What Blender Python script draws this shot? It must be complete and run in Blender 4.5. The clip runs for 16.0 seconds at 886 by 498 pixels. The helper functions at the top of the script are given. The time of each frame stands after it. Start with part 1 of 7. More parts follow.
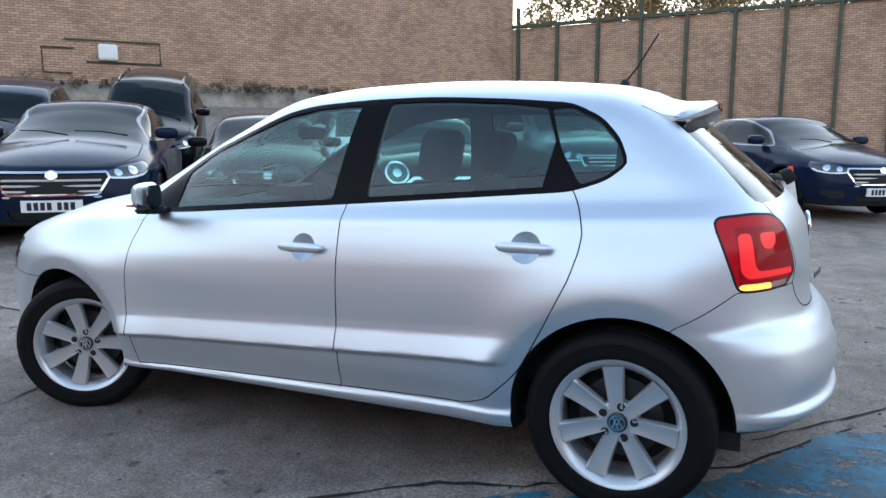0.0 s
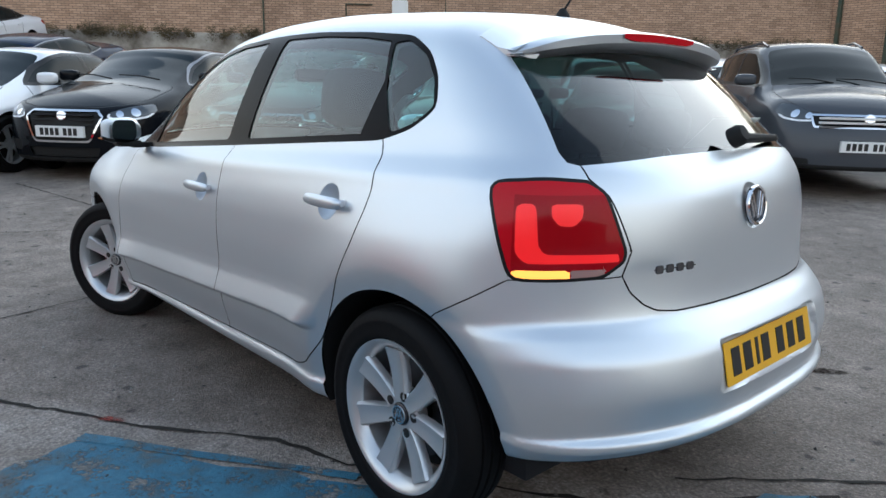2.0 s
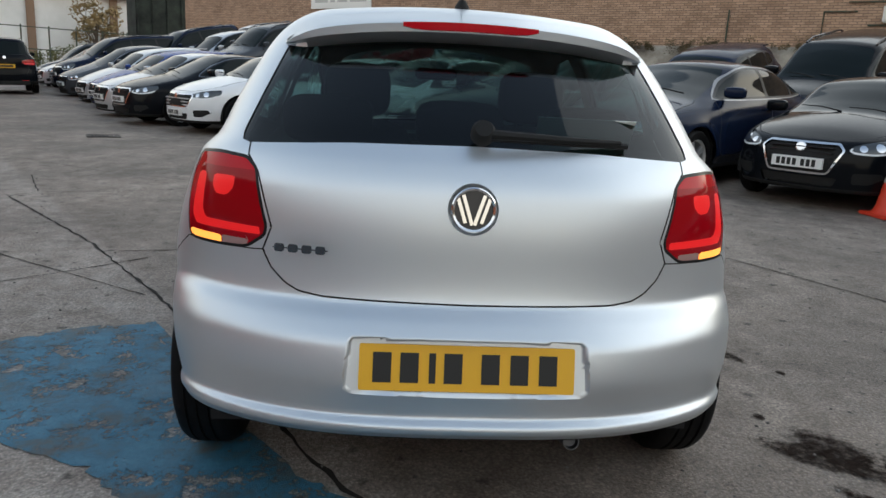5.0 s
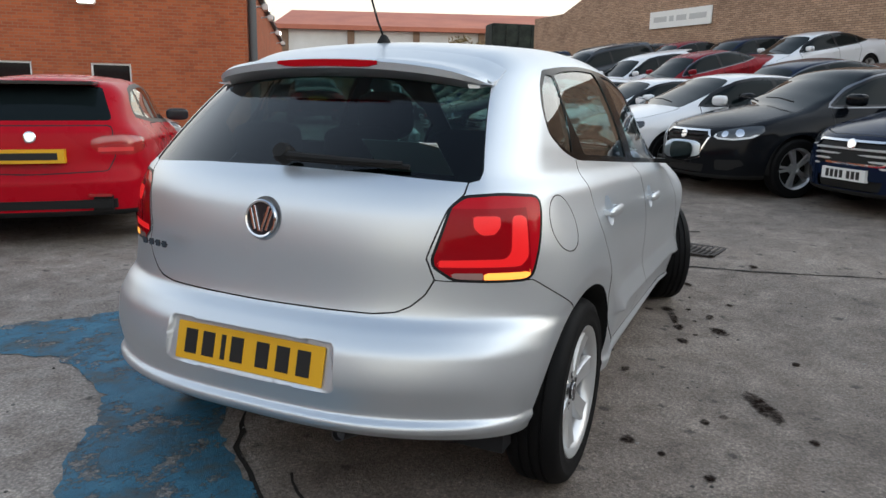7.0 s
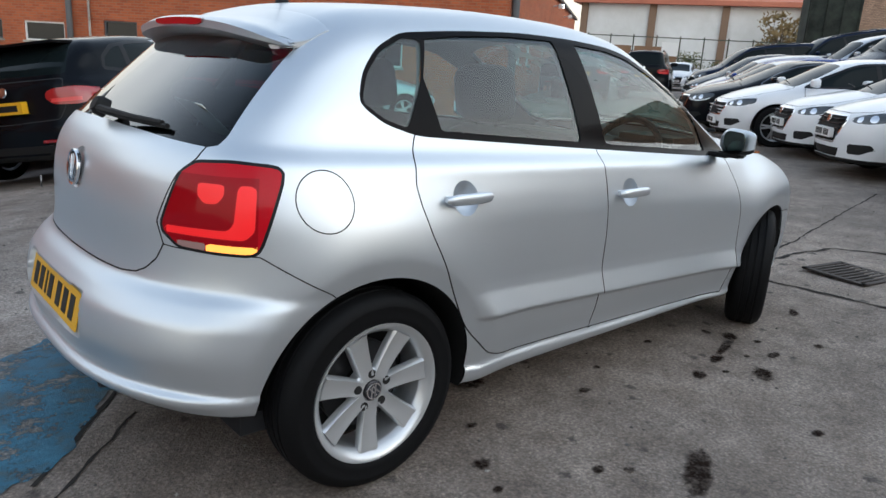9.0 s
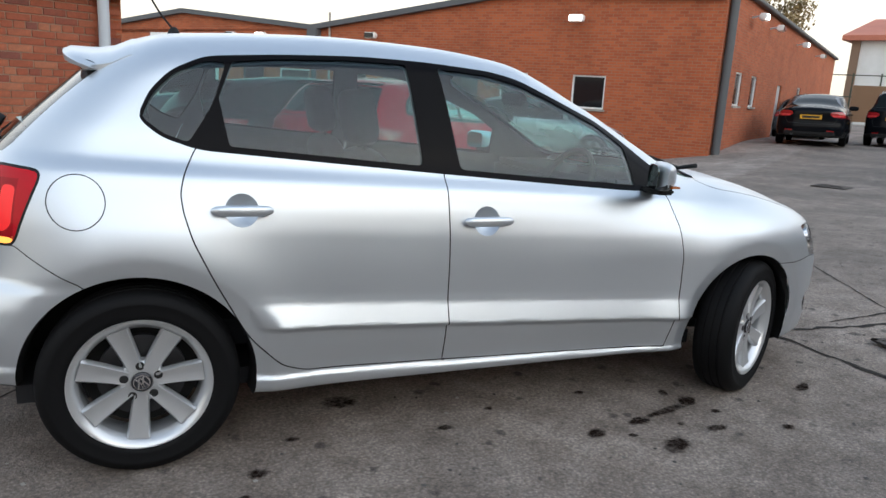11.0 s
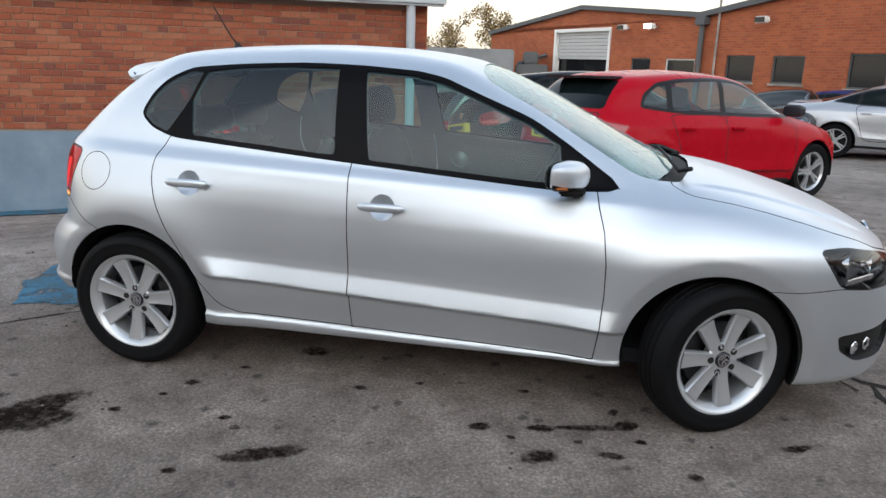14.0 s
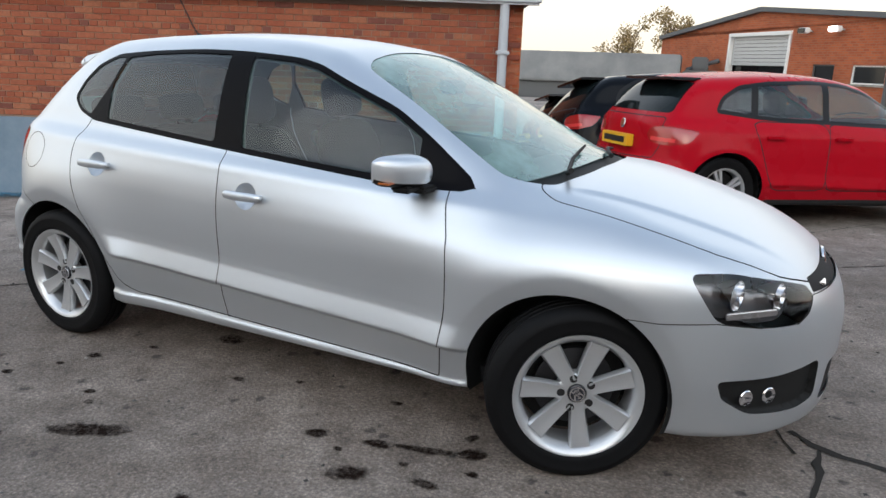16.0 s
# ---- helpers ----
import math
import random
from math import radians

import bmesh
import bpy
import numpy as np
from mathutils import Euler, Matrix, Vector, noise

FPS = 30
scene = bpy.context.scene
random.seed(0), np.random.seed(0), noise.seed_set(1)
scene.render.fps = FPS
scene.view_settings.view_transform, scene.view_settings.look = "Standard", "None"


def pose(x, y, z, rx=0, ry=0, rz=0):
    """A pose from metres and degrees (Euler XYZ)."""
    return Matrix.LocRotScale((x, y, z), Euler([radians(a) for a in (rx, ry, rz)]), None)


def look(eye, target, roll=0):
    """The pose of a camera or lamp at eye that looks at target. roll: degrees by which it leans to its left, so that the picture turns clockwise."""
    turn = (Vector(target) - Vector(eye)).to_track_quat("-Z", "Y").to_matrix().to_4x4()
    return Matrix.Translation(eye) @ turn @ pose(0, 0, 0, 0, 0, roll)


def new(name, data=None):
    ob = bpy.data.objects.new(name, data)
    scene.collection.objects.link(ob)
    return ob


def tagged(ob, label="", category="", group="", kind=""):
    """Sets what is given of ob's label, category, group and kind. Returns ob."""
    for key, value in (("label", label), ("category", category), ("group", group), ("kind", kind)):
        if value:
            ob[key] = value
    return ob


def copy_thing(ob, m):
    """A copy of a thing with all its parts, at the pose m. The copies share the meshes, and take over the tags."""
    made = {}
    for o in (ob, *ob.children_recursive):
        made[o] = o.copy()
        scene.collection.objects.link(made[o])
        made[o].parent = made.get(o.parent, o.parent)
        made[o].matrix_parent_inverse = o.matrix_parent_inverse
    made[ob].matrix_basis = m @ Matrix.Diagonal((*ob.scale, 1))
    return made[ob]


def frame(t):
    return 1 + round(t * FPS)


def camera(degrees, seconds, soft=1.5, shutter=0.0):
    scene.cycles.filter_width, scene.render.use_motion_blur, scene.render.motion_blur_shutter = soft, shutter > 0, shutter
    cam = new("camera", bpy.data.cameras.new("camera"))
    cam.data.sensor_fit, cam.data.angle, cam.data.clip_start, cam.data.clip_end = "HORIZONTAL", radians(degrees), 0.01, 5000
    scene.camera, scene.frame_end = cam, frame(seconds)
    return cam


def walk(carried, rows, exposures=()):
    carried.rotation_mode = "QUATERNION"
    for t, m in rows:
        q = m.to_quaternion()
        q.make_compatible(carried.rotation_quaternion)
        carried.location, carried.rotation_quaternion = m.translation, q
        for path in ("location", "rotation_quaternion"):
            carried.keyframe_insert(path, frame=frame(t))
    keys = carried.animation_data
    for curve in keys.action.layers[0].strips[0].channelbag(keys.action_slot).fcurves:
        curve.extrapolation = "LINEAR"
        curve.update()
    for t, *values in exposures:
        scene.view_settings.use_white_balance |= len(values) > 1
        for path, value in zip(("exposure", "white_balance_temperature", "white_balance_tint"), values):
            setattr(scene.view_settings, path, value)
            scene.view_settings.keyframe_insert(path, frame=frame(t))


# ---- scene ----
cam = camera(63.93, 16.0)
PATH = [
    (0.0, look((-1.570, 2.986, 1.193), (-0.412, 0.265, 0.741), -0.25)),
    (0.5, look((-1.871, 2.753, 1.180), (-0.460, 0.166, 0.617), -0.43)),
    (1.0, look((-2.115, 2.425, 1.188), (-0.484, -0.005, 0.532), -0.21)),
    (1.5, look((-2.414, 2.188, 1.172), (-0.468, -0.004, 0.535), -0.04)),
    (2.0, look((-2.634, 1.915, 1.156), (-0.471, -0.062, 0.514), 0.88)),
    (2.5, look((-2.812, 1.645, 1.179), (-0.467, -0.113, 0.540), 0.49)),
    (3.0, look((-3.080, 1.401, 1.193), (-0.509, -0.026, 0.599), 0.52)),
    (3.5, look((-3.181, 1.101, 1.150), (-0.503, -0.077, 0.488), 2.82)),
    (4.0, look((-3.300, 0.777, 1.147), (-0.482, -0.071, 0.565), 1.38)),
    (4.5, look((-3.460, 0.492, 1.160), (-0.551, 0.022, 0.596), 2.25)),
    (5.0, look((-3.468, 0.188, 1.149), (-0.548, -0.020, 0.496), 3.07)),
    (5.2, look((-3.479, 0.054, 1.169), (-0.546, -0.038, 0.548), 3.13)),
    (7.3, look((-3.327, -1.449, 1.218), (-0.752, -0.053, 0.568), 2.44)),
    (7.5, look((-3.210, -1.532, 1.215), (-0.692, -0.043, 0.546), 3.37)),
    (8.0, look((-2.911, -1.812, 1.243), (-0.528, -0.127, 0.550), 1.42)),
    (8.5, look((-2.694, -2.113, 1.246), (-0.561, -0.120, 0.555), 2.22)),
    (9.0, look((-2.371, -2.319, 1.242), (-0.433, -0.161, 0.476), 3.40)),
    (9.5, look((-2.100, -2.565, 1.243), (-0.412, -0.171, 0.596), 3.00)),
    (10.0, look((-1.805, -2.812, 1.253), (-0.351, -0.273, 0.591), 1.63)),
    (10.2, look((-1.664, -2.884, 1.224), (-0.266, -0.311, 0.573), 2.34)),
    (12.3, look((-0.399, -3.474, 1.342), (-0.131, -0.587, 0.571), 0.86)),
    (12.5, look((-0.268, -3.560, 1.350), (-0.147, -0.676, 0.536), 0.73)),
    (13.0, look((0.063, -3.574, 1.348), (-0.069, -0.672, 0.600), 0.78)),
    (13.5, look((0.360, -3.462, 1.364), (0.076, -0.581, 0.577), 1.94)),
    (14.0, look((0.735, -3.445, 1.367), (0.127, -0.608, 0.605), 1.66)),
    (14.5, look((1.003, -3.319, 1.336), (0.285, -0.520, 0.532), 2.35)),
    (15.0, look((1.251, -3.153, 1.349), (0.307, -0.428, 0.524), 0.65)),
    (15.5, look((1.581, -3.066, 1.348), (0.385, -0.431, 0.556), 1.36)),
    (16.0, look((1.811, -2.866, 1.331), (0.510, -0.272, 0.570), 2.14)),
]
walk(cam, PATH, [(0.0, 1.58, 5150, 4), (1.5, 1.48, 5350, 4), (2.5, 1.2, 5600, 4), (5.0, 1.0, 5950, 4), (7.5, 1.1, 5850, 6), (9.0, 1.13, 5670, 5), (12.5, 1.23, 5800, 7), (16.0, 1.20, 5830, 7)])

# ---- world and light: a dull evening sky with a low, wide glow ----
world = bpy.data.worlds.new("sky")
scene.world = world
world.use_nodes = True
wt = world.node_tree
sky = wt.nodes.new("ShaderNodeTexSky")
sky.sky_type, sky.sun_disc = "NISHITA", False
SUN_UP, SUN_TURN = 16.0, 160.0
sky.sun_elevation, sky.sun_rotation = radians(SUN_UP), radians(SUN_TURN)
sky.air_density, sky.dust_density, sky.ozone_density = 1.0, 5.0, 1.0
cloud = wt.nodes.new("ShaderNodeMix")
cloud.data_type = "RGBA"
cloud.inputs["Factor"].default_value = 0.9
# paler and warmer towards the horizon, as at dusk
way = wt.nodes.new("ShaderNodeTexCoord")
split = wt.nodes.new("ShaderNodeSeparateXYZ")
rise = wt.nodes.new("ShaderNodeValToRGB")
wt.links.new(way.outputs["Generated"], split.inputs["Vector"])
wt.links.new(split.outputs["Z"], rise.inputs["Fac"])
for place in (0.14, 0.3, 0.5, 0.72):
    rise.color_ramp.elements.new(place)
for e, place, col in zip(rise.color_ramp.elements, (0.0, 0.14, 0.3, 0.5, 0.72, 1.0), ((4.1, 3.4, 2.5, 1), (4.7, 4.0, 3.15, 1), (5.1, 4.7, 4.2, 1), (3.8, 3.85, 3.95, 1), (2.0, 2.25, 2.6, 1), (0.95, 1.2, 1.65, 1))):
    e.position, e.color = place, col
wt.links.new(rise.outputs["Color"], cloud.inputs["B"])
wt.links.new(sky.outputs["Color"], cloud.inputs["A"])
wt.links.new(cloud.outputs["Result"], wt.nodes["Background"].inputs["Color"])
wt.nodes["Background"].inputs["Strength"].default_value = 0.15
sun = new("sun", bpy.data.lights.new("sun", "SUN"))
sun.data.energy, sun.data.angle, sun.data.color = 0.8, radians(110), (1.0, 0.93, 0.84)
sun.matrix_world = look((0, 0, 0), (-math.sin(radians(SUN_TURN)), -math.cos(radians(SUN_TURN)), -math.tan(radians(SUN_UP))))

# ---- materials ----
def mat(name, colour, rough=0.5, metal=0.0, coat=0.0, spec=0.5):
    m = bpy.data.materials.new(name)
    m.use_nodes = True
    b = m.node_tree.nodes["Principled BSDF"]
    b.inputs["Base Color"].default_value = (*colour, 1)
    b.inputs["Roughness"].default_value = rough
    b.inputs["Metallic"].default_value = metal
    b.inputs["Coat Weight"].default_value = coat
    b.inputs["Coat Roughness"].default_value = 0.04
    b.inputs["Specular IOR Level"].default_value = spec
    return m


def node(m, kind, **settings):
    n = m.node_tree.nodes.new(kind)
    for key, value in settings.items():
        n.inputs[key.replace("_", " ")].default_value = value
    return n


def wire(m, a, out, b, inp):
    m.node_tree.links.new(a.outputs[out], b.inputs[inp])


def bump(m, scale, strength, distance=0.01, detail=6.0, space="Object"):
    """Fine relief from noise."""
    b = m.node_tree.nodes["Principled BSDF"]
    c = m.node_tree.nodes.new("ShaderNodeTexCoord")
    n = node(m, "ShaderNodeTexNoise", Scale=scale, Detail=detail)
    wire(m, c, space, n, "Vector")
    k = node(m, "ShaderNodeBump", Strength=strength, Distance=distance)
    wire(m, n, "Fac", k, "Height")
    wire(m, k, "Normal", b, "Normal")
    return k


def mottle(m, colours, scale, detail=8.0, rough=None, space="Object"):
    """Colour that wanders between the given ones (place, colour) by noise."""
    b = m.node_tree.nodes["Principled BSDF"]
    c = m.node_tree.nodes.new("ShaderNodeTexCoord")
    n = node(m, "ShaderNodeTexNoise", Scale=scale, Detail=detail, Roughness=0.65)
    wire(m, c, space, n, "Vector")
    r = m.node_tree.nodes.new("ShaderNodeValToRGB")
    ramp(r, colours)
    wire(m, n, "Fac", r, "Fac")
    wire(m, r, "Color", b, "Base Color")
    if rough:
        q = node(m, "ShaderNodeMapRange", To_Min=rough[0], To_Max=rough[1])
        wire(m, n, "Fac", q, "Value")
        wire(m, q, "Result", b, "Roughness")
    return n, r


def ramp(r, colours):
    e = r.color_ramp.elements
    while len(e) < len(colours):
        e.new(0.5)
    for k, (place, col) in zip(e, colours):
        k.position, k.color = place, (*col, 1)


def paint(name, colour, metal=0.0, rough=0.35, coat=0.75):
    """Car paint: a base, metallic or not, under clear lacquer with a little dust."""
    m = mat(name, colour, rough, metal, coat if colour[1] > 0.3 else 0.10, 0.5 if colour[1] > 0.3 else 0.08)
    b = m.node_tree.nodes["Principled BSDF"]
    c = m.node_tree.nodes.new("ShaderNodeTexCoord")
    n = node(m, "ShaderNodeTexNoise", Scale=3.0, Detail=5.0)
    wire(m, c, "Object", n, "Vector")
    q = node(m, "ShaderNodeMapRange", To_Min=rough - 0.05, To_Max=rough + 0.05)
    wire(m, n, "Fac", q, "Value")
    wire(m, q, "Result", b, "Roughness")
    q = node(m, "ShaderNodeMapRange", To_Min=0.04, To_Max=0.15)
    wire(m, n, "Fac", q, "Value")
    wire(m, q, "Result", b, "Coat Roughness")
    return m


def glass(name, tint, see=0.6, rough=0.0, ior=1.52, mist=0.0, sink=0.0):
    """Tinted safety glass in one sheet: part clear, part reflecting."""
    m = bpy.data.materials.new(name)
    m.use_nodes = True
    t = m.node_tree
    t.nodes.remove(t.nodes["Principled BSDF"])
    out = t.nodes["Material Output"]
    clear = t.nodes.new("ShaderNodeBsdfTransparent")
    clear.inputs["Color"].default_value = (*[see * k for k in tint], 1)
    gloss = t.nodes.new("ShaderNodeBsdfGlossy")
    gloss.inputs["Roughness"].default_value = rough
    gloss.inputs["Color"].default_value = (1, 1, 1, 1)
    # the same reflection from without and from within: a thin sheet has no inner side
    edge = t.nodes.new("ShaderNodeLayerWeight")
    edge.inputs["Blend"].default_value = 0.5
    power = t.nodes.new("ShaderNodeMath")
    power.operation = "POWER"
    power.inputs[1].default_value = 3.6
    wire(m, edge, "Facing", power, 0)
    fres = node(m, "ShaderNodeMapRange", To_Min=((ior - 1) / (ior + 1)) ** 2, To_Max=0.95)
    wire(m, power, "Value", fres, "Value")
    mix = t.nodes.new("ShaderNodeMixShader")
    wire(m, fres, "Result", mix, "Fac")
    t.links.new(clear.outputs["BSDF"], mix.inputs[1])
    t.links.new(gloss.outputs["BSDF"], mix.inputs[2])
    if mist:
        # a film of condensation in drifts
        film = t.nodes.new("ShaderNodeBsdfDiffuse")
        film.inputs["Color"].default_value = (0.46, 0.68, 0.65, 1)
        c = t.nodes.new("ShaderNodeTexCoord")
        n = node(m, "ShaderNodeTexNoise", Scale=4.0, Detail=5.0, Roughness=0.6)
        wire(m, c, "Object", n, "Vector")
        # thicker towards the sill
        parts = t.nodes.new("ShaderNodeSeparateXYZ")
        wire(m, c, "Object", parts, "Vector")
        drop = t.nodes.new("ShaderNodeMath")
        drop.operation = "MULTIPLY_ADD"
        wire(m, parts, "Z", drop, 0)
        drop.inputs[1].default_value = -sink
        wire(m, n, "Fac", drop, 2)
        q = node(m, "ShaderNodeMapRange", From_Min=0.3 - 1.13 * sink, From_Max=0.7 - 1.13 * sink, To_Min=mist * 0.4, To_Max=mist * 1.6)
        wire(m, drop, "Value", q, "Value")
        both_ways = t.nodes.new("ShaderNodeMixShader")
        wire(m, q, "Result", both_ways, "Fac")
        t.links.new(mix.outputs["Shader"], both_ways.inputs[1])
        t.links.new(film.outputs["BSDF"], both_ways.inputs[2])
        mix = both_ways
    t.links.new(mix.outputs["Shader"], out.inputs["Surface"])
    return m


def glow(name, colour, power):
    m = mat(name, colour, 0.3)
    b = m.node_tree.nodes["Principled BSDF"]
    b.inputs["Emission Color"].default_value = (*colour, 1)
    b.inputs["Emission Strength"].default_value = power
    return m


SILVER = paint("silver_paint", (0.665, 0.70, 0.735), 0.82, 0.40, 0.25)
SEAM = mat("panel_gap", (0.012, 0.012, 0.013), 0.8)
TRIM = mat("black_trim", (0.010, 0.010, 0.011), 0.35, 0, 0, 0.2)
PILLAR = mat("gloss_black_film", (0.006, 0.0055, 0.006), 0.18, 0, 0, 0.06)
UNDER = mat("black_plastic", (0.010, 0.010, 0.010), 0.7, 0, 0, 0.3)
RUBBER = mat("tyre_rubber", (0.005, 0.005, 0.0055), 0.65, 0, 0, 0.15)
bump(RUBBER, 60, 0.25, 0.003)
ALLOY = mat("alloy_wheel", (0.60, 0.61, 0.62), 0.32, 0.65, 0.4)
STEEL = mat("brake_steel", (0.08, 0.08, 0.085), 0.45, 0.8)
CHROME = mat("chrome", (0.8, 0.8, 0.82), 0.08, 1.0)
GLASS = glass("side_glass", (0.68, 0.97, 0.92), 0.95, 0.0, 1.62)
SCREEN_GLASS = glass("windscreen_glass", (0.74, 0.95, 0.90), 0.9, mist=0.30)
DARK_GLASS = glass("privacy_glass", (0.60, 0.90, 0.87), 0.80, 0.0, 1.62)
BACK_GLASS = glass("dark_rear_glass", (0.60, 0.88, 0.84), 0.24, 0.0, 1.34)
CLEAR = glass("lamp_glass", (1, 1, 1), 0.95)
RED_LENS = mat("red_lens", (0.47, 0.004, 0.012), 0.10, 0, 0.12, 0.15)
DARK_RED = mat("dark_red_lens", (0.31, 0.002, 0.007), 0.08, 0, 0.10, 0.15)
RED_LIT = glow("lit_red_lamp", (0.70, 0.008, 0.010), 0.25)
AMBER_LIT = glow("lit_amber_lamp", (1.0, 0.34, 0.05), 0.70)
AMBER_LENS = mat("amber_lens", (0.42, 0.13, 0.03), 0.2, 0, 0.5)
CLEAR_LENS = mat("clear_lens", (0.35, 0.2, 0.18), 0.15, 0, 1.0)
YELLOW = mat("yellow_plate", (0.80, 0.43, 0.012), 0.4)
WHITE = mat("white_plastic", (0.75, 0.75, 0.74), 0.4)
INK = mat("plate_black", (0.01, 0.01, 0.01), 0.5)
BADGE_METAL = mat("badge_metal", (0.16, 0.16, 0.17), 0.22, 1.0)
MIRROR = mat("mirror_glass", (0.20, 0.23, 0.22), 0.03, 1.0)
FABRIC = mat("dark_fabric", (0.025, 0.026, 0.028), 0.9, 0, 0, 0.1)
bump(FABRIC, 180, 0.3, 0.002)
DASH = mat("dash_plastic", (0.022, 0.022, 0.024), 0.75, 0, 0, 0.12)
PAPER = mat("green_tinted_paper", (0.80, 0.86, 0.82), 0.7)
BADGE = mat("badge_dark", (0.03, 0.03, 0.035), 0.2, 0.2)


def part(name, data, material, parent=None, label="", smooth=False):
    """One mesh object, from a bmesh or a mesh, under its thing."""
    if isinstance(data, bmesh.types.BMesh):
        me = bpy.data.meshes.new(name)
        bmesh.ops.recalc_face_normals(data, faces=data.faces)
        data.to_mesh(me)
        data.free()
        if smooth:
            me.shade_smooth()
            me.set_sharp_from_angle(angle=radians(38))
    else:
        me = data
    me.name = name
    me.materials.clear()
    me.materials.append(material)
    ob = new(name, me)
    if parent is not None:
        ob.parent = parent
    if label:
        ob["label"] = label
    return ob


def thing(name, label, category, group="", at=(0, 0, 0), turn=0.0):
    e = new(name)
    e.empty_display_size = 0.2
    e.matrix_world = pose(*at, 0, 0, turn)
    return tagged(e, label, category, group)


def box(bm, x0, x1, y0, y1, z0, z1, bevel=0.0, m=None):
    """A box with bevelled edges into bm."""
    r = bmesh.ops.create_cube(bm, size=1.0)
    vs = r["verts"]
    bmesh.ops.transform(bm, verts=vs, matrix=Matrix.Translation(((x0 + x1) / 2, (y0 + y1) / 2, (z0 + z1) / 2)) @ Matrix.Diagonal((x1 - x0, y1 - y0, z1 - z0, 1)))
    if bevel:
        es = list({e for v in vs for e in v.link_edges})
        r = bmesh.ops.bevel(bm, geom=es, offset=bevel, segments=2, affect="EDGES", clamp_overlap=True)
        vs = list({v for v in r["verts"]} | {v for v in vs if v.is_valid})
    if m is not None:
        bmesh.ops.transform(bm, verts=vs, matrix=m)
    return bm


def boxes(*rows, bevel=0.0):
    bm = bmesh.new()
    for r in rows:
        box(bm, *r, bevel=bevel)
    return bm


def lathe(profile, n=40, axis="y"):
    """A turned form from (radius, along) pairs round an axis; ends with radius 0 close it."""
    bm = bmesh.new()
    rings = []
    for r, a in profile:
        ring = []
        for i in range(n if r > 1e-6 else 1):
            c, s = r * math.cos(2 * math.pi * i / n), r * math.sin(2 * math.pi * i / n)
            ring.append(bm.verts.new({"y": (c, a, s), "z": (c, s, a), "x": (a, c, s)}[axis]))
        rings.append(ring)
    for p, q in zip(rings, rings[1:]):
        for i in range(n):
            j = (i + 1) % n
            f = [p[i % len(p)], p[j % len(p)], q[j % len(q)], q[i % len(q)]]
            f = list(dict.fromkeys(f))
            if len(f) > 2:
                bm.faces.new(f)
    return bm


def tube(points, r, n=8, taper=None):
    """A round bar along points."""
    bm = bmesh.new()
    pts = [Vector(p) for p in points]
    rings = []
    for i, p in enumerate(pts):
        d = (pts[min(i + 1, len(pts) - 1)] - pts[max(i - 1, 0)]).normalized()
        a = d.orthogonal().normalized() if not rings else (prev - d * prev.dot(d)).normalized()
        prev = a
        b = d.cross(a)
        k = r * (1 if taper is None else 1 + (taper - 1) * i / (len(pts) - 1))
        rings.append([bm.verts.new(p + k * (a * math.cos(2 * math.pi * j / n) + b * math.sin(2 * math.pi * j / n))) for j in range(n)])
    for p, q in zip(rings, rings[1:]):
        for j in range(n):
            bm.faces.new((p[j], p[(j + 1) % n], q[(j + 1) % n], q[j]))
    bm.faces.new(rings[0])
    bm.faces.new(rings[-1])
    return bm


def slab(outline, depth, m, bevel=0.0):
    """A flat plate of the outline (u, w), its thickness along its normal, laid by the pose m."""
    bm = bmesh.new()
    low = [bm.verts.new((u, w, 0)) for u, w in outline]
    high = [bm.verts.new((u, w, depth)) for u, w in outline]
    bm.faces.new(low[::-1])
    top = bm.faces.new(high)
    for i in range(len(low)):
        j = (i + 1) % len(low)
        bm.faces.new((low[i], low[j], high[j], high[i]))
    if bevel:
        bmesh.ops.bevel(bm, geom=list(top.edges), offset=bevel, segments=2, affect="EDGES")
    bmesh.ops.transform(bm, verts=bm.verts, matrix=m)
    return bm


def merged(*bms):
    """Several bmeshes as one."""
    out = bmesh.new()
    for b in bms:
        me = bpy.data.meshes.new("tmp")
        b.to_mesh(me)
        b.free()
        out.from_mesh(me)
        bpy.data.meshes.remove(me)
    return out


def circle(r, n=24, cx=0.0, cy=0.0):
    return [(cx + r * math.cos(2 * math.pi * i / n), cy + r * math.sin(2 * math.pi * i / n)) for i in range(n)]

# ---- car body fields: a body is the smooth overlap of side, top, rear, front and floor surfaces ----
def curve(points):
    """A smooth curve without overshoot through (t, value) points, as a function."""
    pts = sorted(points)
    t = np.array([p[0] for p in pts], float)
    v = np.array([p[1] for p in pts], float)
    d = np.diff(v) / np.diff(t)
    m = np.zeros(len(t))
    m[0], m[-1] = d[0], d[-1]
    for i in range(1, len(t) - 1):
        if d[i - 1] * d[i] > 0:
            w1, w2 = 2 * (t[i + 1] - t[i]) + (t[i] - t[i - 1]), (t[i + 1] - t[i]) + 2 * (t[i] - t[i - 1])
            m[i] = (w1 + w2) / (w1 / d[i - 1] + w2 / d[i])
    dense = np.linspace(t[0], t[-1], 8000)
    k = np.clip(np.searchsorted(t, dense, side="right") - 1, 0, len(t) - 2)
    h = t[k + 1] - t[k]
    s = (dense - t[k]) / h
    val = ((2 * s**3 - 3 * s**2 + 1) * v[k] + (s**3 - 2 * s**2 + s) * h * m[k]
           + (-2 * s**3 + 3 * s**2) * v[k + 1] + (s**3 - s**2) * h * m[k + 1])
    return lambda q: np.interp(q, dense, val)


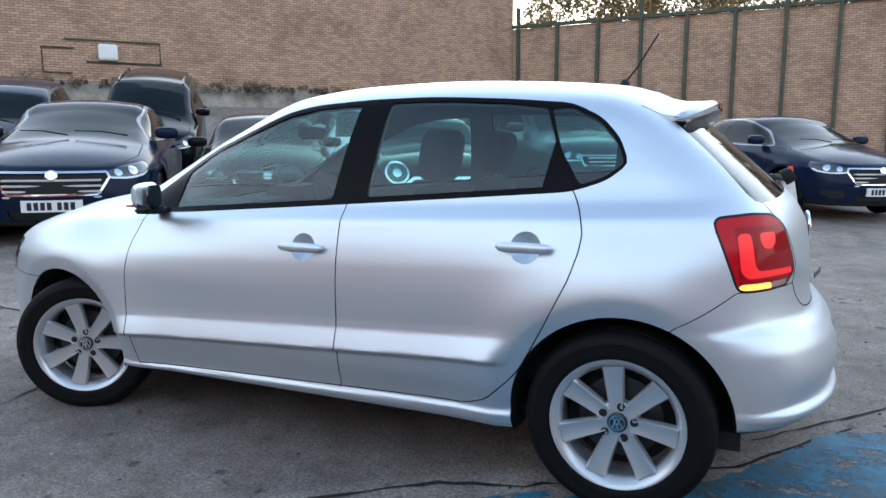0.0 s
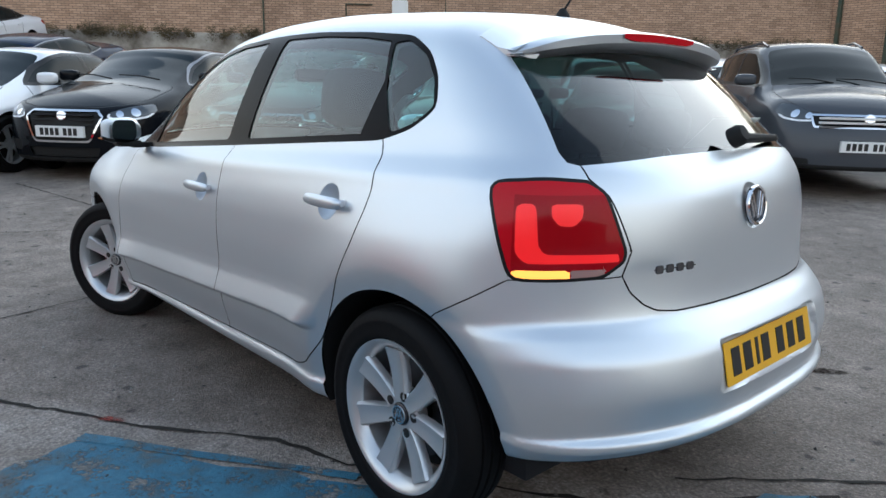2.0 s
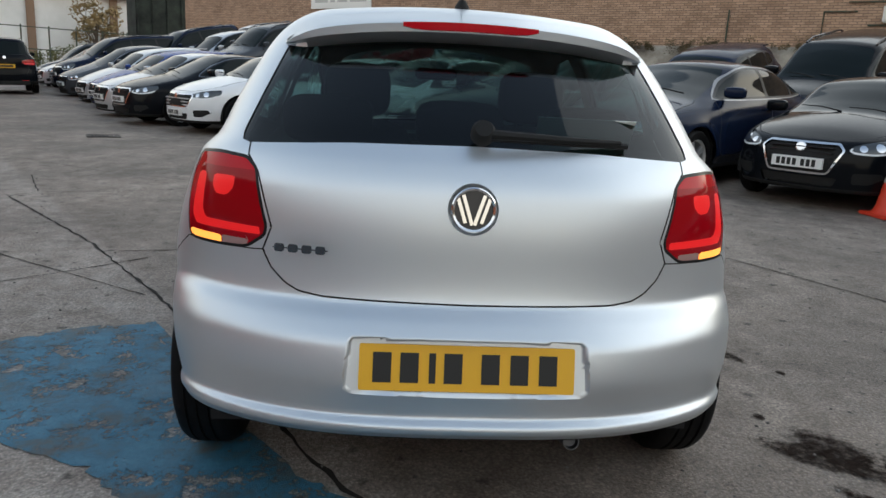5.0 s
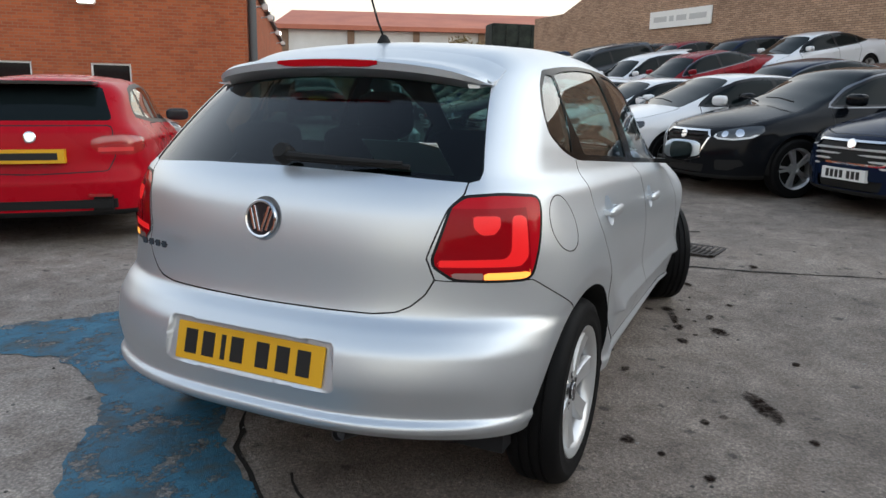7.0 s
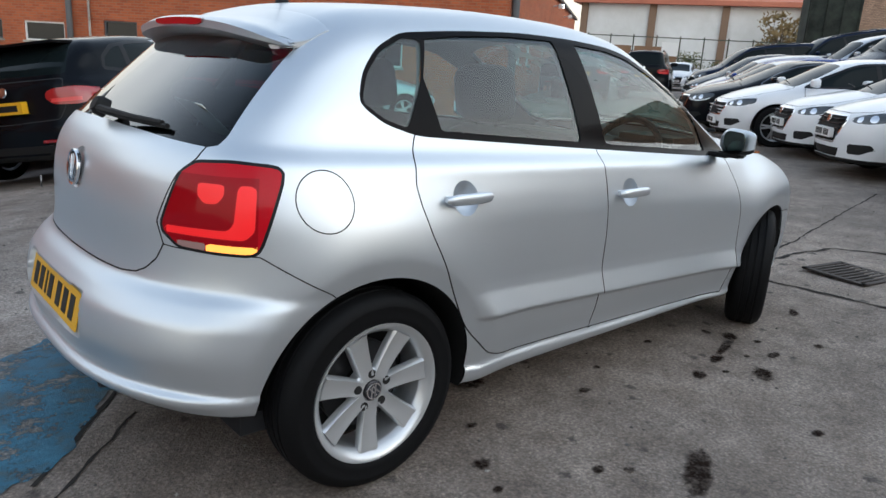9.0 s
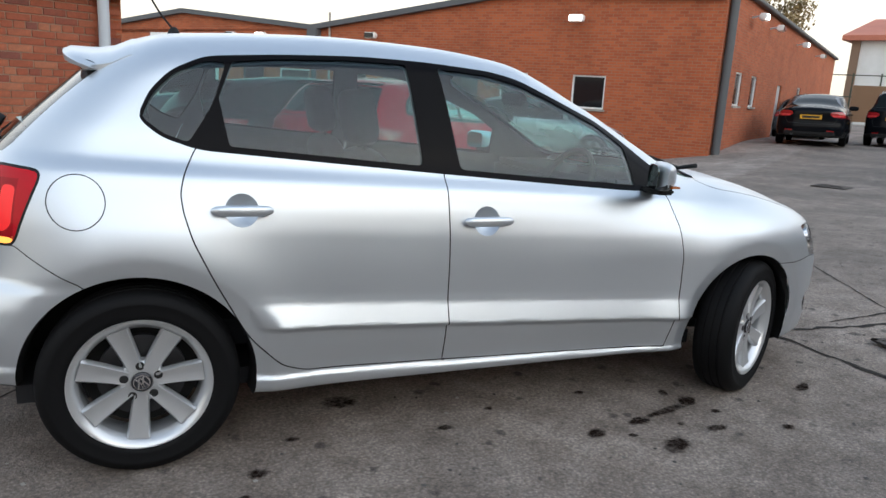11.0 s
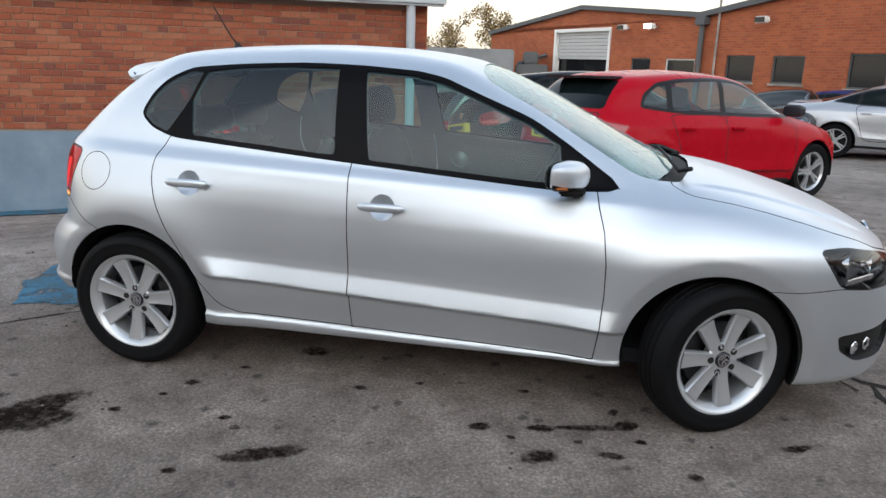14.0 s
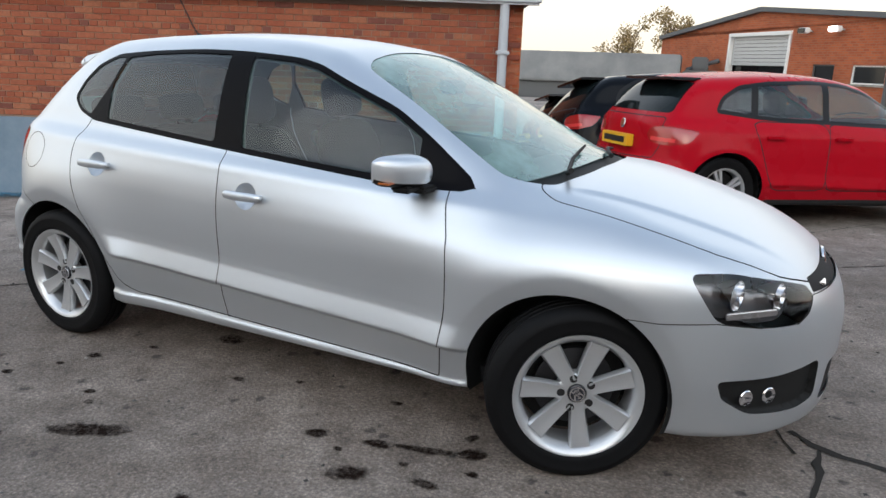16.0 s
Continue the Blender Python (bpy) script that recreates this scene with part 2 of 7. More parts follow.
def smax(a, b, k):
    h = np.maximum(k - np.abs(a - b), 0) / k
    return np.maximum(a, b) + h * h * k * 0.25


def step(a, b, q):
    s = np.clip((q - a) / (b - a), 0, 1)
    return s * s * (3 - 2 * s)


def body_field(spec):
    """The signed field of a car body: below 0 inside. spec holds its curves."""
    top, crown = curve(spec["top"]), curve(spec["crown"])
    wide, low, high = curve(spec["side"]), curve(spec["taper_low"]), curve(spec["taper_high"])
    rear, front = curve(spec["rear"]), curve(spec["front"])
    belt, crease, slope = spec["belt"], spec.get("crease", 0.0), spec.get("crease_slope", 0.0)
    floor = curve(spec["floor"])
    rc, rp, fc, fp = spec["rear_round"] + spec["front_round"]

    def field(x, y, z):
        y = np.abs(y)
        s = step(belt - 0.3, belt + 0.12, z)
        lean = spec.get("line", 0.0) * np.clip(x, -1.6, 1.1) * step(0.6, 0.85, z) * (1 - step(1.0, 1.25, z))
        half = wide(z + lean) - low(x) * (1 - s) - high(x) * s
        if crease:
            q = z + slope * x
            form = np.interp(q, spec["crease_z"], spec["crease_y"])
            x0, x1 = spec["crease_x"]
            half = half + crease * form * step(x0 - 0.05, x0 + 0.05, x + 0.5 * (q - spec["crease_z"][1])) * (1 - step(x1 - 0.02, x1 + 0.12, x))
        for ax, az, ar, lift in spec["arches"]:
            d = np.hypot(x - ax, z - az)
            r1 = ar + spec.get("ring", 0.02)
            half = half + np.where(d < r1, lift - spec.get("tuck", 0.0) * (r1 - d) / (r1 - ar), lift * np.exp(-((d - r1) / spec.get("lip", 0.055)) ** 2)) * step(az - 0.22, az - 0.02, z)
        sill = spec.get("sill", 0.0)
        if sill:
            half = half + sill * (1 - step(0.262, 0.278, z + 0.018 * x)) * step(-0.95, -0.88, x) * (1 - step(0.86, 0.92, x))
        side = (y - half) * 0.97
        zt = top(x) - crown(x) * (y / 0.6) ** 2
        if "fold" in spec:
            yr = 0.52 - 0.20 * (x - 1.1)
            zt = zt + spec["fold"] * (1 - step(yr - 0.012, yr + 0.03, y)) * step(1.06, 1.2, x) * (1 - step(1.65, 1.88, x))
        dz = (top(x + 0.01) - top(x - 0.01)) * 50
        roof = (z - zt) / np.sqrt(1 + dz**2)
        xr = rear(z) + rc * y**rp
        xf = front(z) - fc * y**fp
        dr = (rear(z + 0.01) - rear(z - 0.01)) * 50
        df = (front(z + 0.01) - front(z - 0.01)) * 50
        back = (xr - x) / np.sqrt(1 + dr**2 + (rc * rp * y ** (rp - 1)) ** 2)
        nose = (x - xf) / np.sqrt(1 + df**2 + (fc * fp * y ** (fp - 1)) ** 2)
        f = smax(side, roof, spec.get("edge", 0.11))
        f = smax(f, back, spec.get("rear_edge", 0.10))
        f = smax(f, nose, spec.get("front_edge", 0.08))
        return smax(f, floor(x) - z, 0.04)

    return field


POLO = dict(
    belt=0.95, sill=0.012,
    floor=[(-2.2, 0.315), (-1.75, 0.305), (-1.52, 0.285), (-1.3, 0.22), (-0.9, 0.220), (0.85, 0.226), (1.0, 0.216), (1.5, 0.182), (2.1, 0.19)],
    top=[(-2.2, 1.20), (-1.75, 1.30), (-1.42, 1.355), (-1.16, 1.398), (-0.84, 1.425), (-0.52, 1.436), (-0.2, 1.428), (0.08, 1.398), (0.26, 1.352),
         (0.42, 1.288), (0.7, 1.148), (0.98, 1.010), (1.08, 0.972), (1.3, 0.932), (1.6, 0.852), (1.8, 0.778), (1.95, 0.70), (2.2, 0.52)],
    crown=[(-2.2, 0.04), (-1.4, 0.05), (0.1, 0.045), (0.4, 0.085), (0.9, 0.085), (1.15, 0.045), (1.6, 0.05), (2.2, 0.06)],
    side=[(0.1, 0.74), (0.2, 0.775), (0.27, 0.782), (0.40, 0.806), (0.55, 0.816), (0.66, 0.822), (0.74, 0.819), (0.80, 0.810), (0.86, 0.796), (0.903, 0.783), (0.912, 0.776), (0.95, 0.742), (0.975, 0.731),
          (1.05, 0.706), (1.2, 0.648), (1.32, 0.586), (1.5, 0.47)],
    taper_low=[(-2.2, 0.13), (-1.8, 0.076), (-1.5, 0.032), (-1.0, 0.0), (0.7, 0.0), (1.2, 0.03), (1.5, 0.092), (1.8, 0.175), (2.2, 0.33)],
    taper_high=[(-2.2, 0.19), (-1.7, 0.094), (-1.3, 0.042), (-0.9, 0.012), (-0.3, 0.0), (0.3, 0.022), (0.9, 0.092), (1.3, 0.13), (2.2, 0.35)],
    rear=[(0.1, -1.80), (0.2, -1.848), (0.26, -1.883), (0.325, -1.893), (0.345, -1.908), (0.358, -1.909), (0.378, -1.888), (0.41, -1.895), (0.47, -1.905), (0.545, -1.893), (0.60, -1.855), (0.64, -1.812), (0.70, -1.802),
          (0.80, -1.797), (0.90, -1.78), (0.97, -1.745), (1.02, -1.695), (1.28, -1.40), (1.5, -1.15)],
    rear_round=(0.56, 3.0),
    front=[(0.1, 1.83), (0.16, 1.92), (0.22, 1.995), (0.35, 2.015), (0.5, 2.02), (0.62, 2.0), (0.72, 1.965), (0.85, 1.87), (1.0, 1.68), (1.5, 1.2)],
    front_round=(0.85, 2.6),
    crease=0.034, crease_slope=0.045, crease_z=[0.30, 0.418, 0.430, 0.510, 0.540, 0.60], crease_y=[0.0, 0.22, 1.0, 0.14, 0.04, 0.0], crease_x=(-0.84, 0.82),
    arches=[(1.215, 0.30, 0.338, 0.020), (-1.235, 0.30, 0.352, 0.022)], lip=0.13, ring=0.056, tuck=0.012, line=0.04, fold=0.009,
)

# ---- meshing a field and cutting it into panels ----
def gradient(field, v, e=0.002):
    g = np.empty_like(v)
    for a in range(3):
        d = np.zeros(3)
        d[a] = e
        g[:, a] = (field(*(v + d).T) - field(*(v - d).T)) / (2 * e)
    return g


def settle(field, v, rounds=3):
    for _ in range(rounds):
        g = gradient(field, v)
        v = v - np.clip(field(*v.T) / np.maximum((g * g).sum(1), 0.05), -0.02, 0.02)[:, None] * g
    return v


def net(field, lo, hi, h):
    """A mesh of the surface where the field is 0, alike on both sides of y = 0: points and triangles."""
    nx, nyh, nz = int((hi[0] - lo[0]) / h) + 2, int(hi[1] / h) + 2, int((hi[2] - lo[2]) / h) + 2
    xs, zs = lo[0] + h * np.arange(nx), lo[2] + h * np.arange(nz)
    yh = h * (np.arange(nyh) + 0.5)
    half = field(xs[:, None, None], yh[None, :, None], zs[None, None, :])
    f = np.concatenate([half[:, ::-1], half], 1)
    ys = np.concatenate([-yh[::-1], yh])
    s = f < 0
    c = s.astype(np.int8)
    tot = sum(c[i:nx - 1 + i, j:2 * nyh - 1 + j, k:nz - 1 + k] for i in (0, 1) for j in (0, 1) for k in (0, 1))
    act = (tot > 0) & (tot < 8)
    idx = -np.ones(act.shape, int)
    cells = np.argwhere(act)
    idx[act] = np.arange(len(cells))
    acc, cnt = np.zeros((len(cells), 3)), np.zeros(len(cells))
    for a in range(3):
        for p in (0, 1):
            for q in (0, 1):
                o = [p, q]
                o.insert(a, 0)
                n0 = cells + o
                n1 = n0.copy()
                n1[:, a] += 1
                f0, f1 = f[tuple(n0.T)], f[tuple(n1.T)]
                m = (f0 < 0) != (f1 < 0)
                pt = n0[m].astype(float)
                pt[:, a] += f0[m] / (f0[m] - f1[m])
                acc[m] += pt
                cnt[m] += 1
    grid = acc / cnt[:, None]
    v = np.stack([lo[0] + h * grid[:, 0], ys[0] + h * grid[:, 1], lo[2] + h * grid[:, 2]], 1)
    quads = []
    for a in range(3):
        n = [slice(None)] * 3
        n[a] = slice(0, -1)
        m = [slice(None)] * 3
        m[a] = slice(1, None)
        s0, s1 = s[tuple(n)], s[tuple(m)]
        b, d = (a + 1) % 3, (a + 2) % 3
        e = np.argwhere(s0 != s1)
        e = e[(e[:, b] > 0) & (e[:, d] > 0) & (e[:, b] < f.shape[b] - 1) & (e[:, d] < f.shape[d] - 1)]
        flip = s0[tuple(e.T)]
        cs = []
        for ob, od in ((-1, -1), (0, -1), (0, 0), (-1, 0)):
            k = e.copy()
            k[:, b] += ob
            k[:, d] += od
            cs.append(idx[tuple(k.T)])
        qd = np.stack(cs, 1)
        qd[~flip] = qd[~flip][:, ::-1]
        quads.append(qd)
    qd = np.concatenate(quads)
    qd = qd[(qd >= 0).all(1)]
    v = settle(field, v)
    v = settle(field, v, 1)
    d0 = ((v[qd[:, 0]] - v[qd[:, 2]]) ** 2).sum(1)
    d1 = ((v[qd[:, 1]] - v[qd[:, 3]]) ** 2).sum(1)
    w = (d0 <= d1)[:, None]
    t = np.concatenate([np.where(w, qd[:, [0, 1, 2]], qd[:, [0, 1, 3]]), np.where(w, qd[:, [0, 2, 3]], qd[:, [1, 2, 3]])])
    return v, t


def inside(poly, u, w):
    """Signed distance to a closed polygon: below 0 within."""
    p = np.array(poly, float)
    d = np.full(len(u), 1e9)
    inn = np.zeros(len(u), bool)
    for (ax, ay), (bx, by) in zip(p, np.roll(p, -1, 0)):
        ex, ey = bx - ax, by - ay
        t = np.clip(((u - ax) * ex + (w - ay) * ey) / (ex * ex + ey * ey), 0, 1)
        d = np.minimum(d, np.hypot(u - ax - t * ex, w - ay - t * ey))
        c = (ay > w) != (by > w)
        with np.errstate(divide="ignore", invalid="ignore"):
            inn ^= c & (u < ax + (w - ay) * ex / (ey if ey else 1e-12))
    return np.where(inn, -d, d)


def rounded(points, n=5, r=0.3):
    """A closed polygon with its corners rounded: each corner takes the share r of its shorter side."""
    p = [np.array(q, float) for q in points]
    out = []
    for i, q in enumerate(p):
        a, b = p[i - 1] - q, p[(i + 1) % len(p)] - q
        k = r * min(np.linalg.norm(a), np.linalg.norm(b))
        a, b = q + a / np.linalg.norm(a) * k, q + b / np.linalg.norm(b) * k
        for s in np.linspace(0, 1, n):
            out.append(tuple((1 - s) ** 2 * a + 2 * s * (1 - s) * q + s * s * b))
    return out


class Shell:
    """A triangle mesh with a label for each triangle, cut along level lines."""

    def __init__(self, v, t):
        self.v, self.t = v, t
        self.tag = np.array(["body"] * len(t), dtype=object)

    def cut(self, g, only=None):
        """Split the triangles along g = 0. Returns g at each triangle's middle."""
        val = g(self.v)
        val = np.where(np.abs(val) < 1e-6, 1e-6, val)
        pos = val > 0
        p = pos[self.t]
        mix = (p.sum(1) % 3) != 0
        if only is not None:
            mix &= np.isin(self.tag, only)
        tm = self.t[mix]
        if len(tm):
            pm = p[mix]
            lone = np.where(pm.sum(1) == 1, pm.argmax(1), (~pm).argmax(1))
            r = np.arange(len(tm))
            a, b, c = tm[r, lone], tm[r, (lone + 1) % 3], tm[r, (lone + 2) % 3]
            edges = np.sort(np.concatenate([np.stack([a, b], 1), np.stack([a, c], 1)]), 1)
            uni, inv = np.unique(edges, axis=0, return_inverse=True)
            inv = inv.ravel()
            k = (val[uni[:, 0]] / (val[uni[:, 0]] - val[uni[:, 1]]))[:, None]
            fresh = self.v[uni[:, 0]] * (1 - k) + self.v[uni[:, 1]] * k
            base = len(self.v)
            ab, ac = base + inv[:len(a)], base + inv[len(a):]
            self.v = np.concatenate([self.v, fresh])
            new_t = np.concatenate([np.stack([a, ab, ac], 1), np.stack([ab, b, c], 1), np.stack([ab, c, ac], 1)])
            new_tag = np.concatenate([self.tag[mix]] * 3)
            self.t = np.concatenate([self.t[~mix], new_t])
            self.tag = np.concatenate([self.tag[~mix], new_tag])
        return g(self.v[self.t].mean(1))

    def region(self, g, tag, only=("body",)):
        m = self.cut(g, only)
        self.tag[(m < 0) & np.isin(self.tag, only)] = tag

    def seam(self, g, tag=None, only=("body",), width=0.0022, name="seam"):
        """A groove along g = 0, and, if tag is given, that label within."""
        only = tuple(only)
        for w in (width, 0.0, -width):
            m = self.cut(lambda v: g(v) - w, only)
        m = g(self.v[self.t].mean(1))
        ok = np.isin(self.tag, only)
        if tag:
            self.tag[ok & (m <= -width)] = tag
        self.tag[ok & (np.abs(m) < width)] = name
        val = g(self.v)
        touched = np.zeros(len(self.v), bool)
        touched[self.t[self.tag == name].ravel()] = True
        return touched & (np.abs(val) < width * 0.2)

    def take(self, tags):
        m = np.isin(self.tag, tags)
        t = self.t[m]
        u, inv = np.unique(t, return_inverse=True)
        return self.v[u], inv.reshape(-1, 3), u


def mesh_from(v, t, normals=None):
    me = bpy.data.meshes.new("part")
    me.from_pydata(v.tolist(), [], t.tolist())
    me.shade_smooth()
    if normals is not None:
        me.normals_split_custom_set_from_vertices(normals.tolist())
    return me

# ---- the silver hatchback in the middle ----
def both(poly):
    """A polygon closed by its own mirror image in the first axis."""
    return list(poly) + [(-u, w) for u, w in reversed(poly) if u > 1e-9]


def tail_angle(v):
    return np.arctan2(np.abs(v[:, 1]) - 0.35, -(v[:, 0] + 1.30)) * 0.42


def nose_angle(v):
    return np.arctan2(np.abs(v[:, 1]) - 0.25, v[:, 0] - 1.45) * 0.45


def wrap(points, k):
    return [(radians(a) * k, z) for a, z in points]


def side_shape(poly):
    return lambda v: np.maximum(inside(poly, v[:, 0], v[:, 2]), 0.45 - np.abs(v[:, 1]))


def rear_shape(poly):
    return lambda v: np.maximum(inside(poly, v[:, 1], v[:, 2]), v[:, 0] + 1.0)


def front_shape(poly):
    return lambda v: np.maximum(inside(poly, v[:, 1], v[:, 2]), 1.3 - v[:, 0])


def top_shape(poly, low=0.8):
    return lambda v: np.maximum(inside(poly, v[:, 0], v[:, 1]), low - v[:, 2])


def tail_shape(poly):
    return lambda v: np.maximum(inside(poly, tail_angle(v), v[:, 2]), v[:, 0] + 1.2)


def nose_shape(poly):
    return lambda v: np.maximum(inside(poly, nose_angle(v), v[:, 2]), 1.35 - v[:, 0])


def disc_shape(x, z, r, sign=0):
    return lambda v: np.maximum(np.hypot(v[:, 0] - x, v[:, 2] - z) - r, (0.3 - v[:, 1] * sign) if sign else (0.3 - np.abs(v[:, 1])))


FRAME_LINE = rounded([(0.862, 0.908), (0.60, 0.903), (-0.185, 0.960), (-1.05, 1.026), (-1.158, 1.062), (-1.226, 1.117), (-1.19, 1.20), (-1.125, 1.268),
                      (-1.02, 1.318), (-0.794, 1.338), (-0.5, 1.352), (-0.25, 1.348), (0.0, 1.331), (0.112, 1.308), (0.254, 1.25), (0.468, 1.165), (0.593, 1.089)], 3, 0.3)
FRONT_PANE = rounded([(-0.165, 0.980), (0.61, 0.924), (0.59, 1.066), (0.46, 1.148), (0.25, 1.232), (0.10, 1.290), (-0.02, 1.314), (-0.218, 1.327)], 3, 0.05)
REAR_PANE = rounded([(-0.955, 1.040), (-0.308, 0.991), (-0.338, 1.334), (-0.57, 1.334), (-0.79, 1.322), (-0.935, 1.305), (-0.982, 1.19)], 3, 0.05)
QUARTER_PANE = rounded([(-1.212, 1.120), (-1.155, 1.076), (-1.078, 1.048), (-1.0, 1.17), (-0.955, 1.300), (-1.015, 1.304), (-1.115, 1.258), (-1.18, 1.19)], 3, 0.2)
FRONT_DOOR = [(0.738, 0.93), (0.757, 0.85), (0.782, 0.768), (0.797, 0.65), (0.799, 0.53), (0.79, 0.386), (0.776, 0.262), (-0.217, 0.287), (-0.222, 0.6), (-0.232, 0.98)]
REAR_DOOR = rounded([(-0.24, 0.992), (-0.232, 0.985), (-0.2318, 0.97), (-0.222, 0.6), (-0.2173, 0.30), (-0.217, 0.287), (-0.23, 0.2875), (-0.72, 0.298), (-0.80, 0.327), (-0.911, 0.436), (-1.01, 0.624), (-1.075, 0.76), (-1.10, 0.845),
                     (-1.107, 0.90), (-1.095, 0.955), (-1.05, 1.05)], 4, 0.3)
REAR_GLASS = rounded(both([(0.0, 1.017), (0.3, 1.012), (0.595, 0.994), (0.508, 1.25), (0.47, 1.33), (0.0, 1.335)]), 3, 0.12)
TAILGATE = both([(0.0, 0.639), (0.36, 0.643), (0.42, 0.651), (0.455, 0.668), (0.49, 0.70), (0.512, 0.742), (0.490, 0.80), (0.530, 0.93), (0.56, 0.968), (0.56, 1.08), (0.0, 1.08)])
TAIL_LAMP = rounded(wrap([(64.5, 0.962), (45, 0.973), (31, 0.966), (25.5, 0.94), (19.3, 0.80), (20, 0.775), (27, 0.738), (40, 0.734), (55.5, 0.735), (59.5, 0.83)], 0.42), 4, 0.3)
HEAD_LAMP = rounded(wrap([(77, 0.742), (60, 0.744), (35, 0.714), (21, 0.69), (19, 0.66), (24, 0.61), (30, 0.583), (48, 0.583), (65, 0.597)], 0.45), 4, 0.25)
REAR_BUMPER = wrap([(96, 0.50), (78, 0.631), (55.5, 0.738), (27, 0.739), (20, 0.742), (11, 0.71), (-5, 0.70), (-60, 0.70), (-60, 0.05), (96, 0.05)], 0.42)
FRONT_BUMPER = wrap([(110, 0.585), (85, 0.586), (65, 0.596), (48, 0.584), (30, 0.584), (24, 0.61), (19, 0.66), (-60, 0.66), (-60, 0.05), (110, 0.05)], 0.45)
SCREEN = rounded([(0.275, 0.490), (0.885, 0.585), (0.972, 0.565), (1.03, 0.40), (1.06, 0.2), (1.066, 0.0), (1.06, -0.2), (1.03, -0.40), (0.972, -0.565), (0.885, -0.585), (0.275, -0.490),
                  (0.235, -0.40), (0.21, -0.2), (0.205, 0.0), (0.21, 0.2), (0.235, 0.40)], 3, 0.3)
COWL = rounded([(0.93, 0.58), (1.06, 0.53), (1.115, 0.3), (1.135, 0.0), (1.115, -0.3), (1.06, -0.53), (0.93, -0.58), (0.9, 0.0)], 4, 0.3)
BONNET = rounded([(1.06, 0.0), (1.05, 0.30), (1.02, 0.57), (1.10, 0.625), (1.35, 0.635), (1.62, 0.60), (1.80, 0.50), (1.90, 0.36), (1.945, 0.2), (1.955, 0.0),
                  (1.945, -0.2), (1.90, -0.36), (1.80, -0.50), (1.62, -0.60), (1.35, -0.635), (1.10, -0.625), (1.02, -0.57), (1.05, -0.30)], 3, 0.3)
FOG = rounded([(0.672, 0.408), (0.50, 0.428), (0.38, 0.446), (0.365, 0.305), (0.45, 0.285), (0.60, 0.292), (0.655, 0.345)], 4, 0.25)
GRILLE = rounded([(0.40, 0.665), (0.38, 0.705), (0.0, 0.722), (-0.38, 0.705), (-0.40, 0.665), (0.0, 0.655)], 3, 0.2)
LOW_GRILLE = rounded([(0.30, 0.41), (-0.30, 0.41), (-0.31, 0.27), (0.31, 0.27)], 4, 0.2)
RECESS = rounded([(-0.30, 0.435), (0.30, 0.435), (0.292, 0.575), (-0.292, 0.575)], 4, 0.16)
CUPS = [(-0.082, 0.806, 0.052), (-0.928, 0.850, 0.052)]


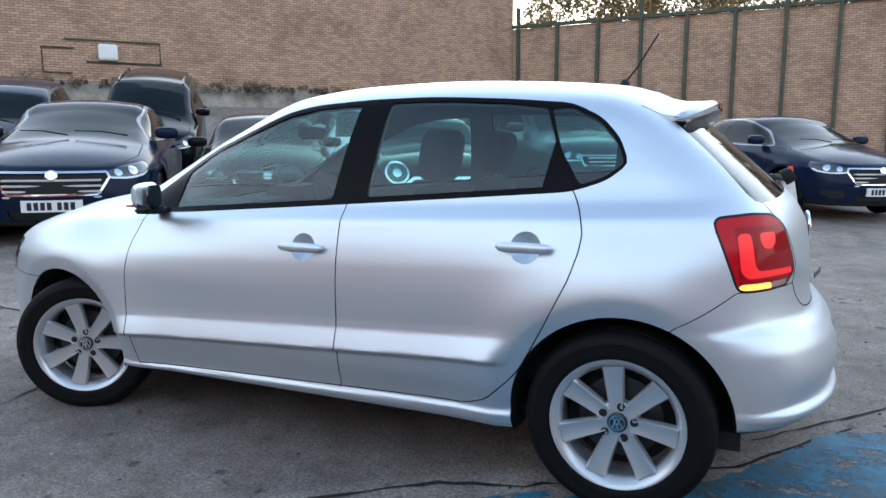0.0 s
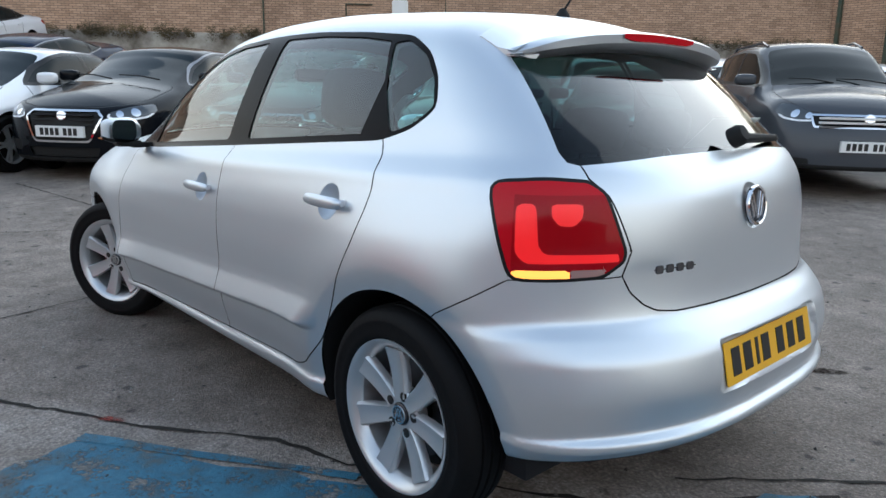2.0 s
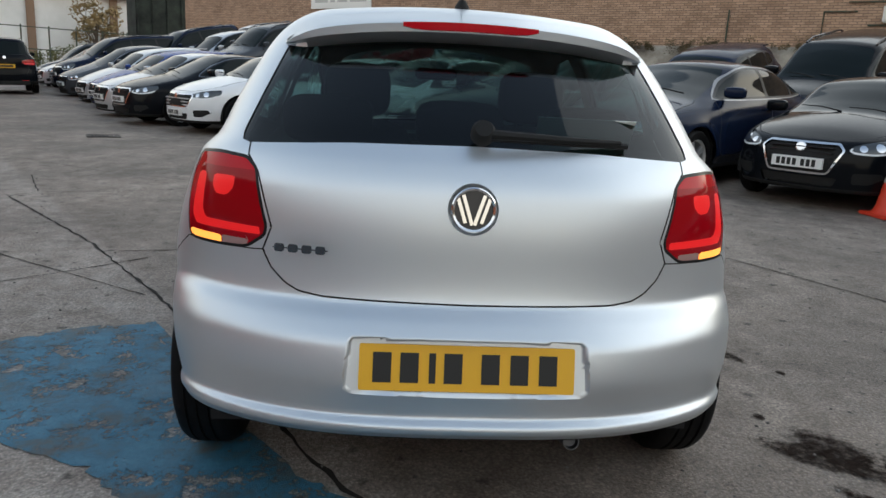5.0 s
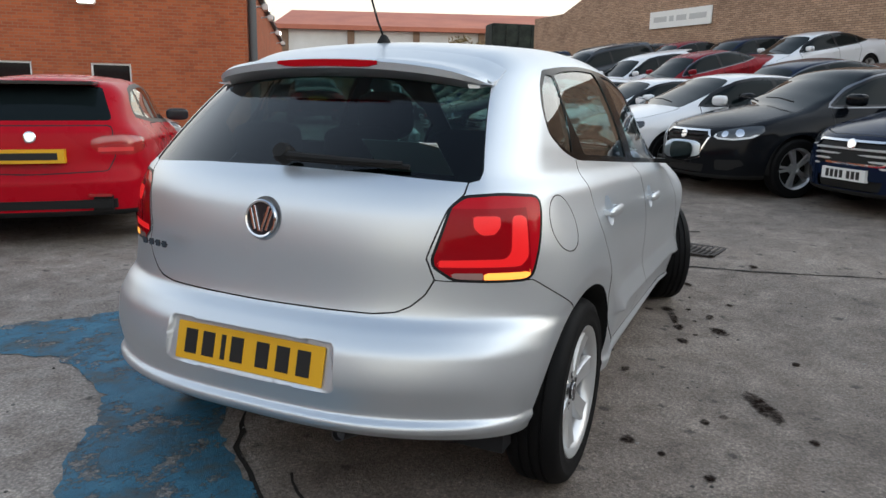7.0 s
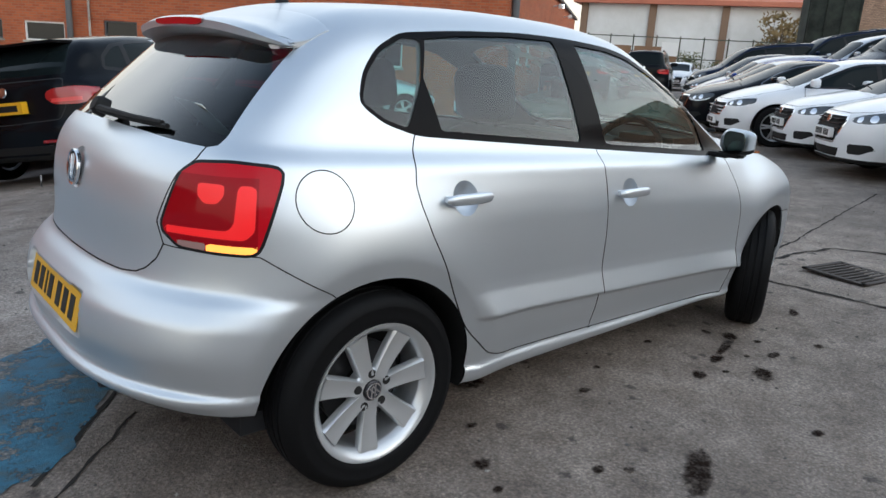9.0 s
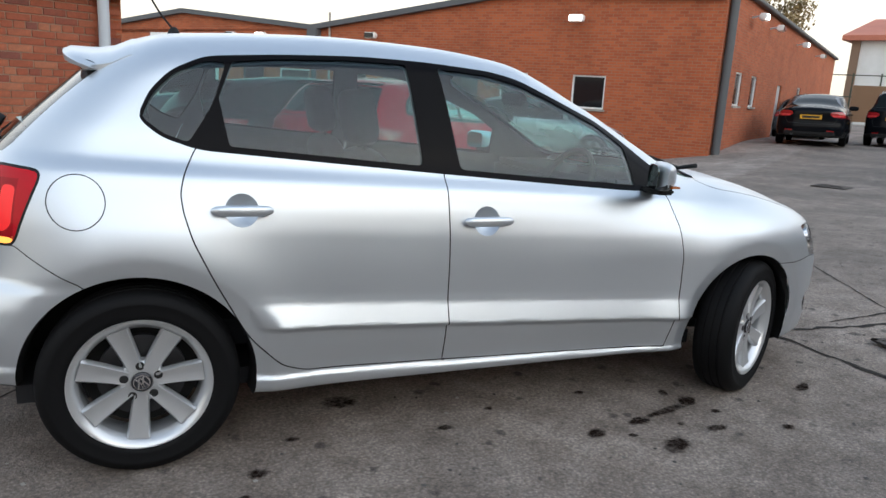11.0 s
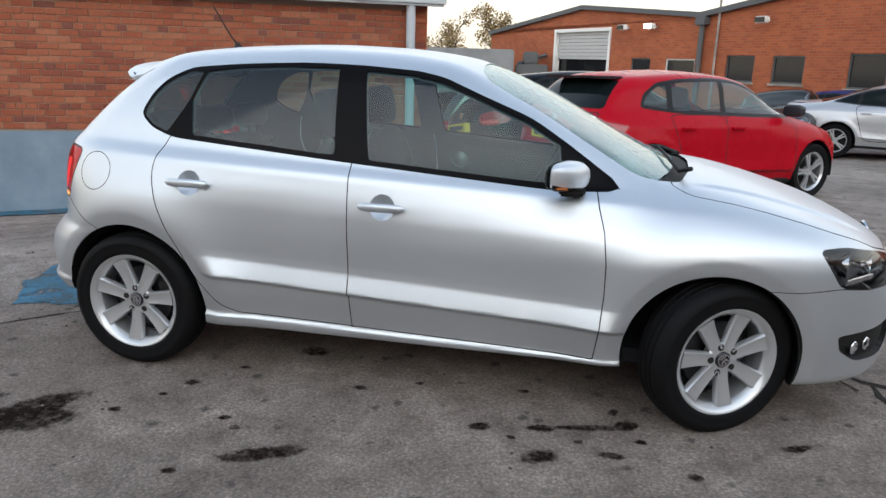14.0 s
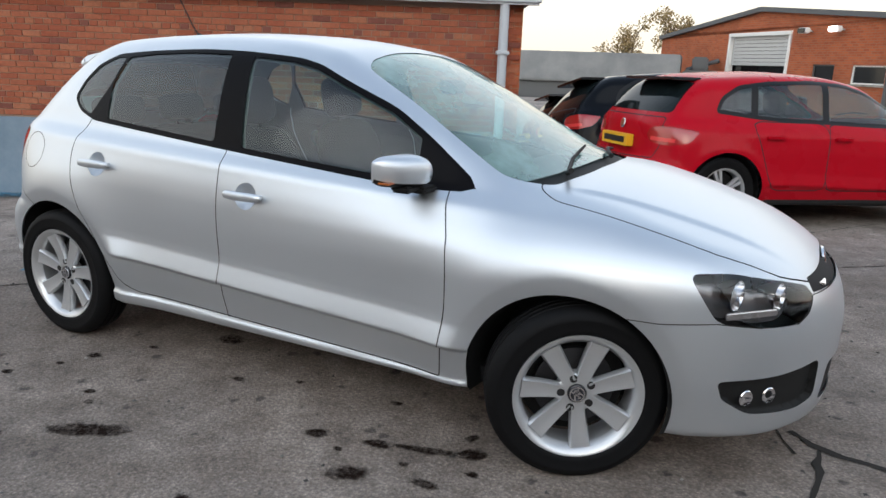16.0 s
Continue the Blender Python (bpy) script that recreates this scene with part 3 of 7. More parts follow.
def build_polo():
    field = body_field(POLO)
    sh = Shell(*net(field, (-2.0, 0, 0.1), (2.15, 0.95, 1.5), 0.0125))
    # edges along the folds of the skin, so that they stay sharp
    for q in (0.396, 0.408, 0.418, 0.424, 0.430, 0.437, 0.446, 0.460, 0.515):
        sh.cut(lambda v: np.where(np.abs(v[:, 1]) > 0.6, v[:, 2] + 0.045 * v[:, 0] - q, 1.0))
    for q in (0.262, 0.278):
        sh.cut(lambda v: np.where((np.abs(v[:, 1]) > 0.6) & (np.abs(v[:, 0]) < 1.0), v[:, 2] + 0.018 * v[:, 0] - q, 1.0))
    for q in (0.358, 0.378):
        sh.cut(lambda v: np.where(v[:, 0] < -1.3, v[:, 2] - q, 1.0))
    sh.cut(lambda v: np.where((np.abs(v[:, 1]) > 0.5) & (np.abs(v[:, 0]) < 1.6), v[:, 2] + 0.04 * np.clip(v[:, 0], -1.6, 1.1) - 0.905, 1.0))
    for ax, az, ar, _ in POLO["arches"]:
        sh.cut(lambda v: np.where((np.abs(v[:, 1]) > 0.6) & (v[:, 2] > 0.1), np.hypot(v[:, 0] - ax, v[:, 2] - az) - ar - 0.056, 1.0))
    sh.v = settle(field, sh.v, 2)
    # wheel arches, and the floor within
    for ax, az, ar, _ in POLO["arches"]:
        sh.region(lambda v: np.maximum(np.hypot(v[:, 0] - ax, v[:, 2] - az) - ar, 0.45 - np.abs(v[:, 1])), "arch")
    low = curve(POLO["floor"])
    sh.region(lambda v: v[:, 2] - low(v[:, 0]) - 0.012, "underbody")
    sh.region(side_shape(FRAME_LINE), "frame")
    for poly, tag in ((FRONT_PANE, "front_door_glass"), (REAR_PANE, "rear_door_glass"), (QUARTER_PANE, "quarter_glass")):
        sh.region(side_shape(poly), tag, ("frame",))
    sh.region(rear_shape(REAR_GLASS), "rear_window")
    sh.region(top_shape(SCREEN, 0.85), "windscreen")
    sh.region(top_shape(COWL, 0.85), "cowl")
    sh.region(tail_shape(TAIL_LAMP), "tail_lamp")
    sh.region(nose_shape(HEAD_LAMP), "headlamp")
    sh.region(front_shape(GRILLE), "grille")
    sh.region(front_shape(LOW_GRILLE), "grille")
    sh.region(lambda v: front_shape(FOG)(np.stack([v[:, 0], np.abs(v[:, 1]), v[:, 2]], 1)), "fog_surround")
    # pieces of the tail lamps
    lamp = ("tail_lamp",)
    sh.region(lambda v: -(tail_shape(TAIL_LAMP)(v) + 0.008), "lamp_rim", lamp)
    ta = lambda v: np.degrees(tail_angle(v) / 0.42)
    sh.region(lambda v: np.maximum(np.abs(v[:, 2] - 0.752) - 0.0095, np.abs(tail_angle(v) - 0.338) - 0.062), "amber_lens", lamp)
    sh.region(lambda v: np.maximum(np.abs(v[:, 2] - 0.752) - 0.0095, np.abs(tail_angle(v) - 0.235) - 0.039), "clear_lens", lamp)
    band = rounded([(0.160, 0.777), (0.372, 0.777), (0.395, 0.800), (0.398, 0.912), (0.353, 0.914), (0.346, 0.818), (0.332, 0.799), (0.160, 0.796)], 4, 0.35)
    sh.region(lambda v: inside(band, tail_angle(v), v[:, 2]), "light_band", lamp)
    eye = rounded([(0.248, 0.913), (0.320, 0.913), (0.320, 0.885), (0.303, 0.864), (0.268, 0.862), (0.248, 0.884)], 4, 0.3)
    sh.region(lambda v: inside(eye, tail_angle(v), v[:, 2]), "brake_lens", lamp)
    sh.region(lambda v: 0.402 - tail_angle(v), "outer_lens", lamp)
    sh.region(lambda v: 0.932 - v[:, 2], "outer_lens", lamp)
    # panel gaps
    sink = []

    def gap(*args, **kw):
        sink.append(sh.seam(*args, **kw))

    gap(side_shape(FRONT_DOOR), "front_door")
    gap(side_shape(REAR_DOOR), "rear_door")
    gap(rear_shape(TAILGATE), "tailgate", width=0.0022)
    gap(tail_shape(REAR_BUMPER), "rear_bumper", width=0.0016)
    gap(nose_shape(FRONT_BUMPER), "front_bumper", width=0.0016)
    gap(top_shape(BONNET, 0.62), "bonnet")
    gap(disc_shape(-1.395, 0.872, 0.079, -1), "fuel_flap", width=0.0016)
    doors = ("front_door", "rear_door")
    for (x, z, r), tag in zip(CUPS, doors):
        sh.region(disc_shape(x, z, r), "cup_" + tag, doors)
    sh.region(rear_shape(RECESS), "plate_recess", ("rear_bumper",))
    sh.cut(lambda v: rear_shape(RECESS)(v) + 0.009, ("plate_recess",))
    sh.region(lambda v: np.hypot(v[:, 1], v[:, 2] - 0.872) - 0.062 + 10 * (v[:, 0] > -1), "badge_dish", ("tailgate",))
    # shape what lies deeper than the skin
    raw = sh.v
    nor = gradient(field, raw, 0.008)
    nor /= np.linalg.norm(nor, axis=1)[:, None]
    calm = gradient(field, raw, 0.035)
    calm /= np.linalg.norm(calm, axis=1)[:, None]
    v = raw.copy()
    deep = np.zeros(len(v))
    for s in sink:
        deep[:len(s)][s] = 0.007
    v -= nor * deep[:, None]
    for (x, z, r) in CUPS:
        d = np.hypot(raw[:, 0] - x, raw[:, 2] - z) / r
        v -= nor * (np.where((d < 1) & (np.abs(raw[:, 1]) > 0.5), 0.030 * (1 - d**2), 0))[:, None]
    d = np.hypot(raw[:, 1], raw[:, 2] - 0.872) / 0.062
    v[:, 0] += np.where((d < 1) & (raw[:, 0] < -1.5), 0.012 * np.clip((1 - d) * 5, 0, 1), 0)
    g = rear_shape(RECESS)(raw)
    m = (g < -0.008) & (raw[:, 0] < -1.5)
    v[m, 0] = -1.886 + (raw[m, 2] - 0.445) * 0.24
    fogm = np.zeros(len(v), bool)
    fogm[sh.t[sh.tag == "fog_surround"].ravel()] = True
    edge = np.zeros(len(v), bool)
    edge[sh.t[sh.tag == "front_bumper"].ravel()] = True
    v[fogm & ~edge] -= nor[fogm & ~edge] * 0.02
    sh.v = v

    car = thing("hatchback_car", "silver metallic five-door hatchback car with its front wheels turned", "car")

    def emit(tags, name, material, label="", parent=car, normals=True, sign=0, push=0.0, keep=None):
        vv, tt, u = sh.take(tags)
        if sign:
            ok = (vv[tt].mean(1)[:, 1] * sign) > 0
            tt = tt[ok]
            k, inv = np.unique(tt, return_inverse=True)
            vv, tt, u = vv[k], inv.reshape(-1, 3), u[k]
        if len(tt) == 0:
            return None
        if push:
            vv = vv - nor[u] * push
        along = calm if "glass" in name or name in ("rear_window", "windscreen") else nor
        return part(name, mesh_from(vv, tt, along[u] if normals else None), material, parent, label)

    emit(["body"], "body", SILVER)
    emit(["seam"], "panel_gap", SEAM, normals=False)
    emit(["underbody"], "underbody", UNDER)
    for sign in (1, -1):
        for tag in ("front_door", "rear_door"):
            d = emit([tag], tag, SILVER, "silver door", sign=sign)
            emit(["cup_" + tag], "handle_cup", SILVER, parent=d, normals=False, sign=sign)
            x, z, r = CUPS[0 if tag == "front_door" else 1]
            h = build_handle()
            y = 0.828 if tag == "front_door" else 0.822
            o = part("handle", h, SILVER, d, "silver bar handle", smooth=True)
            o.matrix_local = pose(x, sign * (y - 0.019), z + 0.003, 0 if sign > 0 else 180, 0, 0)
            emit([tag + "_glass"], "window_glass", DARK_GLASS if tag == "rear_door" else GLASS, "tinted side glass", parent=d, sign=sign, push=0.004)
        emit(["quarter_glass"], "quarter_glass", DARK_GLASS, "tinted quarter glass", sign=sign, push=0.003)
        emit(["frame"], "window_frame", PILLAR, "gloss black window frame", sign=sign)
        lampo = emit(["tail_lamp"], "tail_lamp", DARK_RED, "red tail lamp with lit bars", sign=sign)
        emit(["outer_lens"], "outer_lens", RED_LENS, "bright red outer lens", parent=lampo, sign=sign)
        emit(["lamp_rim"], "rim", TRIM, parent=lampo, sign=sign)
        emit(["amber_lens"], "indicator", AMBER_LIT, "lit amber indicator", parent=lampo, sign=sign)
        emit(["clear_lens"], "reversing_lens", CLEAR_LENS, parent=lampo, sign=sign)
        emit(["light_band"], "light_bar", RED_LIT, "glowing red bar", parent=lampo, sign=sign)
        emit(["brake_lens"], "brake_lens", RED_LIT, "glowing red lens", parent=lampo, sign=sign)
        build_headlamp(emit, car, sign)
        fog = emit(["fog_surround"], "fog_lamp_surround", UNDER, "black grille round the fog lamp", sign=sign, normals=False)
        for y, x in ((0.592, 1.750), (0.528, 1.812)):
            b = lathe([(0.0, 0.0), (0.021, 0.0), (0.027, 0.012), (0.024, 0.015), (0.0, 0.005)], 20, "x")
            o = part("fog_lamp", b, CHROME, fog, "clear round fog lamp", smooth=True)
            o.matrix_local = pose(x, sign * y, 0.345, 0, 0, sign * 42)
    emit(["rear_window"], "rear_window", BACK_GLASS, "dark tinted rear window", push=0.003)
    emit(["windscreen"], "windscreen", SCREEN_GLASS, "misted windscreen", push=0.003)
    emit(["cowl"], "cowl", UNDER, push=0.012)
    emit(["grille"], "grille", UNDER, push=0.008)
    gate = emit(["tailgate"], "tailgate", SILVER)
    emit(["badge_dish"], "badge_dish", SILVER, parent=gate, normals=False)
    emit(["rear_bumper", ], "rear_bumper", SILVER)
    emit(["plate_recess"], "plate_recess", SILVER, normals=False)
    emit(["front_bumper"], "front_bumper", SILVER)
    emit(["bonnet"], "bonnet", SILVER)
    emit(["fuel_flap"], "fuel_flap", SILVER)
    # cabin lining: the skin again, a little inwards
    vv, tt, u = sh.take(["body", "front_door", "rear_door", "frame", "tailgate"])
    c = raw[u][tt].mean(1)
    ok = (c[:, 2] > 0.55) & (c[:, 0] > -1.72) & (c[:, 0] < 0.95)
    tt = tt[ok][:, ::-1]
    k, inv = np.unique(tt, return_inverse=True)
    part("cabin_lining", mesh_from(raw[u][k] - nor[u][k] * 0.022, inv.reshape(-1, 3)), LINING, car)
    return car


LINING = mat("cabin_lining", (0.10, 0.10, 0.10), 0.9)


def build_handle():
    """A bar handle along x, proud in +y, centred on its cup."""
    bm = bmesh.new()
    n, rings = 14, []
    for i in range(n + 1):
        s = i / n
        x = -0.094 + 0.188 * s
        lift = 0.019 + 0.009 * math.sin(math.pi * min(max(s, 0.0), 1.0)) ** 0.6
        h = 0.0175 * (1 - 0.35 * abs(2 * s - 1) ** 4) * (0.55 if i in (0, n) else 1)
        d = 0.011 * (0.4 if i in (0, n) else 1)
        rings.append([bm.verts.new((x, lift + d * math.cos(a), h * math.sin(a))) for a in [2 * math.pi * j / 12 for j in range(12)]])
    for p, q in zip(rings, rings[1:]):
        for j in range(12):
            bm.faces.new((p[j], p[(j + 1) % 12], q[(j + 1) % 12], q[j]))
    bm.faces.new(rings[0])
    bm.faces.new(rings[-1])
    for e in (-0.074, 0.074):
        box(bm, e - 0.010, e + 0.010, -0.012, 0.014, -0.009, 0.009, 0.003)
    return bm


def build_headlamp(emit, car, sign):
    bowl = emit(["headlamp"], "headlamp", HEAD_DARK, "clear headlamp with a dark bowl", sign=sign, push=0.085, normals=False)
    emit(["headlamp"], "lens", CLEAR, parent=bowl, sign=sign)
    for x, y, z, r in ((1.672, 0.582, 0.668, 0.052), (1.788, 0.472, 0.655, 0.050)):
        b = lathe([(0.0, -0.05), (r * 0.5, -0.045), (r * 0.9, -0.01), (r, 0.02), (r * 0.93, 0.02), (r * 0.8, -0.01), (0.0, -0.02)], 24, "x")
        o = part("reflector", b, CHROME, bowl, "chrome reflector", smooth=True)
        o.matrix_local = pose(x, sign * y, z, 0, 0, sign * 18)
    o = part("trim_bar", boxes((-0.10, 0.10, -0.006, 0.006, -0.012, 0.012), bevel=0.004), CHROME, bowl)
    o.matrix_local = pose(1.738, sign * 0.588, 0.617, 0, 0, sign * -47)


HEAD_DARK = mat("lamp_bowl", (0.22, 0.22, 0.23), 0.2, 0.6)


def build_wheel():
    """A wheel at its hub, outer face to +y: tyre, seven-spoke rim, bolts and cap."""
    w = new("wheel")
    R, r = 0.302, 0.202
    prof = [(r - 0.004, -0.088), (r + 0.025, -0.098), (0.262, -0.098), (0.288, -0.088), (R - 0.003, -0.070), (R, -0.05), (R, -0.046), (R - 0.006, -0.044), (R - 0.006, -0.037), (R, -0.035),
            (R, -0.014), (R - 0.006, -0.012), (R - 0.006, -0.005), (R, -0.003), (R, 0.018), (R - 0.006, 0.02), (R - 0.006, 0.027), (R, 0.029), (R - 0.004, 0.046), (0.288, 0.062), (0.268, 0.072),
            (0.262, 0.0725), (0.258, 0.0705), (0.235, 0.0725), (r + 0.019, 0.070), (r + 0.012, 0.064), (r + 0.006, 0.050)]
    part("tyre", lathe(prof, 56), RUBBER, w, "black rubber tyre", smooth=True)
    rim = part("rim", lathe([(r - 0.004, -0.086), (r - 0.02, -0.05), (r - 0.022, 0.03), (r - 0.021, 0.036), (r - 0.004, 0.058), (r + 0.007, 0.067), (r + 0.012, 0.068), (r + 0.013, 0.062), (r + 0.003, 0.05)], 56), ALLOY, w, "silver seven-spoke alloy rim", smooth=True)
    for i in range(7):
        a = math.pi / 2 + 2 * math.pi * i / 7
        bm = bmesh.new()
        rows = []
        for s in np.linspace(0, 1, 7):
            rad = 0.045 + (r - 0.016 - 0.045) * s
            hw = 0.024 + 0.012 * s
            y = 0.040 + 0.014 * s - 0.012 * (1 - s) * s * 4 * 0.4
            row = []
            for c, dy in ((-1.0, -0.026), (-1.0, -0.008), (-0.82, 0.0), (-0.35, -0.003), (0.35, -0.003), (0.82, 0.0), (1.0, -0.008), (1.0, -0.026)):
                row.append(bm.verts.new((rad * math.cos(a) - c * hw * math.sin(a), y + dy, rad * math.sin(a) + c * hw * math.cos(a))))
            rows.append(row)
        for p, q in zip(rows, rows[1:]):
            for j in range(len(p) - 1):
                bm.faces.new((p[j], q[j], q[j + 1], p[j + 1]))
        bm.faces.new(rows[-1])
        part("spoke", bm, ALLOY, rim, smooth=True)
    part("hub", lathe([(0.07, 0.0), (0.068, 0.03), (0.062, 0.036), (0.034, 0.037), (0.033, 0.030), (0.0, 0.030)], 32), ALLOY, rim, smooth=True)
    part("hub_cap", lathe([(0.031, 0.028), (0.031, 0.040), (0.027, 0.043), (0.0, 0.044)], 24), BADGE, rim, "dark round hub cap", smooth=True)
    part("cap_badge", merged(lathe([(0.026, 0.043), (0.026, 0.0465), (0.022, 0.0465), (0.022, 0.043)], 24),
                             *[slab([(-0.0025, -0.019), (0.0025, -0.019), (0.0025, 0.019), (-0.0025, 0.019)], 0.003, pose(dx, 0.0435, 0, -90, 0, 0) @ pose(0, 0, 0, 0, 0, a)) for dx, a in ((-0.009, 24), (0.009, -24), (-0.004, -24), (0.004, 24))]), CHROME, rim)
    for i in range(5):
        a = math.pi / 2 + 2 * math.pi * i / 5 + 0.3
        b = lathe([(0.0135, 0.030), (0.0135, 0.0385), (0.012, 0.039), (0.0, 0.0375)], 14)
        o = part("bolt", b, INK, rim, "dark wheel bolt", smooth=True)
        o.location = (0.053 * math.cos(a), 0, 0.053 * math.sin(a))
    part("brake_disc", lathe([(0.06, -0.025), (0.135, -0.025), (0.135, -0.045), (0.06, -0.045)], 40), STEEL, w, "grey brake disc")
    part("back", lathe([(0.0, -0.06), (0.175, -0.06), (0.18, -0.075), (0.0, -0.075)], 32), UNDER, w)
    return w


FIELD = body_field(POLO)


def surface(f, outer, inner):
    """Where f turns from outside (above 0) to inside between two values."""
    for _ in range(24):
        mid = (outer + inner) / 2
        if f(mid) > 0:
            outer = mid
        else:
            inner = mid
    return (outer + inner) / 2


def fit_out(car):
    """Wheels, spoiler, mirrors, plates, badges, wipers, seats and the rest."""
    wheel = build_wheel()
    wheel.parent = car
    wheel.matrix_local = pose(-1.235, 0.745, 0.300, 0, 6, 0)
    STEER = 27
    for x, sign, turn, spin in ((-1.235, -1, 180, 21), (1.155, 1, STEER, 13), (1.245, -1, 180 + STEER, 33)):
        copy_thing(wheel, pose(x, sign * (0.745 if x < 0 else 0.722), 0.300 if x != 1.155 else 0.292, 0, 0, turn) @ pose(0, 0, 0, 0, spin, 0))
    # liners inside the arches
    for ax, az, ar, _ in POLO["arches"]:
        for sign in (1, -1):
            bm = bmesh.new()
            rows = []
            skin = lambda x, z: surface(lambda y: FIELD(np.array([x]), np.array([y]), np.array([z]))[0], 0.95, 0.4)
            for k in range(25):
                a = radians((-18 if ax > 0 else -13) + (211 if ax > 0 else 192) * k / 24)
                rows.append([bm.verts.new((ax + q * math.cos(a), sign * y, az + q * math.sin(a))) for q, y in ((ar - 0.001, skin(ax + ar * math.cos(a), max(az + ar * math.sin(a), 0.24)) - 0.006), (ar - 0.012, 0.70), (ar + 0.004, 0.66), (ar, 0.42), (0.02, 0.42))])
            for p, q in zip(rows, rows[1:]):
                for j in range(4):
                    bm.faces.new((p[j], p[j + 1], q[j + 1], q[j]))
            part("arch_liner", bm, UNDER, car, smooth=True)
    # roof spoiler over the rear window
    bm = bmesh.new()
    rows = []
    for k in range(33):
        s = -1 + k / 16
        y = 0.515 * s
        e = abs(s) ** 10
        back = -1.468 + 0.030 * s * s + 0.085 * e
        front = -1.22
        top = lambda x: surface(lambda z: FIELD(np.array([x]), np.array([y]), np.array([z]))[0], 1.6, 1.0)
        zt = top(front) + 0.001
        zb = min(POLO_TOP(-1.42) - 0.044 * s * s - 0.022 - 0.012 * e, top(-1.30) - 0.018)
        k2 = 1 - 0.96 * e
        zb = zb + (top(-1.33) + 0.003 - zb) * e
        row = [(front, zt - 0.004), (-1.245, top(-1.245) + 0.004), (-1.30, top(-1.30) + 0.004), (-1.36, top(-1.30) - 0.012 + 0.004), (back + 0.02, zb + 0.011), (back, zb), (back + 0.004, zb - 0.022 * k2), (back + 0.03, zb - 0.034 * k2), (-1.38, min(zb - 0.050 * k2, top(-1.30) - 0.02)), (-1.32, min(zb - 0.045 * k2, top(-1.30) - 0.02))]
        rows.append([bm.verts.new((x, y, z)) for x, z in row])
    for p, q in zip(rows, rows[1:]):
        for j in range(len(p) - 1):
            bm.faces.new((p[j], q[j], q[j + 1], p[j + 1]))
    bm.faces.new(rows[0])
    bm.faces.new(rows[-1])
    spoiler = part("roof_spoiler", bm, SILVER, car, smooth=True)
    rows, bm = [], bmesh.new()
    for k in range(13):
        s = -1 + k / 6
        y = 0.185 * s
        back = -1.468 + 0.030 * (y / 0.515) ** 2 - 0.004
        zb = POLO_TOP(-1.42) - 0.044 * (y / 0.515) ** 2 - 0.022
        hgt = 0.021 * (1 - 0.55 * abs(s) ** 6)
        rows.append([bm.verts.new(p) for p in ((back + 0.012, y, zb - 0.002), (back, y, zb - 0.004), (back + 0.001, y, zb - 0.004 - hgt), (back + 0.03, y, zb - 0.010 - hgt))])
    for p, q in zip(rows, rows[1:]):
        for j in range(3):
            bm.faces.new((p[j], q[j], q[j + 1], p[j + 1]))
    part("high_brake_lamp", bm, RED_LENS, spoiler, "red high-level brake lamp", smooth=True)
    # aerial
    part("aerial", merged(lathe([(0.026, 0.0), (0.022, 0.012), (0.011, 0.03), (0.0, 0.034)], 16, "z"), tube([(0, 0, 0.02), (-0.045, 0, 0.075), (-0.10, 0, 0.165), (-0.125, 0, 0.205)], 0.0042, 8, 0.7)), UNDER, car, "black roof aerial", smooth=True).location = (-1.10, 0.0, POLO_TOP(-1.10) - 0.004)
    # door mirrors
    for sign in (1, -1):
        bm = bmesh.new()
        rows = []
        for k in range(11):
            s = k / 10
            y = 0.757 + 0.185 * s
            h = 0.062 * math.sqrt(max(0.0, 1 - (1.9 * s - 1.0) ** 4 * 0.8)) * (1 - 0.22 * s)
            d = 0.080 * math.sqrt(max(0.02, 1 - (abs(2 * s - 0.9)) ** 3 * 0.85)) * (1 - 0.35 * s)
            cx = 0.655 - 0.075 * s
            cz = 0.974 + 0.008 * s
            row = []
            for j in range(20):
                a = 2 * math.pi * j / 20
                ca, sa = math.cos(a), math.sin(a)
                row.append(bm.verts.new((cx + (d * abs(ca) ** 0.8 * (1 if ca > 0 else -0.35)), sign * y, cz + h * math.copysign(abs(sa) ** 0.75, sa))))
            rows.append(row)
        lower = bmesh.new()
        for p, q in zip(rows, rows[1:]):
            for j in range(20):
                f = (p[j], p[(j + 1) % 20], q[(j + 1) % 20], q[j])
                if 12 <= j <= 17:
                    lower.faces.new([lower.verts.new(v.co) for v in f])
                else:
                    bm.faces.new(f)
        bmesh.ops.remove_doubles(lower, verts=lower.verts, dist=1e-5)
        bm.faces.new(rows[0])
        bm.faces.new(rows[-1])
        mir = part("door_mirror", bm, SILVER, car, "silver door mirror with a black base", smooth=True)
        part("lower_shell", lower, TRIM, mir, "black lower shell", smooth=True)
        part("mirror_glass", slab(rounded([(-0.062, -0.046), (0.062, -0.04), (0.064, 0.046), (-0.06, 0.05)], 5, 0.4), 0.004, pose(0.584, sign * 0.848, 0.976, 90, 0, -90 + sign * 21)), MIRROR, mir, "dark mirror glass")
        part("mirror_base", boxes((0.63, 0.70, min(0.70 * sign, 0.80 * sign), max(0.70 * sign, 0.80 * sign), 0.900, 0.922), (0.605, 0.675, min(0.76 * sign, 0.87 * sign), max(0.76 * sign, 0.87 * sign), 0.908, 0.932), bevel=0.008), UNDER, mir, "black mirror base")
        part("indicator", boxes((0.600, 0.640, min(0.895 * sign, 0.940 * sign), max(0.895 * sign, 0.940 * sign), 0.943, 0.950), bevel=0.002), AMBER_LENS, mir, "amber indicator strip")
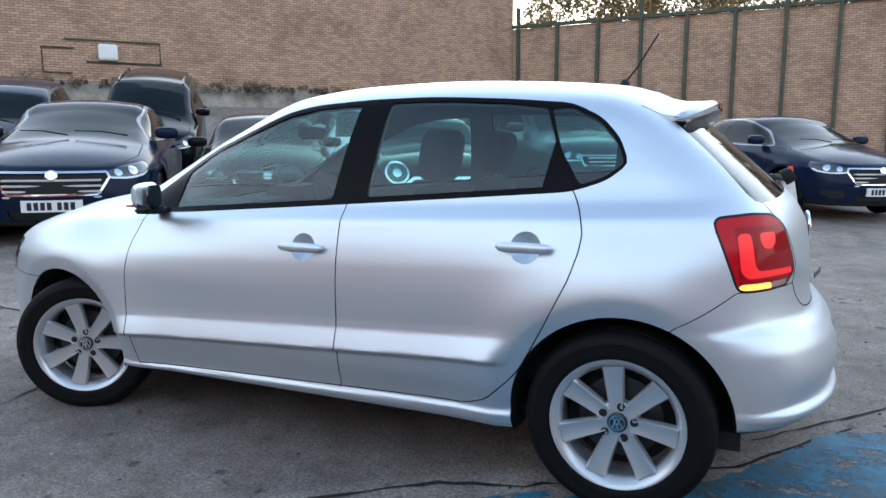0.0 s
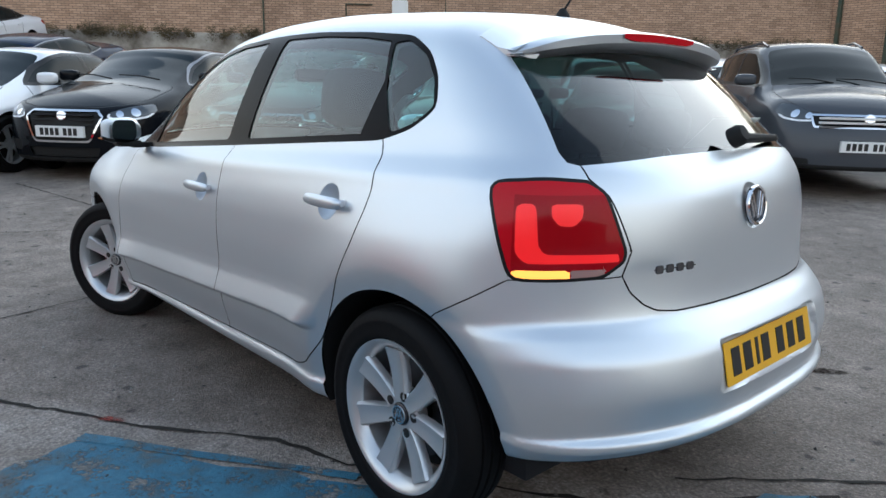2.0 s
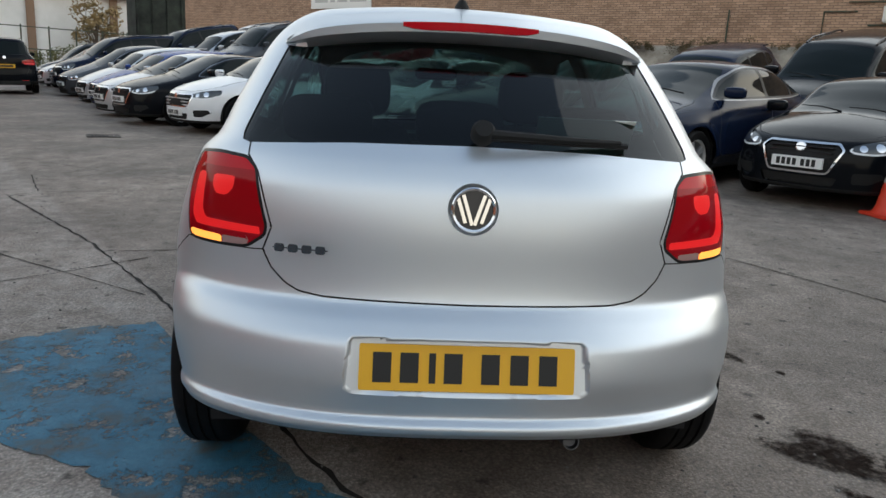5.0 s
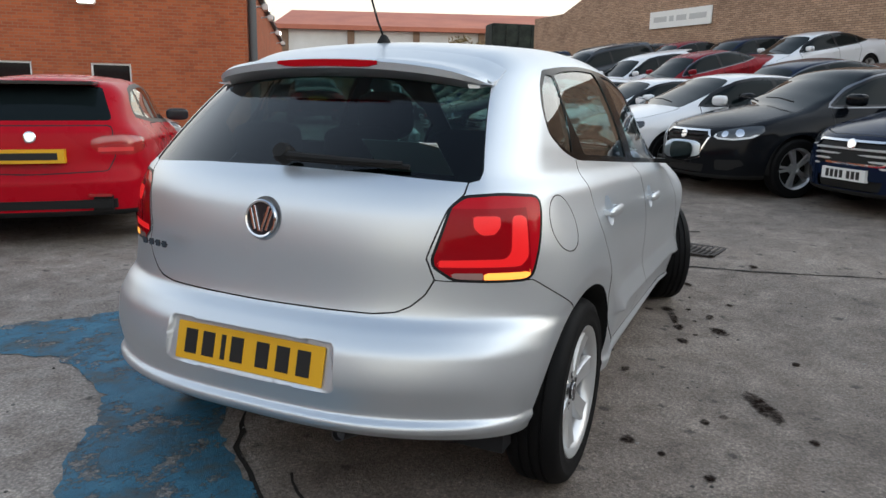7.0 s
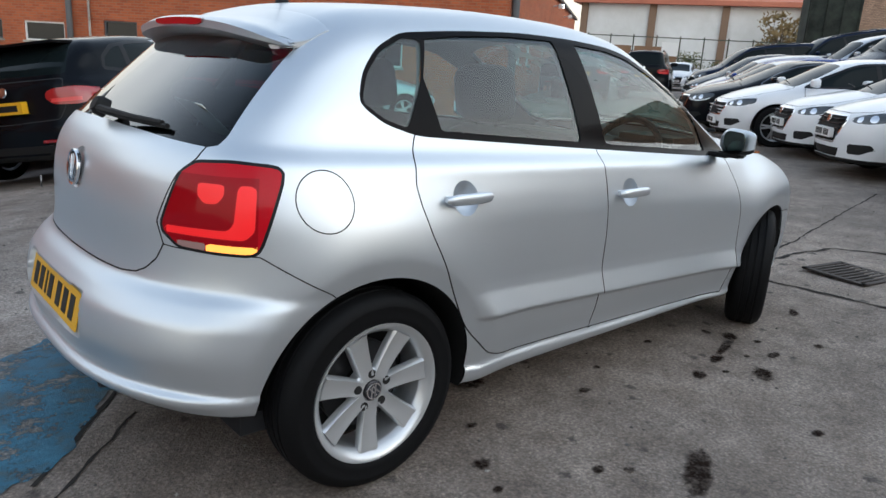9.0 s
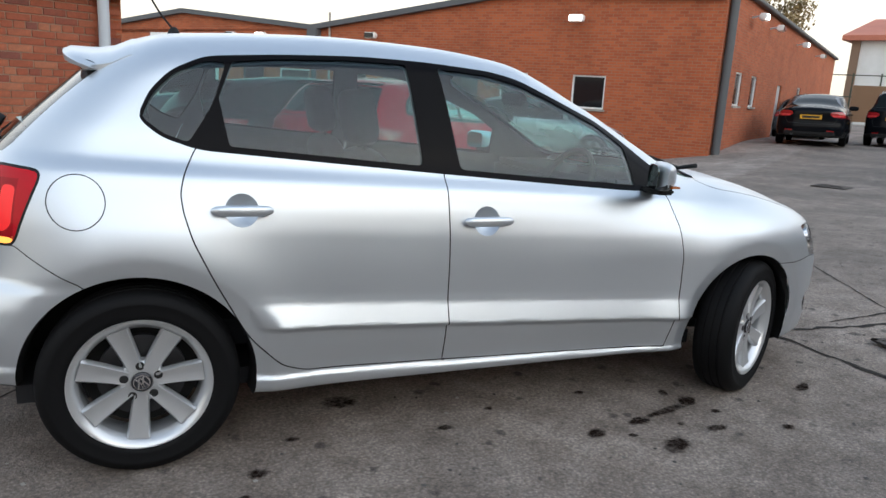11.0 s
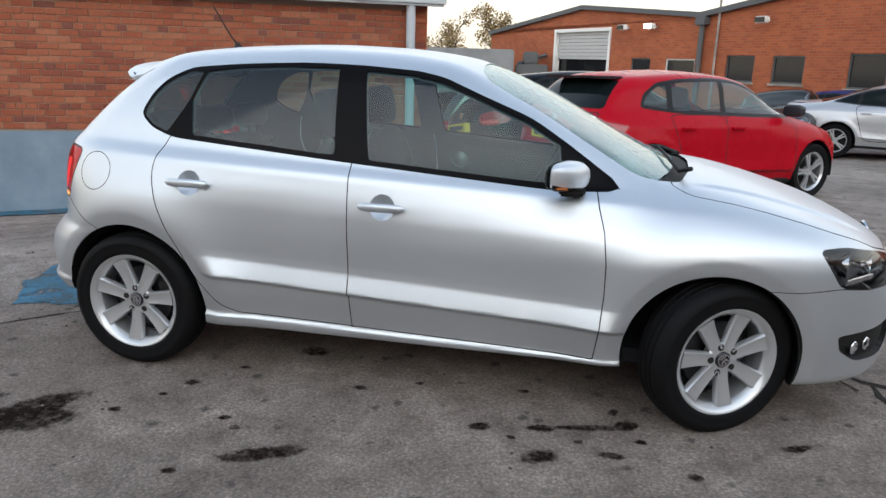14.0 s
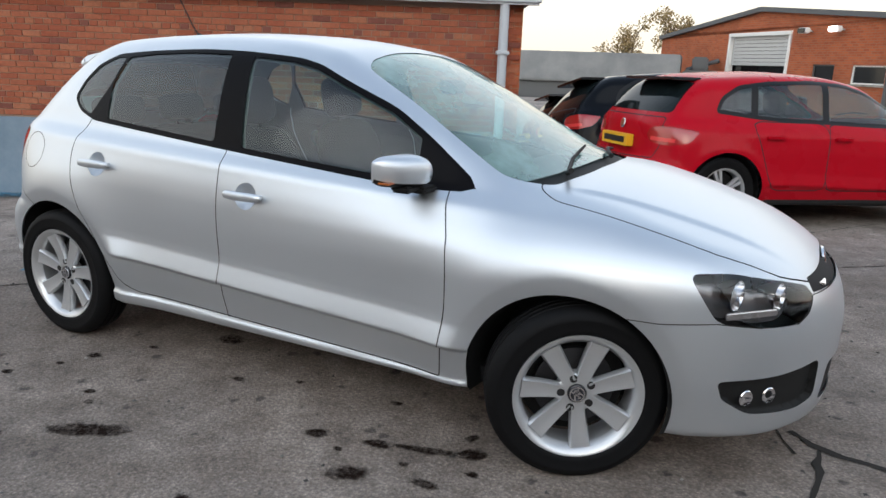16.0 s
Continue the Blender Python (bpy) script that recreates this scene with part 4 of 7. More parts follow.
    # number plates: the characters stand as plain bars
    tilt = math.degrees(math.atan(0.24))
    plate = part("number_plate", slab(rounded([(-0.26, -0.0555), (0.26, -0.0555), (0.26, 0.0555), (-0.26, 0.0555)], 4, 0.05), 0.003, pose(-1.876, 0, 0.5, 90 + tilt * 0, 0, -90) @ pose(0, 0, 0, -tilt, 0, 0)), YELLOW, car, "yellow rear number plate with black bars")
    for k, x in enumerate((-0.205, -0.14, -0.085, -0.035, 0.055, 0.125, 0.195)):
        w = 0.022 if k != 2 else 0.008
        part("character_bar", boxes((x - w, x + w, -0.036, 0.036, 0.003, 0.0045)), INK, plate).matrix_local = pose(-1.876, 0, 0.5, 90, 0, -90) @ pose(0, 0, 0, -tilt, 0, 0)
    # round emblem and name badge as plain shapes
    m = pose(-1.790, 0, 0.872, 90, 0, -90) @ pose(0, 0, 0, -8, 0, 0)
    emb = part("emblem", slab(circle(0.054, 36), 0.006, m, 0.002), BADGE, car, "round chrome and black emblem", smooth=True)
    ring = lathe([(0.055, 0.004), (0.055, 0.010), (0.052, 0.013), (0.047, 0.011), (0.047, 0.004)], 40, "z")
    bmesh.ops.transform(ring, verts=ring.verts, matrix=m)
    part("ring", ring, CHROME, emb, smooth=True)
    for dx, a, ln, dy in ((-0.029, 18, 0.062, -0.002), (-0.0145, 18, 0.076, 0.0), (0.0145, -18, 0.076, 0.0), (0.029, -18, 0.062, -0.002)):
        part("bar", slab([(-0.0042, -ln / 2), (0.0042, -ln / 2), (0.0042, ln / 2), (-0.0042, ln / 2)], 0.008, m @ pose(dx, dy, 0.003, 0, 0, a), 0.0015), CHROME, emb)
    m = pose(-1.800, 0.410, 0.763, 90, 0, -90) @ pose(0, 0, 0, 0, -12, 0) @ pose(0, 0, 0, -2, 0, 0)
    name = part("name_badge", slab([(-0.068, -0.0015), (0.068, -0.0015), (0.068, 0.0015), (-0.068, 0.0015)], 0.003, m), BADGE_METAL, car, "chrome name badge of plain bars")
    for x in (-0.052, -0.018, 0.016, 0.05):
        part("letter_bar", slab(rounded([(-0.012, -0.010), (0.012, -0.010), (0.012, 0.010), (-0.012, 0.010)], 4, 0.3), 0.004, m @ pose(x, 0, 0, 0, 0, 0), 0.001), BADGE_METAL, name)
    # rear wiper
    part("rear_wiper", merged(lathe([(0.03, 0.0), (0.03, 0.025), (0.022, 0.04), (0.0, 0.042)], 16, "x"), ), UNDER, car, "black rear wiper", smooth=True).matrix_local = pose(-1.70, -0.02, 1.045, 0, -30, 180)
    arm = merged(tube([(-1.725, -0.02, 1.050), (-1.722, -0.10, 1.048), (-1.70, -0.25, 1.043), (-1.665, -0.38, 1.040)], 0.014, 8, 0.5), tube([(-1.715, -0.04, 1.040), (-1.702, -0.20, 1.036), (-1.660, -0.40, 1.032)], 0.008, 6))
    part("wiper_arm", arm, UNDER, car, "black wiper arm and blade", smooth=True)
    # front wipers on the cowl
    for y0, y1 in ((-0.50, 0.02), (0.05, 0.50)):
        zz = lambda x, y: POLO_TOP(x) - 0.075 * (y / 0.6) ** 2 + 0.016
        pts = [(1.10, y0 + 0.02, 0.985), (1.065, y0 + 0.1, zz(1.05, y0 + 0.1)), (1.03, (y0 + y1) / 2, zz(1.02, (y0 + y1) / 2)), (1.0, y1, zz(0.99, y1))]
        part("wiper_arm", tube(pts, 0.010, 8, 0.6), UNDER, car, "black windscreen wiper", smooth=True)
    part("exhaust_tip", lathe([(0.0, 0.02), (0.016, 0.018), (0.018, 0.0), (0.021, 0.0), (0.021, 0.12), (0.018, 0.12)], 16, "x"), STEEL, car, "chrome exhaust tip", smooth=True).matrix_local = pose(-1.84, -0.28, 0.296, 0, 14, 0)
    part("silencer", boxes((-1.66, -1.50, -0.40, 0.25, 0.31, 0.37), bevel=0.02), UNDER, car)
    for x in (-1.235, 1.235):
        part("axle", boxes((x - 0.04, x + 0.04, -0.7, 0.7, 0.25, 0.33), bevel=0.02), UNDER, car)
    part("front_emblem", lathe([(0.0, 0.0), (0.05, 0.0), (0.052, 0.008), (0.042, 0.012), (0.0, 0.012)], 28, "x"), CHROME, car, "chrome front emblem", smooth=True).matrix_local = pose(1.925, 0, 0.685, 0, -14, 0)
    part("grille_strip", boxes((1.90, 1.935, -0.30, 0.30, 0.668, 0.676), bevel=0.003), CHROME, car)
    cabin(car)


def POLO_TOP(x):
    return float(curve(POLO["top"])(x))


def puff(x, y, z, a, b, c, n=12):
    """A soft cushion: a rounded box of half sizes a, b, c."""
    bm = bmesh.new()
    rows = []
    e = lambda t, k: math.copysign(abs(t) ** k, t)
    for i in range(n + 1):
        p = -math.pi / 2 + math.pi * i / n
        rows.append([bm.verts.new((x + a * e(math.cos(p), 0.5) * e(math.cos(math.pi * j / n), 0.5), y + b * e(math.cos(p), 0.5) * e(math.sin(math.pi * j / n), 0.5), z + c * e(math.sin(p), 0.5))) for j in range(2 * n)])
    for p, q in zip(rows, rows[1:]):
        for j in range(2 * n):
            k = (j + 1) % (2 * n)
            bm.faces.new((p[j], p[k], q[k], q[j]))
    bmesh.ops.remove_doubles(bm, verts=bm.verts, dist=1e-4)
    return bm


def seat(car, x, y, wide=0.25, rest=0.62, kind="front_seat"):
    s = new(kind)
    s.parent = car
    s.location = (x, y, 0.30)
    part("cushion", puff(0, 0, 0.085, 0.26, wide, 0.09), FABRIC, s, smooth=True)
    b = puff(0, 0, rest / 2, 0.07, wide, rest / 2)
    bmesh.ops.transform(b, verts=b.verts, matrix=pose(-0.24, 0, 0.12, 0, -17, 0))
    part("backrest", b, FABRIC, s, smooth=True)
    n = 1 if wide < 0.4 else 3
    for k in range(n):
        yy = 0 if n == 1 else (k - 1) * 0.40
        b = merged(puff(0, 0, 0.115 if n == 1 else 0.085, 0.055, 0.135, 0.105 if n == 1 else 0.07), tube([(0, 0.05, -0.06), (0, 0.05, 0.08)], 0.006, 6), tube([(0, -0.05, -0.06), (0, -0.05, 0.08)], 0.006, 6))
        bmesh.ops.transform(b, verts=b.verts, matrix=pose(-0.41 if n == 1 else -0.36, yy, 0.12 + rest * 0.97, 0, -10, 0))
        part("headrest", b, FABRIC, s, smooth=True)


def cabin(car):
    for y in (0.36, -0.36):
        seat(car, -0.02, y)
    seat(car, -0.88, 0, 0.62, 0.56, "rear_seat")
    part("dashboard", boxes((0.62, 0.98, -0.66, 0.66, 0.55, 0.90), (0.50, 0.75, -0.16, 0.16, 0.40, 0.86), (0.60, 0.86, -0.56, -0.20, 0.80, 0.955), bevel=0.03), DASH, car, smooth=True)
    pts = [(0.0, 0.185 * math.cos(2 * math.pi * k / 32), 0.185 * math.sin(2 * math.pi * k / 32)) for k in range(33)]
    wheel = merged(tube(pts, 0.015, 8), boxes((-0.01, 0.03, -0.06, 0.06, -0.06, 0.05), (-0.005, 0.015, -0.18, 0.18, -0.02, 0.02), bevel=0.01))
    part("steering_wheel", wheel, DASH, car, "black steering wheel", smooth=True).matrix_local = pose(0.48, -0.37, 0.86, 0, 24, 0)
    part("parcel_shelf", boxes((-1.66, -1.17, -0.52, 0.52, 0.895, 0.915), bevel=0.006), DASH, car)
    part("cabin_floor", boxes((-1.6, 1.0, -0.68, 0.68, 0.22, 0.28)), DASH, car)
    part("paper_sheet", boxes((-0.130, 0.130, -0.001, 0.001, -0.07, 0.07)), PAPER, car, "pale green printed sheet").matrix_local = pose(-1.52, -0.32, 1.045, 46, 0, -96)
    part("inner_mirror", boxes((-0.02, 0.01, -0.11, 0.11, -0.03, 0.03), bevel=0.012), UNDER, car).matrix_local = pose(0.40, 0, 1.23, 0, 10, 0)

# ---- parked cars ----
def car_spec(kind):
    """Curves and window outlines for a parked car of a kind."""
    if kind == "saloon":
        n, wb, H = 0.0, 2.82, 1.43
        xf, xr = wb / 2 + 0.90, -wb / 2 - 1.05
        top = [(xr - 0.3, 0.85), (xr, 1.00), (xr + 0.55, 1.06), (xr + 0.75, 1.09), (-1.05, 1.31), (-0.6, 1.41), (-0.1, H), (0.25, 1.40), (0.55, 1.29), (0.9, 1.14), (1.22, 1.02), (1.45, 0.97), (xf - 0.45, 0.88), (xf - 0.15, 0.77), (xf + 0.3, 0.5)]
        rear = [(0.1, xr + 0.12), (0.3, xr + 0.02), (0.5, xr), (0.65, xr + 0.02), (0.9, xr + 0.03), (1.05, xr + 0.10), (1.5, xr + 0.5)]
        frame = [(1.02, 0.965), (0.3, 0.965), (-1.05, 1.00), (-1.58, 1.05), (-1.30, 1.19), (-0.95, 1.32), (-0.5, 1.365), (0.0, 1.365), (0.3, 1.32), (0.65, 1.18)]
        screen = [(0.36, 0.55), (1.22, 0.66), (1.30, 0.3), (1.32, 0.0)]
        back = ("top", [(-1.72, 0.62), (-1.05, 0.52), (-0.98, 0.3), (-0.96, 0.0)], [(-1.80, 0.3), (-1.82, 0.0)])
        pillars, belt = (-0.30, -1.10), 0.98
    elif kind == "suv":
        wb, H = 2.70, 1.70
        xf, xr = wb / 2 + 0.88, -wb / 2 - 0.92
        top = [(xr - 0.3, 1.5), (xr + 0.15, 1.60), (-1.2, 1.67), (-0.4, H), (0.2, 1.67), (0.5, 1.57), (0.8, 1.40), (1.08, 1.22), (1.22, 1.16), (xf - 0.5, 1.07), (xf - 0.2, 0.97), (xf + 0.3, 0.6)]
        rear = [(0.1, xr + 0.2), (0.35, xr + 0.03), (0.55, xr), (0.75, xr + 0.02), (1.05, xr + 0.04), (1.2, xr + 0.12), (1.6, xr + 0.32), (1.8, xr + 0.5)]
        frame = [(1.02, 1.13), (0.3, 1.13), (-1.2, 1.17), (-1.85, 1.22), (-1.80, 1.40), (-1.62, 1.53), (-1.0, 1.575), (-0.3, 1.60), (0.2, 1.57), (0.42, 1.50), (0.75, 1.33)]
        screen = [(0.38, 0.58), (1.08, 0.68), (1.15, 0.3), (1.17, 0.0)]
        back = ("rear", [(0.66, 1.17), (0.60, 1.50), (0.0, 1.54)], [(0.0, 1.17)])
        pillars, belt = (-0.28, -1.15), 1.14
    elif kind == "mini":
        wb, H = 2.50, 1.42
        xf, xr = wb / 2 + 0.78, -wb / 2 - 0.62
        top = [(xr - 0.3, 1.3), (xr + 0.3, 1.37), (-1.1, 1.40), (-0.5, H), (0.1, 1.405), (0.36, 1.35), (0.55, 1.25), (0.78, 1.10), (0.95, 1.02), (1.1, 0.99), (xf - 0.45, 0.92), (xf - 0.2, 0.83), (xf + 0.3, 0.5)]
        rear = [(0.1, xr + 0.1), (0.3, xr), (0.5, xr), (0.62, xr + 0.04), (0.9, xr + 0.07), (1.0, xr + 0.12), (1.3, xr + 0.32), (1.6, xr + 0.6)]
        frame = [(0.86, 0.96), (0.3, 0.965), (-0.9, 0.98), (-1.40, 1.00), (-1.36, 1.17), (-1.22, 1.30), (-0.8, 1.335), (-0.3, 1.35), (0.1, 1.335), (0.34, 1.27), (0.62, 1.11)]
        screen = [(0.40, 0.54), (0.93, 0.62), (0.99, 0.3), (1.01, 0.0)]
        back = ("rear", [(0.60, 1.01), (0.52, 1.29), (0.0, 1.31)], [(0.0, 1.01)])
        pillars, belt = (-0.24, -0.98), 0.97
    else:
        wb, H = 2.52, 1.42
        xf, xr = wb / 2 + 0.82, -wb / 2 - 0.68
        top = [(xr - 0.3, 1.2), (xr + 0.3, 1.33), (-1.15, 1.385), (-0.5, H), (-0.1, 1.41), (0.22, 1.36), (0.45, 1.27), (0.8, 1.10), (1.05, 1.0), (1.2, 0.97), (xf - 0.45, 0.86), (xf - 0.2, 0.76), (xf + 0.3, 0.5)]
        rear = [(0.1, xr + 0.1), (0.3, xr), (0.5, xr), (0.62, xr + 0.05), (0.9, xr + 0.09), (1.0, xr + 0.16), (1.3, xr + 0.45), (1.6, xr + 0.8)]
        frame = [(0.92, 0.94), (0.3, 0.945), (-0.9, 0.98), (-1.35, 1.03), (-1.28, 1.17), (-1.10, 1.28), (-0.8, 1.325), (-0.3, 1.35), (0.05, 1.33), (0.25, 1.27), (0.6, 1.11)]
        screen = [(0.30, 0.53), (1.0, 0.62), (1.07, 0.3), (1.09, 0.0)]
        back = ("rear", [(0.60, 1.01), (0.50, 1.29), (0.0, 1.31)], [(0.0, 1.01)])
        pillars, belt = (-0.24, -0.98), 0.95
    k = (H - 1.42)
    spec = dict(
        belt=belt, floor=[(-3, 0.25 + k * 0.4), (-wb / 2, 0.22 + k * 0.4), (wb / 2, 0.2 + k * 0.4), (3, 0.2 + k * 0.4)],
        top=top, crown=[(-3, 0.05), (0.2, 0.05), (0.6, 0.08), (1.2, 0.05), (3, 0.06)],
        side=[(0.1, 0.80), (0.25, 0.86), (0.45, 0.905), (belt - 0.3, 0.905), (belt - 0.12, 0.895), (belt - 0.03, 0.855), (belt + 0.03, 0.81), (H - 0.12, 0.67), (H + 0.1, 0.52)],
        taper_low=[(-3, 0.3), (xr + 0.1, 0.10), (-wb / 2, 0.02), (-0.8, 0.0), (0.8, 0.0), (wb / 2, 0.03), (xf - 0.1, 0.17), (3, 0.4)],
        taper_high=[(-3, 0.3), (xr + 0.2, 0.13), (-1.3, 0.05), (-0.5, 0.0), (0.3, 0.02), (1.0, 0.09), (3, 0.4)],
        rear=rear, rear_round=(0.30, 3.0),
        front=[(0.1, xf - 0.12), (0.25, xf - 0.02), (0.45, xf), (0.65, xf - 0.03), (0.80, xf - 0.09), (1.0, xf - 0.25), (1.8, xf - 1.4)], front_round=(0.55, 2.6),
        arches=[(wb / 2, 0.33, 0.365, 0.014), (-wb / 2, 0.33, 0.365, 0.016)], lip=0.06,
        crease=0.026, crease_slope=0.03, crease_z=[0.28, 0.37, 0.385, 0.43, 0.50, 0.60], crease_y=[0.0, 0.2, 1.0, 0.5, 0.15, 0.0], crease_x=(-wb / 2 + 0.42, wb / 2 - 0.44),
    )
    return spec, dict(frame=frame, screen=screen, back=back, pillars=pillars, wb=wb, xf=xf, xr=xr, H=H, belt=belt)


def mirrored(points):
    return list(points) + [(x, -y) for x, y in reversed(points) if y > 1e-9]


SHELLS = {}
# outlines of grilles by style: half width, height and z over the grille's middle, as (y, z) corners
GRILLES = {
    "single": [(-0.36, 0.12), (0.36, 0.12), (0.43, 0.05), (0.31, -0.21), (-0.31, -0.21), (-0.43, 0.05)],
    "wide": [(-0.47, 0.10), (0.47, 0.10), (0.50, 0.04), (0.40, -0.13), (-0.40, -0.13), (-0.50, 0.04)],
    "slim": [(-0.52, 0.10), (0.52, 0.10), (0.50, -0.04), (-0.50, -0.04)],
    "oval": [(-0.42, 0.06), (0.42, 0.06), (0.55, -0.05), (0.46, -0.20), (-0.46, -0.20), (-0.55, -0.05)],
}


def car_shell(kind, style, near):
    if (kind, style, near) in SHELLS:
        return SHELLS[kind, style, near]
    spec, w = car_spec(kind)
    field = body_field(spec)
    sh = Shell(*net(field, (w["xr"] - 0.15, 0, 0.1), (w["xf"] + 0.15, 1.05, w["H"] + 0.1), 0.028 if near else 0.05))
    for ax, az, ar, _ in spec["arches"]:
        sh.region(lambda v: np.maximum(np.hypot(v[:, 0] - ax, v[:, 2] - az) - ar, 0.5 - np.abs(v[:, 1])), "arch")
    fl = curve(spec["floor"])
    sh.region(lambda v: v[:, 2] - fl(v[:, 0]) - 0.05, "underbody")
    side = side_shape(rounded(w["frame"], 3, 0.25))
    sh.region(side, "window_trim")
    sh.region(lambda v: side(v) + 0.014, "frame", ("window_trim",))
    sh.region(lambda v: side(v) + 0.036, "pane", ("frame",))
    for px in w["pillars"]:
        sh.region(lambda v: np.abs(v[:, 0] - px - 0.12 * (v[:, 2] - w["belt"])) - 0.035, "frame2", ("pane",))
    sh.tag[sh.tag == "frame2"] = "frame"
    sh.region(top_shape(rounded(mirrored(w["screen"]), 3, 0.12), w["belt"] - 0.06), "windscreen")
    mode, a, b = w["back"]
    if mode == "top":
        poly = [*a, *[(x, -y) for x, y in reversed(a) if y > 1e-9], *[(x, -y) for x, y in b if y > 1e-9], *reversed(b)]
        sh.region(top_shape(poly, 1.0), "rear_window")
    else:
        sh.region(rear_shape(rounded(both([*b, *a]), 3, 0.12)), "rear_window")
    # grille, then lamps that sweep round the corners
    gz = w["belt"] - 0.36
    grille = front_shape(rounded([(y, gz + z) for y, z in GRILLES[style]], 4, 0.16))
    sh.region(grille, "grille_rim")
    sh.region(lambda v: grille(v) + (0.020 if style != "oval" else 0.034), "grille", ("grille_rim",))
    zl = w["belt"] - 0.28
    if style == "oval":
        round_lamp = lambda v: np.maximum(np.hypot(np.abs(v[:, 1]) - 0.60, v[:, 2] - zl - 0.02) - 0.135, 1.0 - v[:, 0])
        sh.region(round_lamp, "lamp_rim")
        sh.region(lambda v: round_lamp(v) + 0.022, "headlamp", ("lamp_rim",))
        sh.region(lambda v: round_lamp(v) + 0.085, "lamp_eye", ("headlamp",))
    else:
        na = lambda v: np.arctan2(np.abs(v[:, 1]) - 0.30, v[:, 0] - w["xf"] + 0.60) * 0.45
        k = 1.25 if kind == "suv" else 1.0
        lamp = rounded(wrap([(80, zl + 0.095 * k), (58, zl + 0.085 * k), (36, zl + 0.055), (21, zl + 0.018), (17, zl - 0.03), (24, zl - 0.058), (44, zl - 0.066), (64, zl - 0.04), (78, zl + 0.03)], 0.45), 3, 0.25)
        head = lambda v: np.maximum(inside(lamp, na(v), v[:, 2]), w["xf"] - 0.75 - v[:, 0])
        sh.region(head, "headlamp")
        sh.region(lambda v: np.hypot(na(v) - radians(50) * 0.45, v[:, 2] - zl - 0.015) - 0.042, "lamp_eye", ("headlamp",))
        sh.region(lambda v: np.hypot(na(v) - radians(32) * 0.45, v[:, 2] - zl) - 0.034, "inner_eye", ("headlamp",))
        sh.region(lambda v: np.maximum(-(head(v) + 0.019), v[:, 2] - zl), "lamp_strip", ("headlamp",))
    zt = w["belt"] - 0.14 if kind != "suv" else w["belt"] - 0.20
    ta = lambda v: np.arctan2(np.abs(v[:, 1]) - 0.40, w["xr"] + 0.45 - v[:, 0]) * 0.42
    tail = rounded(wrap([(84, zt + 0.055), (50, zt + 0.085), (22, zt + 0.075), (8, zt + 0.05), (6, zt - 0.01), (18, zt - 0.07), (50, zt - 0.085), (72, zt - 0.05)], 0.42), 3, 0.25)
    sh.region(lambda v: np.maximum(inside(tail, ta(v), v[:, 2]), v[:, 0] - w["xr"] - 0.55), "tail_lamp")
    sh.region(lambda v: np.maximum(np.abs(v[:, 2] - zt + 0.035) - 0.018, np.abs(ta(v) - 0.26) - 0.15), "tail_bar", ("tail_lamp",))
    sh.region(front_shape(rounded([(-0.40, 0.36), (0.40, 0.36), (0.36, 0.26), (-0.36, 0.26)], 3, 0.2)), "intake")
    corner = rounded([(0.52, 0.42), (0.74, 0.43), (0.76, 0.38), (0.66, 0.31), (0.52, 0.31)], 3, 0.2)
    sh.region(lambda v: np.maximum(inside(corner, np.abs(v[:, 1]), v[:, 2]), 1.2 - v[:, 0]), "corner_intake")
    # shut lines of the doors, bonnet and tailgate
    hinge = 0.88 if kind != "saloon" else 0.98
    for x0, x1 in ((w["pillars"][0], hinge), (w["pillars"][1] - 0.05, w["pillars"][0])):
        poly = rounded([(x0, w["belt"] + 0.02), (x1, w["belt"] + 0.02), (x1, 0.36), (x0 + (0.0 if x0 > -0.5 else 0.22), 0.36)], 3, 0.15)
        sh.seam(side_shape(poly), width=0.005)
    sh.seam(top_shape(rounded(mirrored([(w["screen"][1][0] - 0.02, 0.70), (w["xf"] - 0.55, 0.70), (w["xf"] - 0.30, 0.58), (w["xf"] - 0.16, 0.34), (w["xf"] - 0.13, 0.0)]), 3, 0.2), w["belt"] - 0.32), width=0.005, name="bonnet_gap")
    sh.seam(rear_shape(rounded(both([(0.0, 0.58), (0.56, 0.60), (0.62, 0.72), (0.60, w["belt"] + 0.02), (0.0, w["belt"] + 0.02)]), 3, 0.15)), width=0.005, name="tailgate_gap")
    nor = gradient(field, sh.v, 0.012)
    nor /= np.linalg.norm(nor, axis=1)[:, None]
    out = {}
    for tag in sorted(set(sh.tag)):
        vv, tt, u = sh.take([tag])
        if tag in ("headlamp", "tail_lamp", "pane", "lamp_eye", "inner_eye", "lamp_strip", "lamp_rim", "tail_bar", "corner_intake"):
            for sign, sd in ((1, "_left"), (-1, "_right")):
                t2 = tt[(vv[tt].mean(1)[:, 1] * sign) > 0]
                k, inv = np.unique(t2, return_inverse=True)
                out[tag + sd] = mesh_from(vv[k] - nor[u][k] * 0.002, inv.reshape(-1, 3), nor[u][k])
        elif tag != "arch":
            out[tag] = mesh_from(vv - nor[u] * (0.02 if tag in ("grille", "intake") else 0.0), tt, nor[u])
    SHELLS[kind, style, near] = (out, w)
    return SHELLS[kind, style, near]


